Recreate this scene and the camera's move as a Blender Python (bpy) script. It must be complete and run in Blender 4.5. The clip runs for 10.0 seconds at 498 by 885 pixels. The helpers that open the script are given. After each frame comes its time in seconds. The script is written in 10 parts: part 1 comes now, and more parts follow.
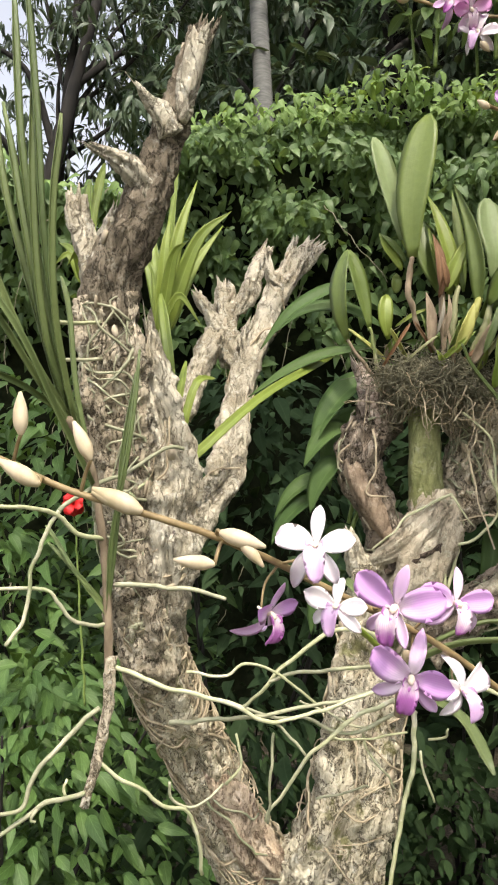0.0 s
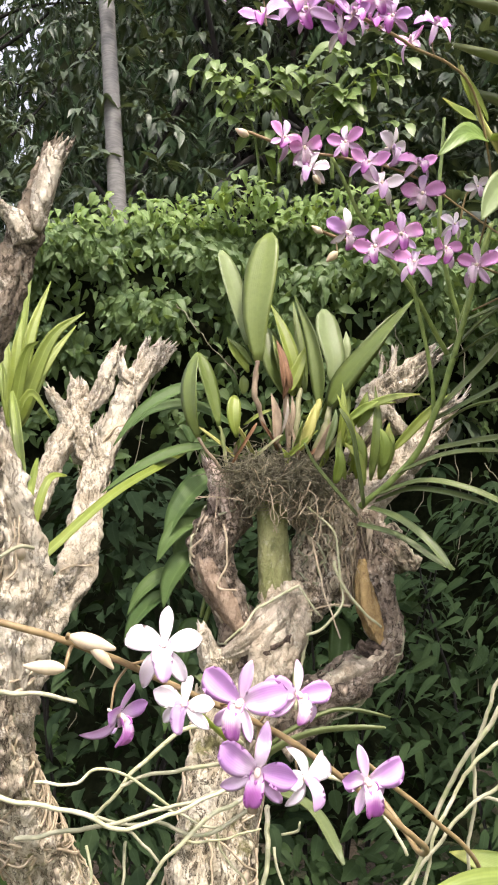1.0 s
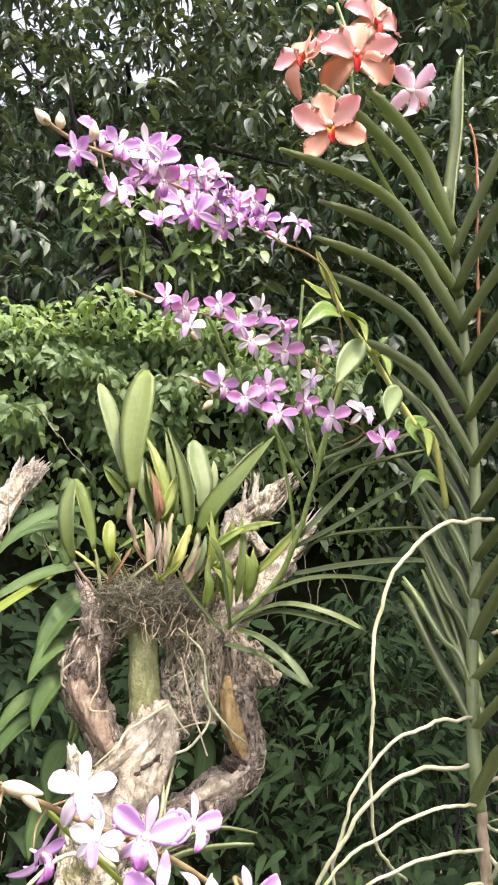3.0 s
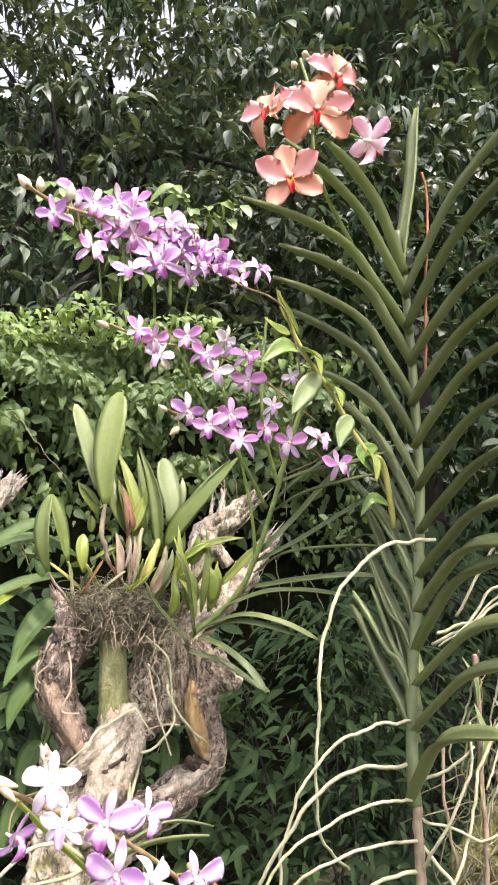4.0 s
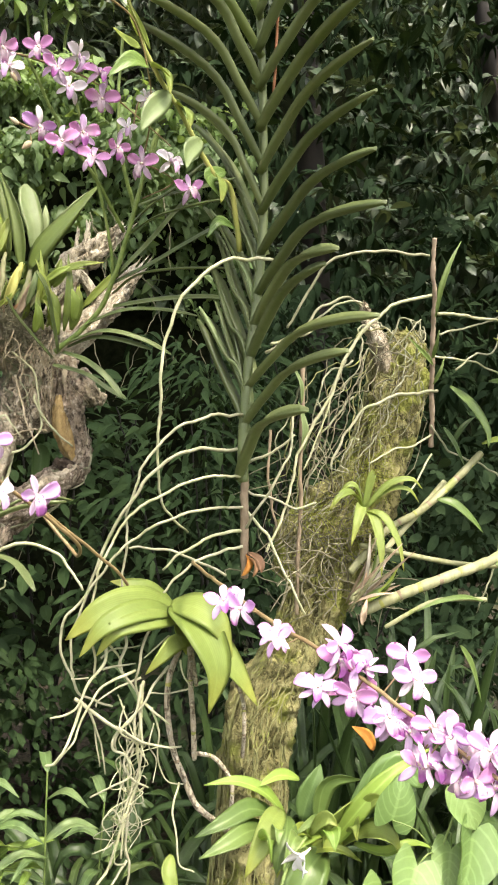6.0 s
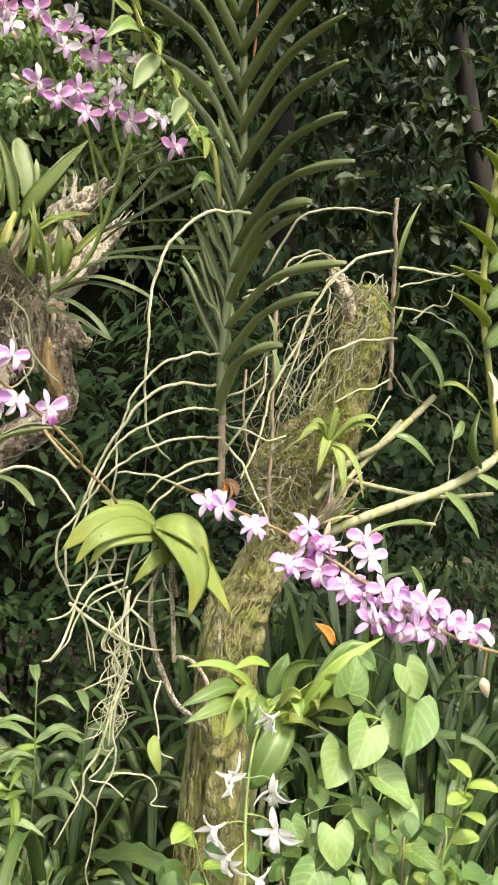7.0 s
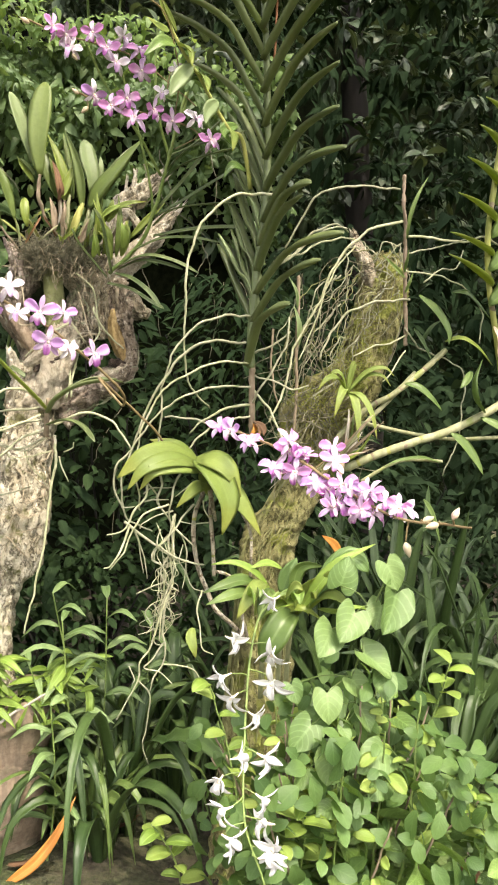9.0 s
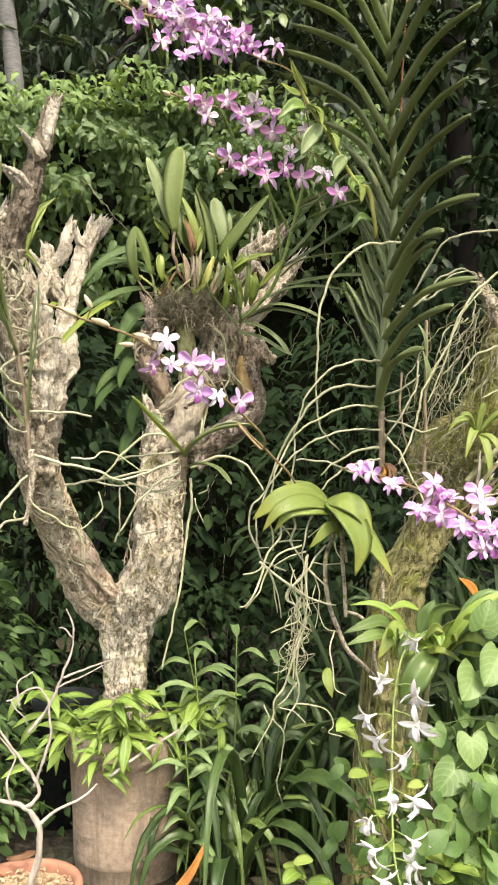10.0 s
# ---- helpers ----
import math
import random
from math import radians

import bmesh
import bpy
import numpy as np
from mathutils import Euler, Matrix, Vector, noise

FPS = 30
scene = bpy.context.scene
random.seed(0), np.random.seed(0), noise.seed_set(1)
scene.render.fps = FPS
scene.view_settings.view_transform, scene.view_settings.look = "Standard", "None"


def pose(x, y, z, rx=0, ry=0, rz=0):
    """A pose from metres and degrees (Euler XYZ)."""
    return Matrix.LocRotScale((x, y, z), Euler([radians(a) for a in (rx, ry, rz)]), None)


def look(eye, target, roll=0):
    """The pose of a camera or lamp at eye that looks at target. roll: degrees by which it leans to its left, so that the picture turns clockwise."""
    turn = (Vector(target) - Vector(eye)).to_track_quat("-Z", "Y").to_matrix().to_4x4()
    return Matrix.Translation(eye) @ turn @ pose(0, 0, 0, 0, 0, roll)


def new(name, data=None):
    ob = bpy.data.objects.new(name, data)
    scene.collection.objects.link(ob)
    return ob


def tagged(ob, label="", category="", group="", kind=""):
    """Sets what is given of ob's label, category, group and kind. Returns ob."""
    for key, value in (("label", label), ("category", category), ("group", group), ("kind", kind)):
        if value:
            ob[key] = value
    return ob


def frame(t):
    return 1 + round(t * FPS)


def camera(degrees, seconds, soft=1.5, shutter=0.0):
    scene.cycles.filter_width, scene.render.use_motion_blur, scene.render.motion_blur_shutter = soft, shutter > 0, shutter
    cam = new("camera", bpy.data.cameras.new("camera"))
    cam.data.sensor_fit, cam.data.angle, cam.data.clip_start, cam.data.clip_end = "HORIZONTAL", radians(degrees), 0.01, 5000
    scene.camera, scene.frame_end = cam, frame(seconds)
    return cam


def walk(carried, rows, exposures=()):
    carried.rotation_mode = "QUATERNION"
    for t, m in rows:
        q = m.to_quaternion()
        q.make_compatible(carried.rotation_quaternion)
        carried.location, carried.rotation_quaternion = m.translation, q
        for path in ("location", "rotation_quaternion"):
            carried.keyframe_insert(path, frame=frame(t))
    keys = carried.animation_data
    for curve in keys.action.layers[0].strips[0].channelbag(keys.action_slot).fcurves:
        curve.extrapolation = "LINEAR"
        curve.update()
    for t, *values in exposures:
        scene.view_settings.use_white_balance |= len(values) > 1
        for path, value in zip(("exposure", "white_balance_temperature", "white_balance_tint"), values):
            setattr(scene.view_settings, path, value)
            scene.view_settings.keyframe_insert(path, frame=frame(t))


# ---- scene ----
# ---------- camera ----------
cam = camera(35.0, 10.0, soft=2.0)
PATH = [
    (0, (0.162, 0.0768, 1.462), (-0.0744, 2.4528, 1.7092), 3.4),
    (0.5, (0.1716, 0.0564, 1.4608), (0.132, 2.4192, 1.8784), 2.6),
    (1, (0.1668, 0.0408, 1.4668), (0.3576, 2.3724, 2.002), 1.3),
    (1.5, (0.1536, 0.018, 1.48), (0.5304, 2.3064, 2.0968), 0.5),
    (2, (0.1428, 0.0, 1.4824), (0.6216, 2.2392, 2.2), -0.1),
    (2.5, (0.1164, -0.0432, 1.4884), (0.6744, 2.148, 2.2924), -0.8),
    (4, (0.0972, -0.2076, 1.4956), (0.7764, 1.9452, 2.3092), -0.6),
    (4.5, (0.156, -0.3024, 1.4428), (0.858, 1.9116, 2.0488), -0.6),
    (5, (0.2124, -0.3228, 1.378), (0.9684, 1.9188, 1.7824), -0.9),
    (5.5, (0.1944, -0.3276, 1.3648), (1.0632, 1.8936, 1.63), -1.3),
    (6, (0.1428, -0.354, 1.3456), (1.14, 1.824, 1.5028), -1.2),
    (6.2, (0.1152, -0.3768, 1.3372), (1.1604, 1.7784, 1.4716), -1.3),
    (7.3, (0.0408, -0.5256, 1.2232), (1.1364, 1.6092, 1.2424), -0.2),
    (7.5, (0.054, -0.5448, 1.1992), (1.1016, 1.614, 1.1812), 0.1),
    (8, (0.0648, -0.6456, 1.1824), (1.0404, 1.5456, 1.1344), 0.4),
    (8.5, (0.0696, -0.7632, 1.168), (1.0128, 1.4436, 1.1416), 0.1),
    (9, (0.0744, -0.8364, 1.156), (0.8988, 1.4184, 1.1824), -1.0),
    (9.5, (0.036, -0.8604, 1.1512), (0.6648, 1.4544, 1.2292), -1.3),
    (10, (-0.024, -0.864, 1.1632), (0.5172, 1.47, 1.3156), -1.1),
]

EXPOSURES = [(0.0, 0.40, 6650, 12), (1.0, 0.78, 6550, 21), (1.5, 0.98, 6500, 26), (2.5, 1.14, 6450, 23), (4.5, 1.14, 6550, 26), (5.5, 1.03, 6800, 14), (7.5, 0.83, 6950, 12), (9.5, 0.80, 6950, 14), (10.0, 0.70, 6900, 15)]
walk(cam, [(t, look(eye, target, roll)) for t, eye, target, roll in PATH], EXPOSURES)

# ---------- light ----------
SUN_TO = Vector((0.14, -0.62, 1.0)).normalized()
world = bpy.data.worlds.new("sky")
world.use_nodes = True
scene.world = world
wnt = world.node_tree
wnt.nodes.clear()
sky = wnt.nodes.new("ShaderNodeTexSky")
sky.sky_type = "NISHITA"
sky.sun_disc = False
sky.sun_elevation = math.asin(SUN_TO.z)
sky.sun_rotation = math.atan2(SUN_TO.x, SUN_TO.y)
sky.air_density, sky.dust_density = 0.8, 4.5
wbg = wnt.nodes.new("ShaderNodeBackground")
wbg.inputs[1].default_value = 0.15
wout = wnt.nodes.new("ShaderNodeOutputWorld")
haze = wnt.nodes.new("ShaderNodeHueSaturation")
haze.inputs["Saturation"].default_value, haze.inputs["Value"].default_value = 0.35, 2.15
wnt.links.new(sky.outputs[0], haze.inputs["Color"])
wnt.links.new(haze.outputs[0], wbg.inputs[0])
wnt.links.new(wbg.outputs[0], wout.inputs[0])
sun_data = bpy.data.lights.new("sun", "SUN")
sun_data.energy, sun_data.angle, sun_data.color = 2.40, radians(0.6), (1.0, 0.92, 0.77)
sun = new("sun", sun_data)
sun.matrix_world = look(SUN_TO * 20, (0, 0, 0))


# ---------- material tools ----------
def begin(name):
    m = bpy.data.materials.new(name)
    m.use_nodes = True
    m.node_tree.nodes.clear()
    return m, m.node_tree


def nd(nt, kind, ins=None):
    n = nt.nodes.new(kind)
    for key, val in (ins or {}).items():
        if isinstance(val, bpy.types.NodeSocket):
            nt.links.new(val, n.inputs[key])
        else:
            n.inputs[key].default_value = val
    return n


def rgba(c):
    return (c[0], c[1], c[2], 1.0)


def mixc(nt, f, a, b):
    n = nt.nodes.new("ShaderNodeMix")
    n.data_type = "RGBA"
    for i, v in ((0, f), (6, a), (7, b)):
        if isinstance(v, bpy.types.NodeSocket):
            nt.links.new(v, n.inputs[i])
        else:
            n.inputs[i].default_value = v if i == 0 else rgba(v)
    return n.outputs[2]


def calc(nt, op, a, b=0.0, clamp=False):
    n = nt.nodes.new("ShaderNodeMath")
    n.operation, n.use_clamp = op, clamp
    for i, v in ((0, a), (1, b)):
        if isinstance(v, bpy.types.NodeSocket):
            nt.links.new(v, n.inputs[i])
        else:
            n.inputs[i].default_value = v
    return n.outputs[0]


def step_ramp(nt, f, lo, hi):
    n = nd(nt, "ShaderNodeMapRange", {0: f, 1: lo, 2: hi, 3: 0.0, 4: 1.0})
    n.interpolation_type = "SMOOTHSTEP"
    return n.outputs[0]


def place_coords(nt, sx=1, sy=1, sz=1, kind="Object"):
    c = nd(nt, "ShaderNodeTexCoord")
    return nd(nt, "ShaderNodeMapping", {0: c.outputs[kind], 3: (sx, sy, sz)}).outputs[0]


def noise_tex(nt, vec, scale, detail=4.0, rough=0.55):
    return nd(nt, "ShaderNodeTexNoise", {"Vector": vec, "Scale": scale, "Detail": detail, "Roughness": rough}).outputs[0]


def finish(nt, colour, rough, height=None, strength=0.3, dist=0.005, metal=0.0, trans=0.0, tcol=None, spec=0.5):
    p = nd(nt, "ShaderNodeBsdfPrincipled", {"Base Color": colour if isinstance(colour, bpy.types.NodeSocket) else rgba(colour), "Roughness": rough,
                                            "Metallic": metal, "Specular IOR Level": spec})
    normal = None
    if height is not None:
        b = nd(nt, "ShaderNodeBump", {"Height": height, "Strength": strength, "Distance": dist})
        normal = b.outputs[0]
        nt.links.new(normal, p.inputs["Normal"])
    sh = p.outputs[0]
    if trans > 0:
        tr = nd(nt, "ShaderNodeBsdfTranslucent", {0: tcol if tcol is not None else colour})
        sh = nd(nt, "ShaderNodeMixShader", {0: trans, 1: sh, 2: tr.outputs[0]}).outputs[0]
    nd(nt, "ShaderNodeOutputMaterial", {0: sh})


def leaf_mat(name, dark, light, rib=0.35, trans=0.22, rough=0.42, island=False, veins=0.0, spots=0.0, spec=0.5, tip=None, lines=0.0):
    """A leaf: colour varies from leaf to leaf and over the blade, with a pale midrib and parallel or side veins."""
    m, nt = begin(name)
    if island:
        rnd = nd(nt, "ShaderNodeNewGeometry").outputs["Random Per Island"]
    else:
        rnd = nd(nt, "ShaderNodeObjectInfo").outputs["Random"]
    uv = nd(nt, "ShaderNodeUVMap").outputs[0]
    sep = nd(nt, "ShaderNodeSeparateXYZ", {0: uv})
    u, v = sep.outputs[0], sep.outputs[1]
    vec = place_coords(nt)
    big = noise_tex(nt, vec, 9.0, 3.0)
    fine = noise_tex(nt, vec, 90.0, 3.0)
    f = calc(nt, "ADD", calc(nt, "MULTIPLY", rnd, 0.6), calc(nt, "MULTIPLY", big, 0.5), True)
    col = mixc(nt, f, dark, light)
    if tip is not None:
        col = mixc(nt, calc(nt, "MULTIPLY", step_ramp(nt, calc(nt, "ADD", v, calc(nt, "MULTIPLY", big, 0.3)), 0.75, 1.15), 0.8), col, tip)
    across = calc(nt, "ABSOLUTE", calc(nt, "SUBTRACT", u, 0.5))
    ribf = calc(nt, "MULTIPLY", calc(nt, "SUBTRACT", 1.0, step_ramp(nt, across, 0.015, 0.06)), rib)
    col = mixc(nt, ribf, col, [min(1, c * 1.5 + 0.03) for c in light])
    stripes = nd(nt, "ShaderNodeTexWave", {"Vector": nd(nt, "ShaderNodeCombineXYZ", {0: u, 1: calc(nt, "MULTIPLY", v, 0.03)}).outputs[0],
                                           "Scale": 5.5, "Distortion": 1.0, "Detail": 1.0}).outputs[1]
    if lines:
        col = mixc(nt, calc(nt, "MULTIPLY", stripes, lines), col, [c * 0.75 for c in dark])
    if veins:
        side = nd(nt, "ShaderNodeTexWave", {"Vector": nd(nt, "ShaderNodeCombineXYZ", {0: calc(nt, "SUBTRACT", v, calc(nt, "MULTIPLY", across, 0.9))}).outputs[0],
                                            "Scale": 1.7, "Distortion": 1.2, "Detail": 2.0}).outputs[1]
        vf = calc(nt, "MULTIPLY", step_ramp(nt, side, 0.82, 0.98), veins)
        col = mixc(nt, vf, col, [min(1, c * 1.4 + 0.02) for c in light])
        stripes = side
    if spots:
        s = step_ramp(nt, noise_tex(nt, vec, 32.0, 5.0, 0.7), 0.66, 0.72)
        col = mixc(nt, calc(nt, "MULTIPLY", s, spots), col, (0.16, 0.11, 0.035))
    col = mixc(nt, calc(nt, "MULTIPLY", step_ramp(nt, fine, 0.35, 0.75), 0.18), col, [c * 0.55 for c in dark])
    h = calc(nt, "ADD", calc(nt, "MULTIPLY", stripes, 0.15 if not veins else 0.5), fine)
    tcol = mixc(nt, 0.6, col, [min(1, light[0] * 2.2), min(1, light[1] * 2.0), light[2] * 0.8])
    r = calc(nt, "ADD", rough - 0.08, calc(nt, "MULTIPLY", fine, 0.2))
    finish(nt, col, r, h, 0.25, 0.002, trans=trans, tcol=tcol, spec=spec)
    return m


def bark_mat(name, pale, mid, dark, lichen=(0.55, 0.55, 0.47), moss=None, moss_amount=0.0, stretch=0.5, scale=1.0, rotten=0.6, cracks=1.0):
    """Old bark: cream and tan plates parted by thin dark fissures, rotten patches, pale lichen and some moss."""
    m, nt = begin(name)
    rawv = place_coords(nt)
    warp = nd(nt, "ShaderNodeTexNoise", {"Vector": rawv, "Scale": 19.0, "Detail": 4.0}).outputs[1]
    off = nd(nt, "ShaderNodeVectorMath", {0: warp, 1: (0.5, 0.5, 0.5)})
    off.operation = "SUBTRACT"
    long = nd(nt, "ShaderNodeVectorMath", {0: place_coords(nt, 1, 1, stretch), 1: nd_scale(nt, off.outputs[0], 0.05)})
    long.operation = "ADD"
    vec = long.outputs[0]
    big = noise_tex(nt, rawv, 16.0 * scale, 8.0, 0.70)
    col = mixc(nt, step_ramp(nt, big, 0.34, 0.66), mid, pale)
    tone = noise_tex(nt, vec, 34.0 * scale, 6.0, 0.6)
    col = mixc(nt, calc(nt, "MULTIPLY", step_ramp(nt, tone, 0.50, 0.72), 0.45), col, [c * 0.6 for c in mid])
    grain = noise_tex(nt, vec, 160.0 * scale, 5.0, 0.65)
    col = mixc(nt, calc(nt, "MULTIPLY", step_ramp(nt, grain, 0.50, 0.70), 0.40), col, [c * 0.5 for c in mid])
    cut = noise_tex(nt, vec, 42.0 * scale, 5.0, 0.62)
    fine = noise_tex(nt, vec, 95.0 * scale, 4.0, 0.6)
    crack = step_ramp(nt, calc(nt, "ABSOLUTE", calc(nt, "SUBTRACT", cut, 0.5)), 0.0, 0.028)
    hair = step_ramp(nt, calc(nt, "ABSOLUTE", calc(nt, "SUBTRACT", fine, 0.5)), 0.0, 0.03)
    col = mixc(nt, calc(nt, "MULTIPLY", calc(nt, "SUBTRACT", 1.0, crack), 0.85 * cracks), col, dark)
    col = mixc(nt, calc(nt, "MULTIPLY", calc(nt, "SUBTRACT", 1.0, hair), calc(nt, "MULTIPLY", step_ramp(nt, big, 0.62, 0.40), 0.6 * cracks)), col, dark)
    lic = step_ramp(nt, noise_tex(nt, rawv, 52.0, 8.0, 0.78), 0.53, 0.62)
    col = mixc(nt, calc(nt, "MULTIPLY", lic, 0.62), col, lichen)
    rot = step_ramp(nt, noise_tex(nt, place_coords(nt, 1.0, 1.0, 0.55), 18.0, 10.0, 0.76), 0.57, 0.66)
    col = mixc(nt, calc(nt, "MULTIPLY", rot, rotten), col, mixc(nt, grain, [c * 0.5 for c in dark], [c * 0.45 for c in mid]))
    if moss is not None:
        ms = step_ramp(nt, noise_tex(nt, rawv, 14.0, 6.0, 0.65), 0.62 - moss_amount * 0.35, 0.72 - moss_amount * 0.3)
        col = mixc(nt, calc(nt, "MULTIPLY", ms, 0.85), col, mixc(nt, noise_tex(nt, rawv, 120.0), [c * 0.35 for c in moss], moss))
    h = calc(nt, "ADD", calc(nt, "MULTIPLY", crack, 0.8 * cracks), calc(nt, "ADD", calc(nt, "MULTIPLY", hair, 0.35 * cracks), calc(nt, "ADD", calc(nt, "MULTIPLY", tone, 1.0), calc(nt, "MULTIPLY", grain, 0.9))))
    finish(nt, col, 0.9, h, 1.0, 0.006, spec=0.2)
    return m


def nd_scale(nt, vec, k):
    n = nd(nt, "ShaderNodeVectorMath", {0: vec, 1: (k, k, k)})
    n.operation = "MULTIPLY"
    return n.outputs[0]


def simple_mat(name, a, b, scale=40.0, rough=0.6, bump=0.3, trans=0.0, streak=(1, 1, 1), objrand=0.25, spec=0.4, third=None):
    m, nt = begin(name)
    vec = place_coords(nt, *streak)
    n1 = noise_tex(nt, vec, scale, 6.0, 0.62)
    n2 = noise_tex(nt, vec, scale * 0.17, 4.0)
    rnd = nd(nt, "ShaderNodeObjectInfo").outputs["Random"]
    f = calc(nt, "ADD", calc(nt, "MULTIPLY", step_ramp(nt, n1, 0.3, 0.7), 0.6), calc(nt, "MULTIPLY", calc(nt, "SUBTRACT", rnd, 0.5), objrand), True)
    f = calc(nt, "ADD", f, calc(nt, "MULTIPLY", n2, 0.35), True)
    col = mixc(nt, f, a, b)
    if third is not None:
        col = mixc(nt, calc(nt, "MULTIPLY", step_ramp(nt, noise_tex(nt, vec, scale * 0.45, 5.0, 0.7), 0.56, 0.66), 0.8), col, third)
    finish(nt, col, rough, n1, bump, 0.003, trans=trans, spec=spec)
    return m


def petal_mat(name, inner, outer, edge, rough=0.5, start=0.15, stop=0.75, trans=0.35):
    """Inner colour at the base of the petal, outer towards its tip, with fine veins."""
    m, nt = begin(name)
    uv = nd(nt, "ShaderNodeUVMap").outputs[0]
    sep = nd(nt, "ShaderNodeSeparateXYZ", {0: uv})
    u, v = sep.outputs[0], sep.outputs[1]
    rnd = nd(nt, "ShaderNodeObjectInfo").outputs["Random"]
    vec = place_coords(nt, kind="UV")
    wob = noise_tex(nt, vec, 4.0, 3.0)
    f = step_ramp(nt, calc(nt, "ADD", v, calc(nt, "ADD", calc(nt, "MULTIPLY", calc(nt, "SUBTRACT", rnd, 0.5), 0.5), calc(nt, "MULTIPLY", calc(nt, "SUBTRACT", wob, 0.5), 0.3))), start, stop)
    col = mixc(nt, f, inner, outer)
    vein = nd(nt, "ShaderNodeTexWave", {"Vector": nd(nt, "ShaderNodeCombineXYZ", {0: u, 1: calc(nt, "MULTIPLY", v, 0.06)}).outputs[0], "Scale": 4.0, "Distortion": 1.5, "Detail": 2.0}).outputs[1]
    col = mixc(nt, calc(nt, "MULTIPLY", step_ramp(nt, vein, 0.55, 1.0), 0.28), col, edge)
    finish(nt, col, rough, calc(nt, "ADD", calc(nt, "MULTIPLY", vein, 0.2), wob), 0.1, 0.001, trans=trans, spec=0.25)
    return m


M = {}
M["bark"] = bark_mat("weathered_bark", (0.72, 0.66, 0.50), (0.48, 0.42, 0.29), (0.085, 0.068, 0.042), lichen=(0.80, 0.77, 0.64), moss=(0.30, 0.30, 0.11), moss_amount=0.16, rotten=0.75)
M["flake"] = leaf_mat("loose_bark_flake", (0.26, 0.21, 0.145), (0.54, 0.47, 0.35), rib=0.0, trans=0.0, rough=0.9, island=True, spots=0.8, spec=0.2)
M["deadwood"] = bark_mat("bleached_dead_wood", (0.66, 0.61, 0.48), (0.44, 0.385, 0.275), (0.12, 0.095, 0.065), stretch=0.2, lichen=(0.72, 0.70, 0.60), rotten=0.5, cracks=0.7)
# Brown bark made darker in colour for the shade on the upper limb.
M["shadebark"] = bark_mat("shade_brown_bark", (0.26, 0.22, 0.16), (0.17, 0.14, 0.10), (0.06, 0.05, 0.035), lichen=(0.36, 0.34, 0.27))
M["moss"] = bark_mat("mossy_bark", (0.32, 0.30, 0.13), (0.18, 0.17, 0.07), (0.035, 0.03, 0.015), lichen=(0.40, 0.39, 0.20), moss=(0.34, 0.38, 0.08), moss_amount=0.35, stretch=0.12, rotten=0.6, cracks=0.8)
M["goldwood"] = bark_mat("bare_yellow_wood", (0.52, 0.38, 0.17), (0.36, 0.25, 0.11), (0.14, 0.09, 0.045), lichen=(0.58, 0.46, 0.27), stretch=0.15, rotten=0.45, cracks=0.3)
M["palmbark"] = simple_mat("grey_palm_bark", (0.07, 0.07, 0.065), (0.19, 0.19, 0.175), 14, 0.85, 0.5, streak=(1, 1, 6))
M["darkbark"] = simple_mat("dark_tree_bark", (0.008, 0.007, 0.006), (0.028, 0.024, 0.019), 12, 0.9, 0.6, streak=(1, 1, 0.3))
M["root"] = simple_mat("pale_aerial_root", (0.20, 0.21, 0.125), (0.45, 0.44, 0.30), 45, 0.55, 0.4, objrand=0.5, third=(0.24, 0.29, 0.13))
M["greenroot"] = simple_mat("greenish_aerial_root", (0.28, 0.30, 0.15), (0.53, 0.53, 0.35), 45, 0.55, 0.3, third=(0.56, 0.53, 0.41))
M["dryroot"] = simple_mat("dry_fibrous_root", (0.066, 0.062, 0.038), (0.30, 0.28, 0.18), 70, 0.85, 0.3)
M["cane"] = simple_mat("papery_cane", (0.15, 0.16, 0.065), (0.40, 0.40, 0.23), 50, 0.55, 0.3, streak=(1, 1, 0.3), third=(0.20, 0.25, 0.06))
M["browncane"] = simple_mat("brown_dry_stem", (0.11, 0.08, 0.05), (0.34, 0.27, 0.18), 60, 0.75, 0.4, streak=(1, 1, 0.4))
M["rust"] = simple_mat("rusty_dry_stalk", (0.16, 0.06, 0.025), (0.36, 0.16, 0.07), 60, 0.7, 0.4)
M["stalk"] = simple_mat("green_flower_stalk", (0.10, 0.16, 0.035), (0.24, 0.32, 0.09), 50, 0.5, 0.2)
M["rachis"] = simple_mat("brown_green_flower_stalk", (0.16, 0.11, 0.05), (0.33, 0.25, 0.12), 60, 0.5, 0.2)
M["bulb"] = simple_mat("yellow_green_bulb", (0.16, 0.20, 0.04), (0.46, 0.44, 0.13), 25, 0.5, 0.2, streak=(1, 1, 0.3))
M["vanda"] = leaf_mat("thick_strap_leaf", (0.070, 0.100, 0.034), (0.180, 0.222, 0.084), rib=0.08, trans=0.12, rough=0.42)
# Lighter copy of the strap leaf; sunlight on the top leaves is in its colour.
M["sunlitstrap"] = leaf_mat("sunlit_strap_leaf", (0.125, 0.175, 0.055), (0.24, 0.295, 0.11), rib=0.1, trans=0.15, rough=0.40)
M["cattleya"] = leaf_mat("leathery_leaf", (0.095, 0.145, 0.030), (0.19, 0.25, 0.060), rib=0.10, trans=0.18, rough=0.42, spots=0.3)
M["paleleaf"] = leaf_mat("pale_green_leaf", (0.155, 0.225, 0.085), (0.28, 0.35, 0.16), rib=0.1, trans=0.22, rough=0.42)
M["bromel"] = leaf_mat("yellow_green_strap_leaf", (0.13, 0.19, 0.03), (0.27, 0.34, 0.06), rib=0.3, trans=0.25, rough=0.4, spots=0.3)
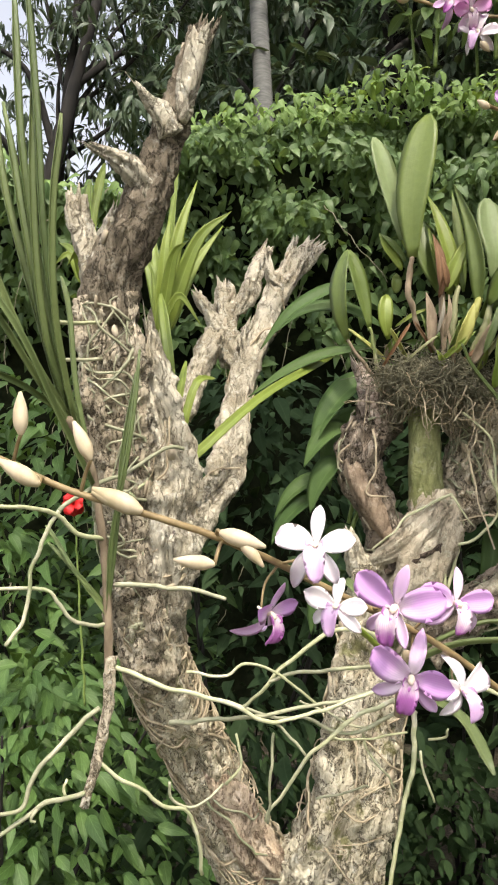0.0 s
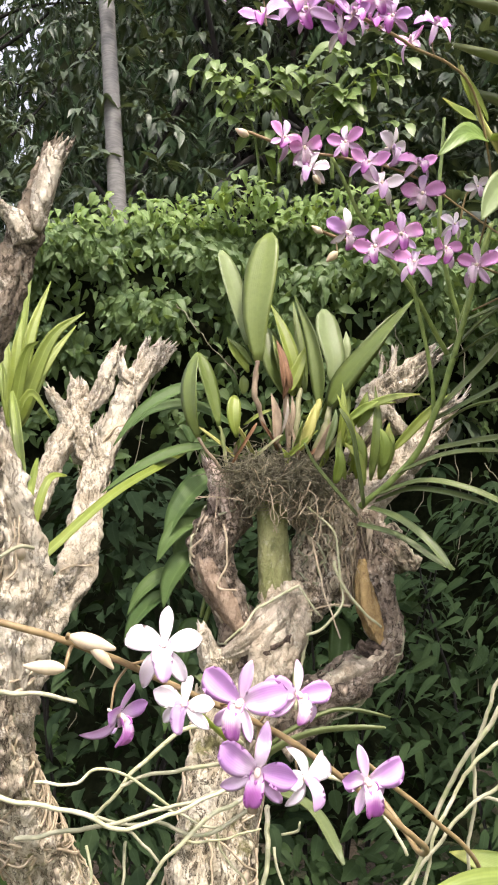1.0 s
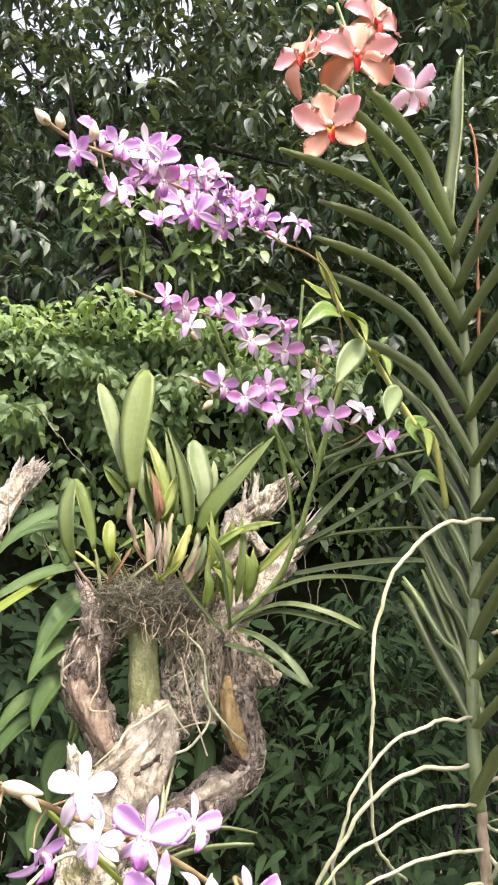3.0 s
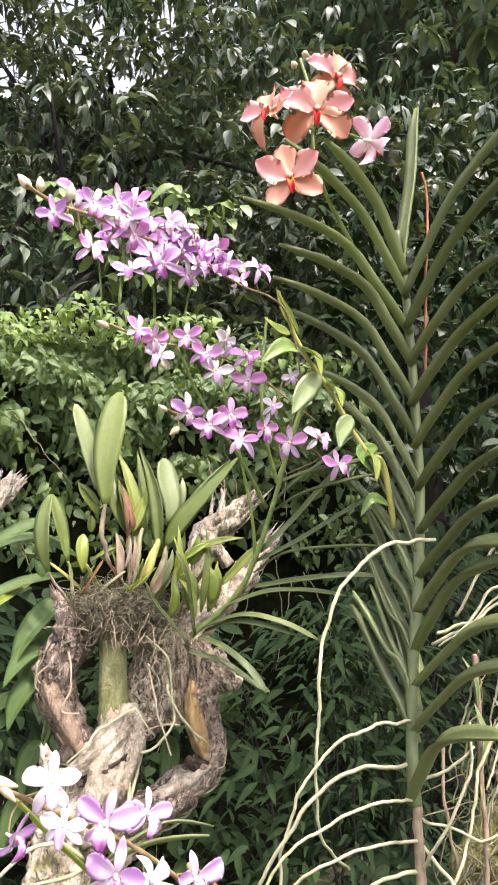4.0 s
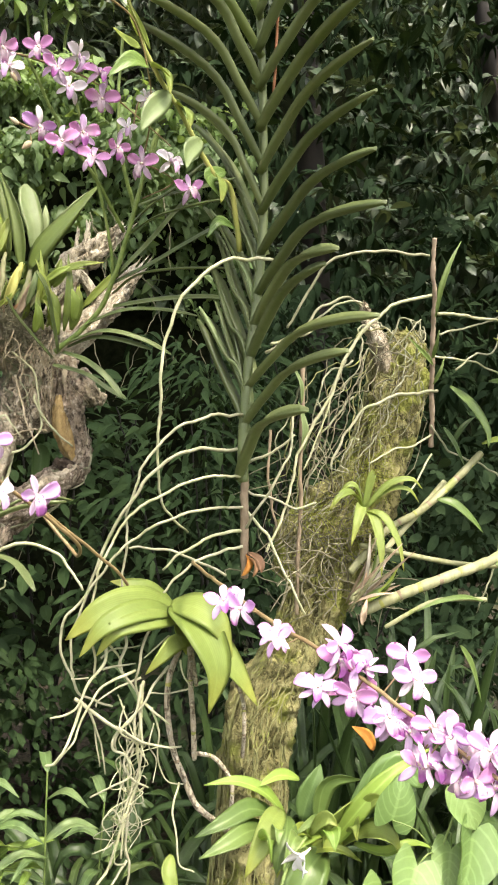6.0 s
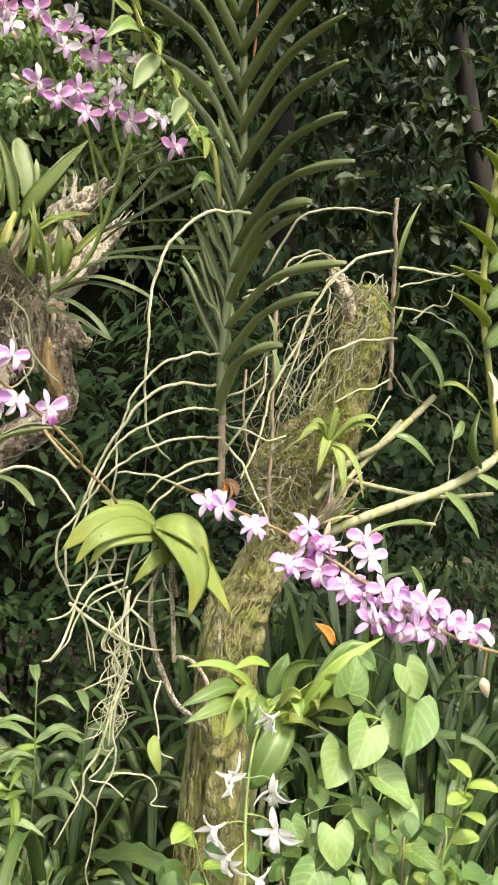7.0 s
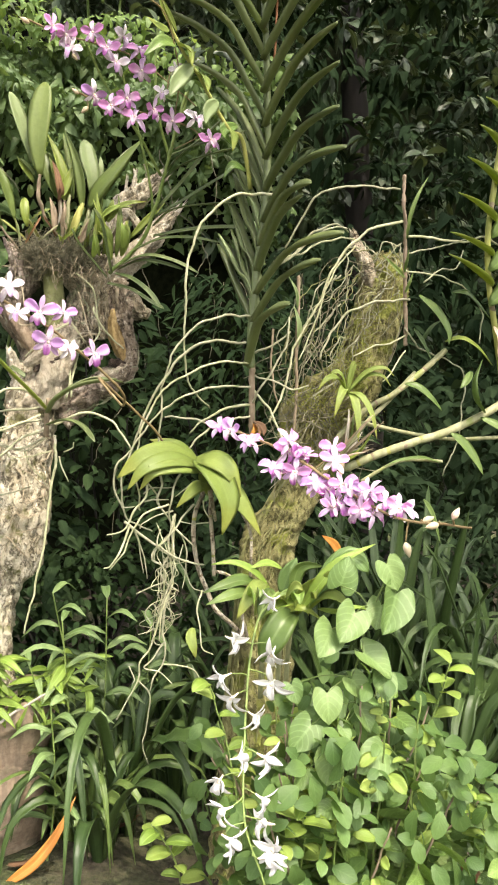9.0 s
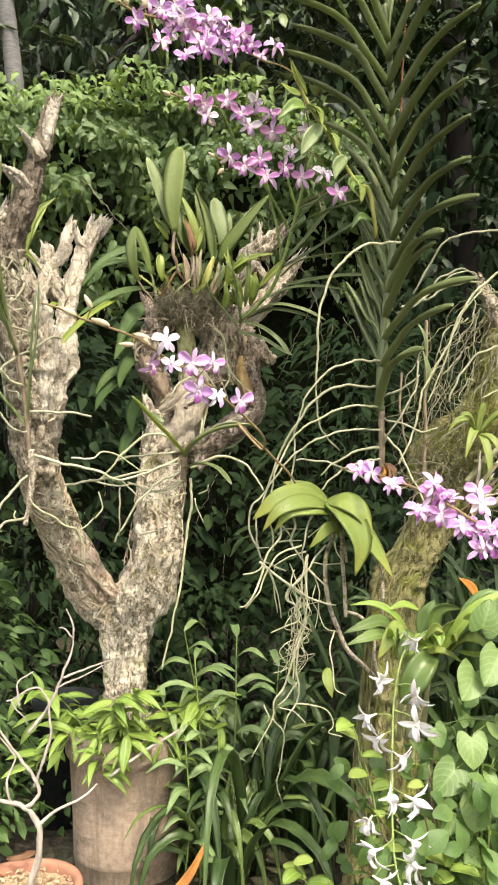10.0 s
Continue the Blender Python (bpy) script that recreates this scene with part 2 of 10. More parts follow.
M["limeleaf"] = leaf_mat("lime_green_leaf", (0.165, 0.235, 0.050), (0.30, 0.375, 0.10), rib=0.12, trans=0.28, rough=0.45, spots=0.25, tip=(0.38, 0.39, 0.08), spec=0.4, lines=0.35)
M["canelf"] = leaf_mat("cane_orchid_leaf", (0.07, 0.13, 0.03), (0.18, 0.26, 0.07), rib=0.35, trans=0.22, rough=0.38)
M["strapdark"] = leaf_mat("dark_strap_leaf", (0.020, 0.046, 0.013), (0.085, 0.142, 0.040), rib=0.12, trans=0.18, rough=0.38, spots=0.2, spec=0.42)
M["handleaf"] = leaf_mat("hanging_broad_leaf", (0.048, 0.102, 0.030), (0.120, 0.19, 0.056), rib=0.2, trans=0.2, rough=0.5, spec=0.22, lines=0.3)
M["bush"] = leaf_mat("round_soft_leaf", (0.045, 0.105, 0.022), (0.22, 0.335, 0.082), rib=0.3, trans=0.28, rough=0.38, veins=0.28, spec=0.5, spots=0.3)
M["bushnew"] = leaf_mat("young_yellow_leaf", (0.20, 0.31, 0.06), (0.34, 0.43, 0.11), rib=0.15, trans=0.32, rough=0.48, veins=0.06, spec=0.35)
M["herb"] = leaf_mat("bright_herb_leaf", (0.12, 0.22, 0.035), (0.30, 0.42, 0.08), rib=0.4, trans=0.28, rough=0.42)
M["ivy"] = leaf_mat("ivy_leaf", (0.028, 0.068, 0.024), (0.150, 0.230, 0.080), rib=0.25, trans=0.24, rough=0.48, island=True, spec=0.32)
# Lighter ivy copy; the sunlight on the hedge top is put into its colour.
M["ivysunlit"] = leaf_mat("sunlit_ivy_leaf", (0.075, 0.145, 0.040), (0.225, 0.33, 0.105), rib=0.25, trans=0.28, rough=0.5, island=True, spec=0.28)
M["shrub"] = leaf_mat("shrub_leaf", (0.035, 0.085, 0.022), (0.11, 0.19, 0.05), rib=0.35, trans=0.22, rough=0.5, island=True, veins=0.2, spec=0.3)
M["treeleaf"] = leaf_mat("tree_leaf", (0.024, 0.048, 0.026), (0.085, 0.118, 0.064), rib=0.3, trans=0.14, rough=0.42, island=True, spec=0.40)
# Shrub leaf darkened in colour to carry the deep shade behind the stumps.
M["shrubshade"] = leaf_mat("shade_darkened_leaf", (0.016, 0.034, 0.015), (0.040, 0.066, 0.028), rib=0.15, trans=0.10, rough=0.75, island=True, spec=0.06)
# Near-black copy of the tree leaf, with the deep shade put into its colour.
M["shadeleaf"] = leaf_mat("shade_darkened_tree_leaf", (0.008, 0.019, 0.008), (0.022, 0.040, 0.016), rib=0.15, trans=0.06, rough=0.8, island=True, spec=0.05)
# Half-dark shrub leaf; part of the shade sits in its colour.
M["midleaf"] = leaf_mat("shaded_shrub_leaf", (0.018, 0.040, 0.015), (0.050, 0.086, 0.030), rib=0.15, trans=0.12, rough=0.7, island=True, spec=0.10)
M["litter"] = leaf_mat("fallen_leaf", (0.10, 0.055, 0.03), (0.30, 0.16, 0.075), rib=0.3, trans=0.1, rough=0.7)
M["orangeleaf"] = leaf_mat("orange_leaf", (0.48, 0.17, 0.03), (0.66, 0.33, 0.08), rib=0.3, trans=0.3, rough=0.5)
M["petal"] = petal_mat("lilac_petal", (0.82, 0.69, 0.80), (0.69, 0.41, 0.74), (0.55, 0.25, 0.64), start=0.0, stop=0.45, trans=0.32)
M["rosepetal"] = petal_mat("rose_lilac_petal", (0.81, 0.61, 0.73), (0.72, 0.37, 0.65), (0.60, 0.20, 0.53), start=-0.05, stop=0.40, trans=0.34)
M["sepal"] = petal_mat("pale_lilac_sepal", (0.82, 0.72, 0.80), (0.74, 0.52, 0.76), (0.62, 0.38, 0.68), start=0.05, stop=0.75, trans=0.30)
M["whitepetal"] = petal_mat("white_petal", (0.84, 0.81, 0.81), (0.80, 0.71, 0.79), (0.72, 0.54, 0.72), start=0.4, stop=1.15, trans=0.22)
M["lip"] = petal_mat("magenta_lip", (0.84, 0.74, 0.78), (0.62, 0.24, 0.62), (0.50, 0.12, 0.52), start=0.50, stop=0.85, trans=0.42)
M["snow"] = petal_mat("clear_white_petal", (0.86, 0.86, 0.79), (0.90, 0.89, 0.87), (0.80, 0.78, 0.81), start=0.0, stop=0.5, trans=0.28)
M["coral"] = petal_mat("coral_petal", (0.80, 0.50, 0.33), (0.80, 0.43, 0.30), (0.66, 0.26, 0.20), start=0.1, stop=0.9, trans=0.35)
M["coralpink"] = petal_mat("pink_petal", (0.82, 0.52, 0.44), (0.81, 0.44, 0.44), (0.68, 0.26, 0.32), start=0.1, stop=0.9, trans=0.35)
M["roseveil"] = petal_mat("pale_rose_petal", (0.90, 0.70, 0.72), (0.84, 0.56, 0.68), (0.78, 0.40, 0.56), start=0.1, stop=0.9)
M["redlip"] = petal_mat("red_orange_lip", (0.85, 0.45, 0.05), (0.70, 0.05, 0.04), (0.6, 0.03, 0.03), start=0.1, stop=0.6)
M["column"] = simple_mat("cream_column", (0.75, 0.62, 0.45), (0.9, 0.85, 0.7), 80, 0.5, 0.1)
M["bud"] = simple_mat("cream_green_bud", (0.44, 0.36, 0.20), (0.70, 0.60, 0.45), 55, 0.5, 0.3, trans=0.15, streak=(1, 1, 0.5), third=(0.62, 0.42, 0.34))
M["husk"] = simple_mat("papery_husk", (0.42, 0.30, 0.20), (0.72, 0.56, 0.42), 60, 0.7, 0.2)
M["palewood"] = simple_mat("bleached_twig", (0.20, 0.18, 0.14), (0.52, 0.48, 0.40), 40, 0.8, 0.4, streak=(1, 1, 0.4))
M["strand"] = simple_mat("tan_root_strand", (0.22, 0.17, 0.10), (0.55, 0.47, 0.33), 60, 0.8, 0.3)
M["redpetal"] = simple_mat("red_petal", (0.55, 0.01, 0.012), (0.75, 0.03, 0.03), 60, 0.5, 0.2, trans=0.2)


# ---------- mesh tools ----------
def V(p):
    return np.array(p, float)


def spline(ctrl, n):
    """Points on a smooth curve through the control points (any number of columns)."""
    c = np.array(ctrl, float)
    c = np.vstack([2 * c[0] - c[1], c, 2 * c[-1] - c[-2]])
    m = len(c) - 3
    out = []
    for s in np.linspace(0, m - 1e-9, n):
        i = int(s)
        k = s - i
        a, b, d, e = c[i], c[i + 1], c[i + 2], c[i + 3]
        out.append(0.5 * (2 * b + (d - a) * k + (2 * a - 5 * b + 4 * d - e) * k * k + (3 * b - a - 3 * d + e) * k ** 3))
    return np.array(out)


def unit(v):
    return v / max(1e-9, np.linalg.norm(v))


class Build:
    """Collects vertices, faces and one uv per vertex for one mesh."""

    def __init__(self):
        self.v, self.f, self.uv, self.n = [], [], [], 0

    def add(self, verts, faces, uv=None):
        verts = np.asarray(verts, float)
        self.v.append(verts)
        self.f += [tuple(i + self.n for i in f) for f in faces]
        self.uv.append(np.asarray(uv, float) if uv is not None else np.full((len(verts), 2), 0.25))
        self.n += len(verts)

    def mesh(self, name, material, origin=(0, 0, 0), smooth=True):
        me = bpy.data.meshes.new(name)
        vv = np.vstack(self.v) - V(origin)
        me.from_pydata(vv.tolist(), [], self.f)
        if smooth:
            me.polygons.foreach_set("use_smooth", [True] * len(me.polygons))
        lay = me.uv_layers.new(name="UVMap")
        idx = np.empty(len(me.loops), int)
        me.loops.foreach_get("vertex_index", idx)
        lay.data.foreach_set("uv", np.vstack(self.uv)[idx].ravel())
        me.materials.append(material)
        me.update()
        return me


def tube(b, ctrl, r0=0.004, r1=None, sides=7, step=0.012, rough=0.0, freq=18.0, wob=0.0, cap=True, seed=0.0, fine=0.0, ring_r=None, flute=0.0):
    """A round stem along the control points; columns x, y, z and, if given, the radius."""
    c = np.array(ctrl, float)
    if c.shape[1] == 3:
        r1 = r0 if r1 is None else r1
        c = np.hstack([c, np.linspace(r0, r1, len(c))[:, None]])
    length = np.linalg.norm(np.diff(c[:, :3], axis=0), axis=1).sum()
    n = max(len(c), int(length / step) + 2)
    s = spline(c, n)
    p, r = s[:, :3], np.maximum(s[:, 3], 0.0004)
    if wob:
        for i in range(1, n):
            p[i] += V(noise.noise_vector(Vector(p[i]) * 22 + Vector((seed, 0, 0)))) * wob
            p[i] += V(noise.noise_vector(Vector(p[i]) * 60 + Vector((0, seed, 0)))) * wob * 0.35
    if ring_r:
        r = r * (1 + ring_r * (np.arange(n) % 2))
    t = np.gradient(p, axis=0)
    t /= np.linalg.norm(t, axis=1)[:, None] + 1e-9
    ref = V((0, 1, 0)) if abs(t[0][1]) < 0.8 else V((1, 0, 0))
    x = unit(np.cross(t[0], ref))
    verts, uv = [], []
    a = np.linspace(0, 2 * math.pi, sides, endpoint=False)
    for i in range(n):
        x = unit(x - t[i] * np.dot(x, t[i]))
        y = np.cross(t[i], x)
        rim = p[i] + r[i] * (np.cos(a)[:, None] * x + np.sin(a)[:, None] * y)
        if rough or fine or flute:
            for j in range(sides):
                q = Vector(rim[j] + seed)
                k = rough * (noise.noise(q * freq) + 0.5 * noise.noise(q * freq * 2.3))
                if flute:
                    w = Vector((math.cos(a[j]) * 1.7, math.sin(a[j]) * 1.7, i * length / n * 3.2 + seed))
                    k += flute * (noise.noise(w) * 1.1 - abs(noise.noise(w * 2.3)) * 0.9 + 0.15)
                if fine:
                    g = Vector((q.x, q.y, q.z * 0.35)) * freq * 5
                    k += fine * (abs(noise.noise(g)) * 2 - 0.6)
                rim[j] = p[i] + (rim[j] - p[i]) * (1 + k)
        verts += list(rim)
        uv += [(j / sides, i / (n - 1)) for j in range(sides)]
    faces = [(i * sides + j, i * sides + (j + 1) % sides, (i + 1) * sides + (j + 1) % sides, (i + 1) * sides + j) for i in range(n - 1) for j in range(sides)]
    if cap:
        verts += [p[0] - t[0] * r[0] * 0.3, p[-1] + t[-1] * r[-1] * 0.4]
        uv += [(0.5, 0), (0.5, 1)]
        k = n * sides
        faces += [(k, (j + 1) % sides, j) for j in range(sides)]
        faces += [(k + 1, k - sides + j, k - sides + (j + 1) % sides) for j in range(sides)]
    b.add(verts, faces, uv)
    return p, r


PROFILE = {
    "strap": lambda s: min(1.0, 0.75 + s * 1.2) * min(1.0, ((1 - s) * 7 + 0.12)) ** 0.6,
    "oval": lambda s: (math.sin(math.pi * min(1, (s * 0.945 + 0.05) ** 1.12))) ** 0.58,
    "lance": lambda s: (math.sin(math.pi * (s * 0.97 + 0.02) ** 0.72)) ** 0.9,
    "heart": lambda s: max(0.0, math.sin(math.pi * (min(1, s) * 0.97 + 0.03) ** 0.62)) ** 0.8 + 0.01,
    "petal": lambda s: (math.sin(math.pi * (0.06 + 0.93 * s) ** 1.25)) ** 0.7,
    "broad": lambda s: (math.sin(math.pi * (0.05 + 0.945 * s) ** 1.35)) ** 0.55,
    "keel": lambda s: (math.sin(math.pi * (0.05 + 0.94 * s) ** 1.22)) ** 0.72,
    "tongue": lambda s: (0.26 + 0.74 * math.sin(math.pi / 2 * min(1.0, s / 0.62))) * math.sqrt(max(0.0, 1 - max(0.0, (s - 0.6) / 0.405) ** 2.2)),
    "round": lambda s: (0.25 + 0.75 * min(1, s * 2.2)) * math.sqrt(max(0.0, 1 - max(0.0, (s - 0.45) / 0.56) ** 2.4)),
}


def blade(b, ctrl, width, shape="strap", up=(0, 0, 1), fold=0.18, thick=0.0012, n=10, twist=0.0, ruffle=0.0, seed=0.0):
    """A leaf or petal along the control points, folded along its midrib."""
    p = spline(ctrl, n)
    t = np.gradient(p, axis=0)
    verts, uv = [], []
    hint = V(up)
    prof = PROFILE[shape]
    for i in range(n):
        s = i / (n - 1)
        ti = unit(t[i])
        nn = unit(hint - ti * np.dot(hint, ti) + 1e-6)
        hint = nn
        side = np.cross(ti, nn)
        if twist:
            c, q = math.cos(twist * s), math.sin(twist * s)
            side, nn = side * c + nn * q, nn * c - side * q
        w = max(0.0006, width * 0.5 * prof(s))
        rl = ruffle * width * math.sin(s * 11 + seed) if ruffle else 0.0
        rr = ruffle * width * math.sin(s * 12.5 + seed * 2 + 1) if ruffle else 0.0
        fz = fold * w
        th = nn * thick
        for e in (-1, -0.62, -0.25, 0, 0.25, 0.62, 1):
            verts.append(p[i] + side * w * e + nn * (fz * abs(e) ** 1.5 + (rl if e == -1 else rr if e == 1 else 0.0)))
            uv.append((0.5 + e / 2, s))
        for e in (0.62, 0.2, -0.2, -0.62):
            verts.append(p[i] + side * w * e + nn * fz * abs(e) ** 1.5 - th)
            uv.append((0.5 + e / 2, s))
    q = 11
    faces = [(i * q + j, i * q + (j + 1) % q, (i + 1) * q + (j + 1) % q, (i + 1) * q + j) for i in range(n - 1) for j in range(q)]
    faces += [tuple(range(q - 1, -1, -1)), tuple(range((n - 1) * q, n * q))]
    b.add(verts, faces, uv)


def thing(name, at, label, category, group="", kind=""):
    """The Empty at the foot of a thing that has parts."""
    e = new(name)
    e.empty_display_size = 0.05
    e.location = at
    return tagged(e, label, category, group, kind)


def home(ob):
    while ob.parent:
        ob = ob.parent
    return V(ob.location)


def part(name, b, material, parent, label=""):
    """One mesh object under a thing or under a part, from places in the world."""
    ob = new(name, b.mesh(name, material, home(parent)))
    ob.parent = parent
    return tagged(ob, label)


def put(name, me, parent, m, label=""):
    """An object on shared mesh data at the world pose m, under a thing or a part whose own pose is the thing's."""
    ob = new(name, me)
    ob.parent = parent
    ob.matrix_basis = Matrix.Translation(-Vector(home(parent))) @ m
    return tagged(ob, label)


def solo(name, b, material, label, category, group="", kind="", at=None):
    """A thing that is one mesh."""
    at = np.vstack(b.v).min(axis=0) if at is None else at
    ob = new(name, b.mesh(name, material, at))
    ob.location = at
    return tagged(ob, label, category, group, kind)


def frame_of(at, along, face, size=1.0):
    """A pose with y along a leaf or up a flower, and z out of its face."""
    y = Vector(along).normalized()
    z = Vector(face)
    z = (z - y * z.dot(y)).normalized()
    x = y.cross(z)
    return Matrix.Translation(at) @ Matrix((x, y, z)).transposed().to_4x4() @ Matrix.Scale(size, 4)


def jit(a):
    return V((random.uniform(-a, a), random.uniform(-a, a), random.uniform(-a, a)))


def leaf_template(shape="lance", wide=0.3, fold=0.25, bend=0.12, n=4):
    """A light leaf of length 1 along y with its face to z: 3 points across."""
    v, uv, f = [], [], []
    for i in range(n + 1):
        s = i / n
        w = 0.5 * wide * max(0.02, PROFILE[shape](s))
        z = -bend * (2 * s) ** 2 * 0.5
        v += [(-w, s, z + fold * w), (0, s, z), (w, s, z + fold * w)]
        uv += [(0, s), (0.5, s), (1, s)]
    for i in range(n):
        f += [(3 * i, 3 * i + 1, 3 * i + 4, 3 * i + 3), (3 * i + 1, 3 * i + 2, 3 * i + 5, 3 * i + 4)]
    return np.array(v), f, np.array(uv)


def scatter(b, template, P, D, N, size):
    """Many light leaves at once: places, directions along, faces, sizes."""
    tv, tf, tuv = template
    P, D, N, size = (np.asarray(a, float) for a in (P, D, N, size))
    D = D / (np.linalg.norm(D, axis=1)[:, None] + 1e-9)
    N = N - D * (N * D).sum(1)[:, None]
    N = N / (np.linalg.norm(N, axis=1)[:, None] + 1e-9)
    X = np.cross(D, N)
    out = P[:, None, :] + size[:, None, None] * (tv[None, :, 0:1] * X[:, None, :] + tv[None, :, 1:2] * D[:, None, :] + tv[None, :, 2:3] * N[:, None, :])
    k = len(tv)
    faces = np.array(tf)
    allf = (faces[None] + (np.arange(len(P)) * k)[:, None, None]).reshape(-1, faces.shape[1])
    b.add(out.reshape(-1, 3), [tuple(r) for r in allf.tolist()], np.tile(tuv, (len(P), 1)))


# ---------- ground ----------
def ground_z(x, y):
    """Height of the uneven soil, with a low mound under the planter."""
    if abs(x) > 6 or abs(y) > 6:
        return 0.0
    q = Vector((x, y, 0))
    d = math.hypot(x - 0.16, (y - 1.75) * 0.8)
    return 0.062 * max(0.0, min(1.0, (0.62 - d) / 0.25)) + 0.025 * noise.noise(q * 1.3) + 0.012 * noise.noise(q * 6) + 0.008 * noise.noise(q * 17)


def build_ground():
    m, nt = begin("dark_garden_soil")
    vec = place_coords(nt)
    a = noise_tex(nt, vec, 3.0, 6.0, 0.65)
    c = noise_tex(nt, vec, 45.0, 6.0, 0.7)
    col = mixc(nt, step_ramp(nt, c, 0.3, 0.75), (0.030, 0.025, 0.018), (0.115, 0.095, 0.070))
    col = mixc(nt, calc(nt, "MULTIPLY", step_ramp(nt, noise_tex(nt, vec, 7.0, 8.0, 0.75), 0.52, 0.70), 0.55), col, (0.24, 0.21, 0.165))
    wide = noise_tex(nt, vec, 0.55, 8.0, 0.62)
    col = mixc(nt, calc(nt, "MULTIPLY", step_ramp(nt, wide, 0.46, 0.60), 0.7), col, mixc(nt, step_ramp(nt, noise_tex(nt, vec, 70.0, 5.0, 0.7), 0.35, 0.65), (0.03, 0.05, 0.015), (0.10, 0.14, 0.045)))
    col = mixc(nt, calc(nt, "MULTIPLY", step_ramp(nt, noise_tex(nt, vec, 14.0, 6.0, 0.7), 0.54, 0.66), 0.45), col, (0.055, 0.075, 0.025))
    finish(nt, col, 0.95, calc(nt, "ADD", c, a), 0.8, 0.02, spec=0.2)
    b = Build()
    g = np.concatenate([-np.geomspace(80, 3, 12), np.linspace(-2.6, 2.8, 110), np.geomspace(3.2, 80, 12)])
    h = np.concatenate([-np.geomspace(80, 2, 12), np.linspace(-1.7, 4.4, 120), np.geomspace(4.8, 80, 12)])
    verts = []
    for y in h:
        for x in g:
            z = ground_z(x, y)
            verts.append((x, y, z))
    w = len(g)
    b.add(verts, [(j * w + i, j * w + i + 1, (j + 1) * w + i + 1, (j + 1) * w + i) for j in range(len(h) - 1) for i in range(w - 1)])
    solo("ground", b, m, "dark bare garden soil with scattered plant litter", "ground", kind="structure", at=(0, 0, 0))


build_ground()


# ---------- hedge ----------
def build_hedge():
    rng = np.random.default_rng(5)
    x0, x1, y0 = -3.2, 2.25, 4.08

    def top(x):
        return 3.78 + 0.10 * math.sin(x * 2.1) + 0.09 * noise.noise(Vector((x * 2.3, 1, 0))) - (0.5 if x < -0.75 else 0.0)

    def bulge(x, z):
        return 0.16 * noise.noise(Vector((x * 1.1, z * 1.0, 3))) + 0.20 * noise.noise(Vector((x * 2.9, z * 2.7, 7))) - 0.50 * max(0.0, 3.45 - z) - 1.0 * max(0.0, z - 3.45)

    hedge = thing("ivy_hedge", (-0.4, y0 + 0.5, 0), "tall wall of trailing ivy with small heart-shaped green leaves", "hedge")
    # Near-black sheet behind the leaves, coloured to pass for shade in the hedge.
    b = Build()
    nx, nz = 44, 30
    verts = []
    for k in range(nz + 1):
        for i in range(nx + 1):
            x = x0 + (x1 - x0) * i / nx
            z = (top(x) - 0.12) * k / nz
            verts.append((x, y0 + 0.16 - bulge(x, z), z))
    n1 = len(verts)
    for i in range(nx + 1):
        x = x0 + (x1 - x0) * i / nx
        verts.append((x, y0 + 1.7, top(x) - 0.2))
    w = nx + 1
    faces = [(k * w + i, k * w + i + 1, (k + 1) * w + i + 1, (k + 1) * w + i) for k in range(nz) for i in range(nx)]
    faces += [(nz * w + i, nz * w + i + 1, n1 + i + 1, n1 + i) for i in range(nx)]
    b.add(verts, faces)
    part("inner_growth", b, M["shade_fill"], hedge, "near-black sheet that stands for the shade inside the hedge")
    P, D, N, S = [], [], [], []
    for _ in range(34000):
        x = rng.uniform(x0, x1)
        z = (1 - rng.random() ** 1.35 * 0.62) * top(x)
        lump = noise.noise(Vector((x * 3.1, z * 3.1, 11)))
        if lump < (-0.22 if z > 3.2 else -0.06) and rng.random() < 0.85:
            continue
        low = 2.45 + 0.45 * noise.noise(Vector((x * 1.6, 9, 0)))
        if z < low or (z < low + 0.5 and rng.random() < 0.5):
            continue
        y = y0 - bulge(x, z) + rng.uniform(-0.05, 0.10) - max(0, lump) * 0.22
        P.append((x, y, z))
        D.append((rng.normal(0, 0.75), -0.25 + rng.normal(0, 0.35), -0.8 + rng.normal(0, 0.45)))
        N.append((rng.normal(0, 0.8), -1.0, (0.5 if z > 3.2 else 0.15) + rng.normal(0, 0.7)))
        S.append(0.035 + 0.065 * rng.random() ** 1.4)
    b = Build()
    scatter(b, leaf_template("heart", 0.60, 0.34, 0.25, 4), P, D, N, S)
    ob = part("foliage", b, M["ivy"], hedge, "dense overlapping heart-shaped leaves")
    tagged(ob, kind="stuff")
    P, D, N, S = [], [], [], []
    for _ in range(7500):
        x = rng.uniform(x0, x1)
        y = y0 + rng.uniform(0.1, 1.4)
        z = top(x) + 0.05 + 0.14 * noise.noise(Vector((x * 3, y * 3, 2))) + rng.uniform(-0.1, 0.12) - max(0, y - y0) * 0.1
        P.append((x, y, z))
        D.append((rng.normal(0, 0.7), rng.normal(-0.3, 0.4), rng.normal(-0.5, 0.5)))
        N.append((rng.normal(0, 0.4), -0.8 + rng.normal(0, 0.3), 0.7))
        S.append(rng.uniform(0.045, 0.085))
    b = Build()
    scatter(b, leaf_template("heart", 0.60, 0.34, 0.25, 4), P, D, N, S)
    ob = part("young_foliage", b, M["ivysunlit"], hedge, "leaves along the top of the hedge in a lighter green that carries the sunlight")
    tagged(ob, kind="stuff")
    b = Build()
    for k in range(46):
        x = rng.uniform(x0, x1)
        z = rng.uniform(1.0, 3.4)
        y = y0 - bulge(x, z) - 0.07
        dx = rng.normal(0, 0.16)
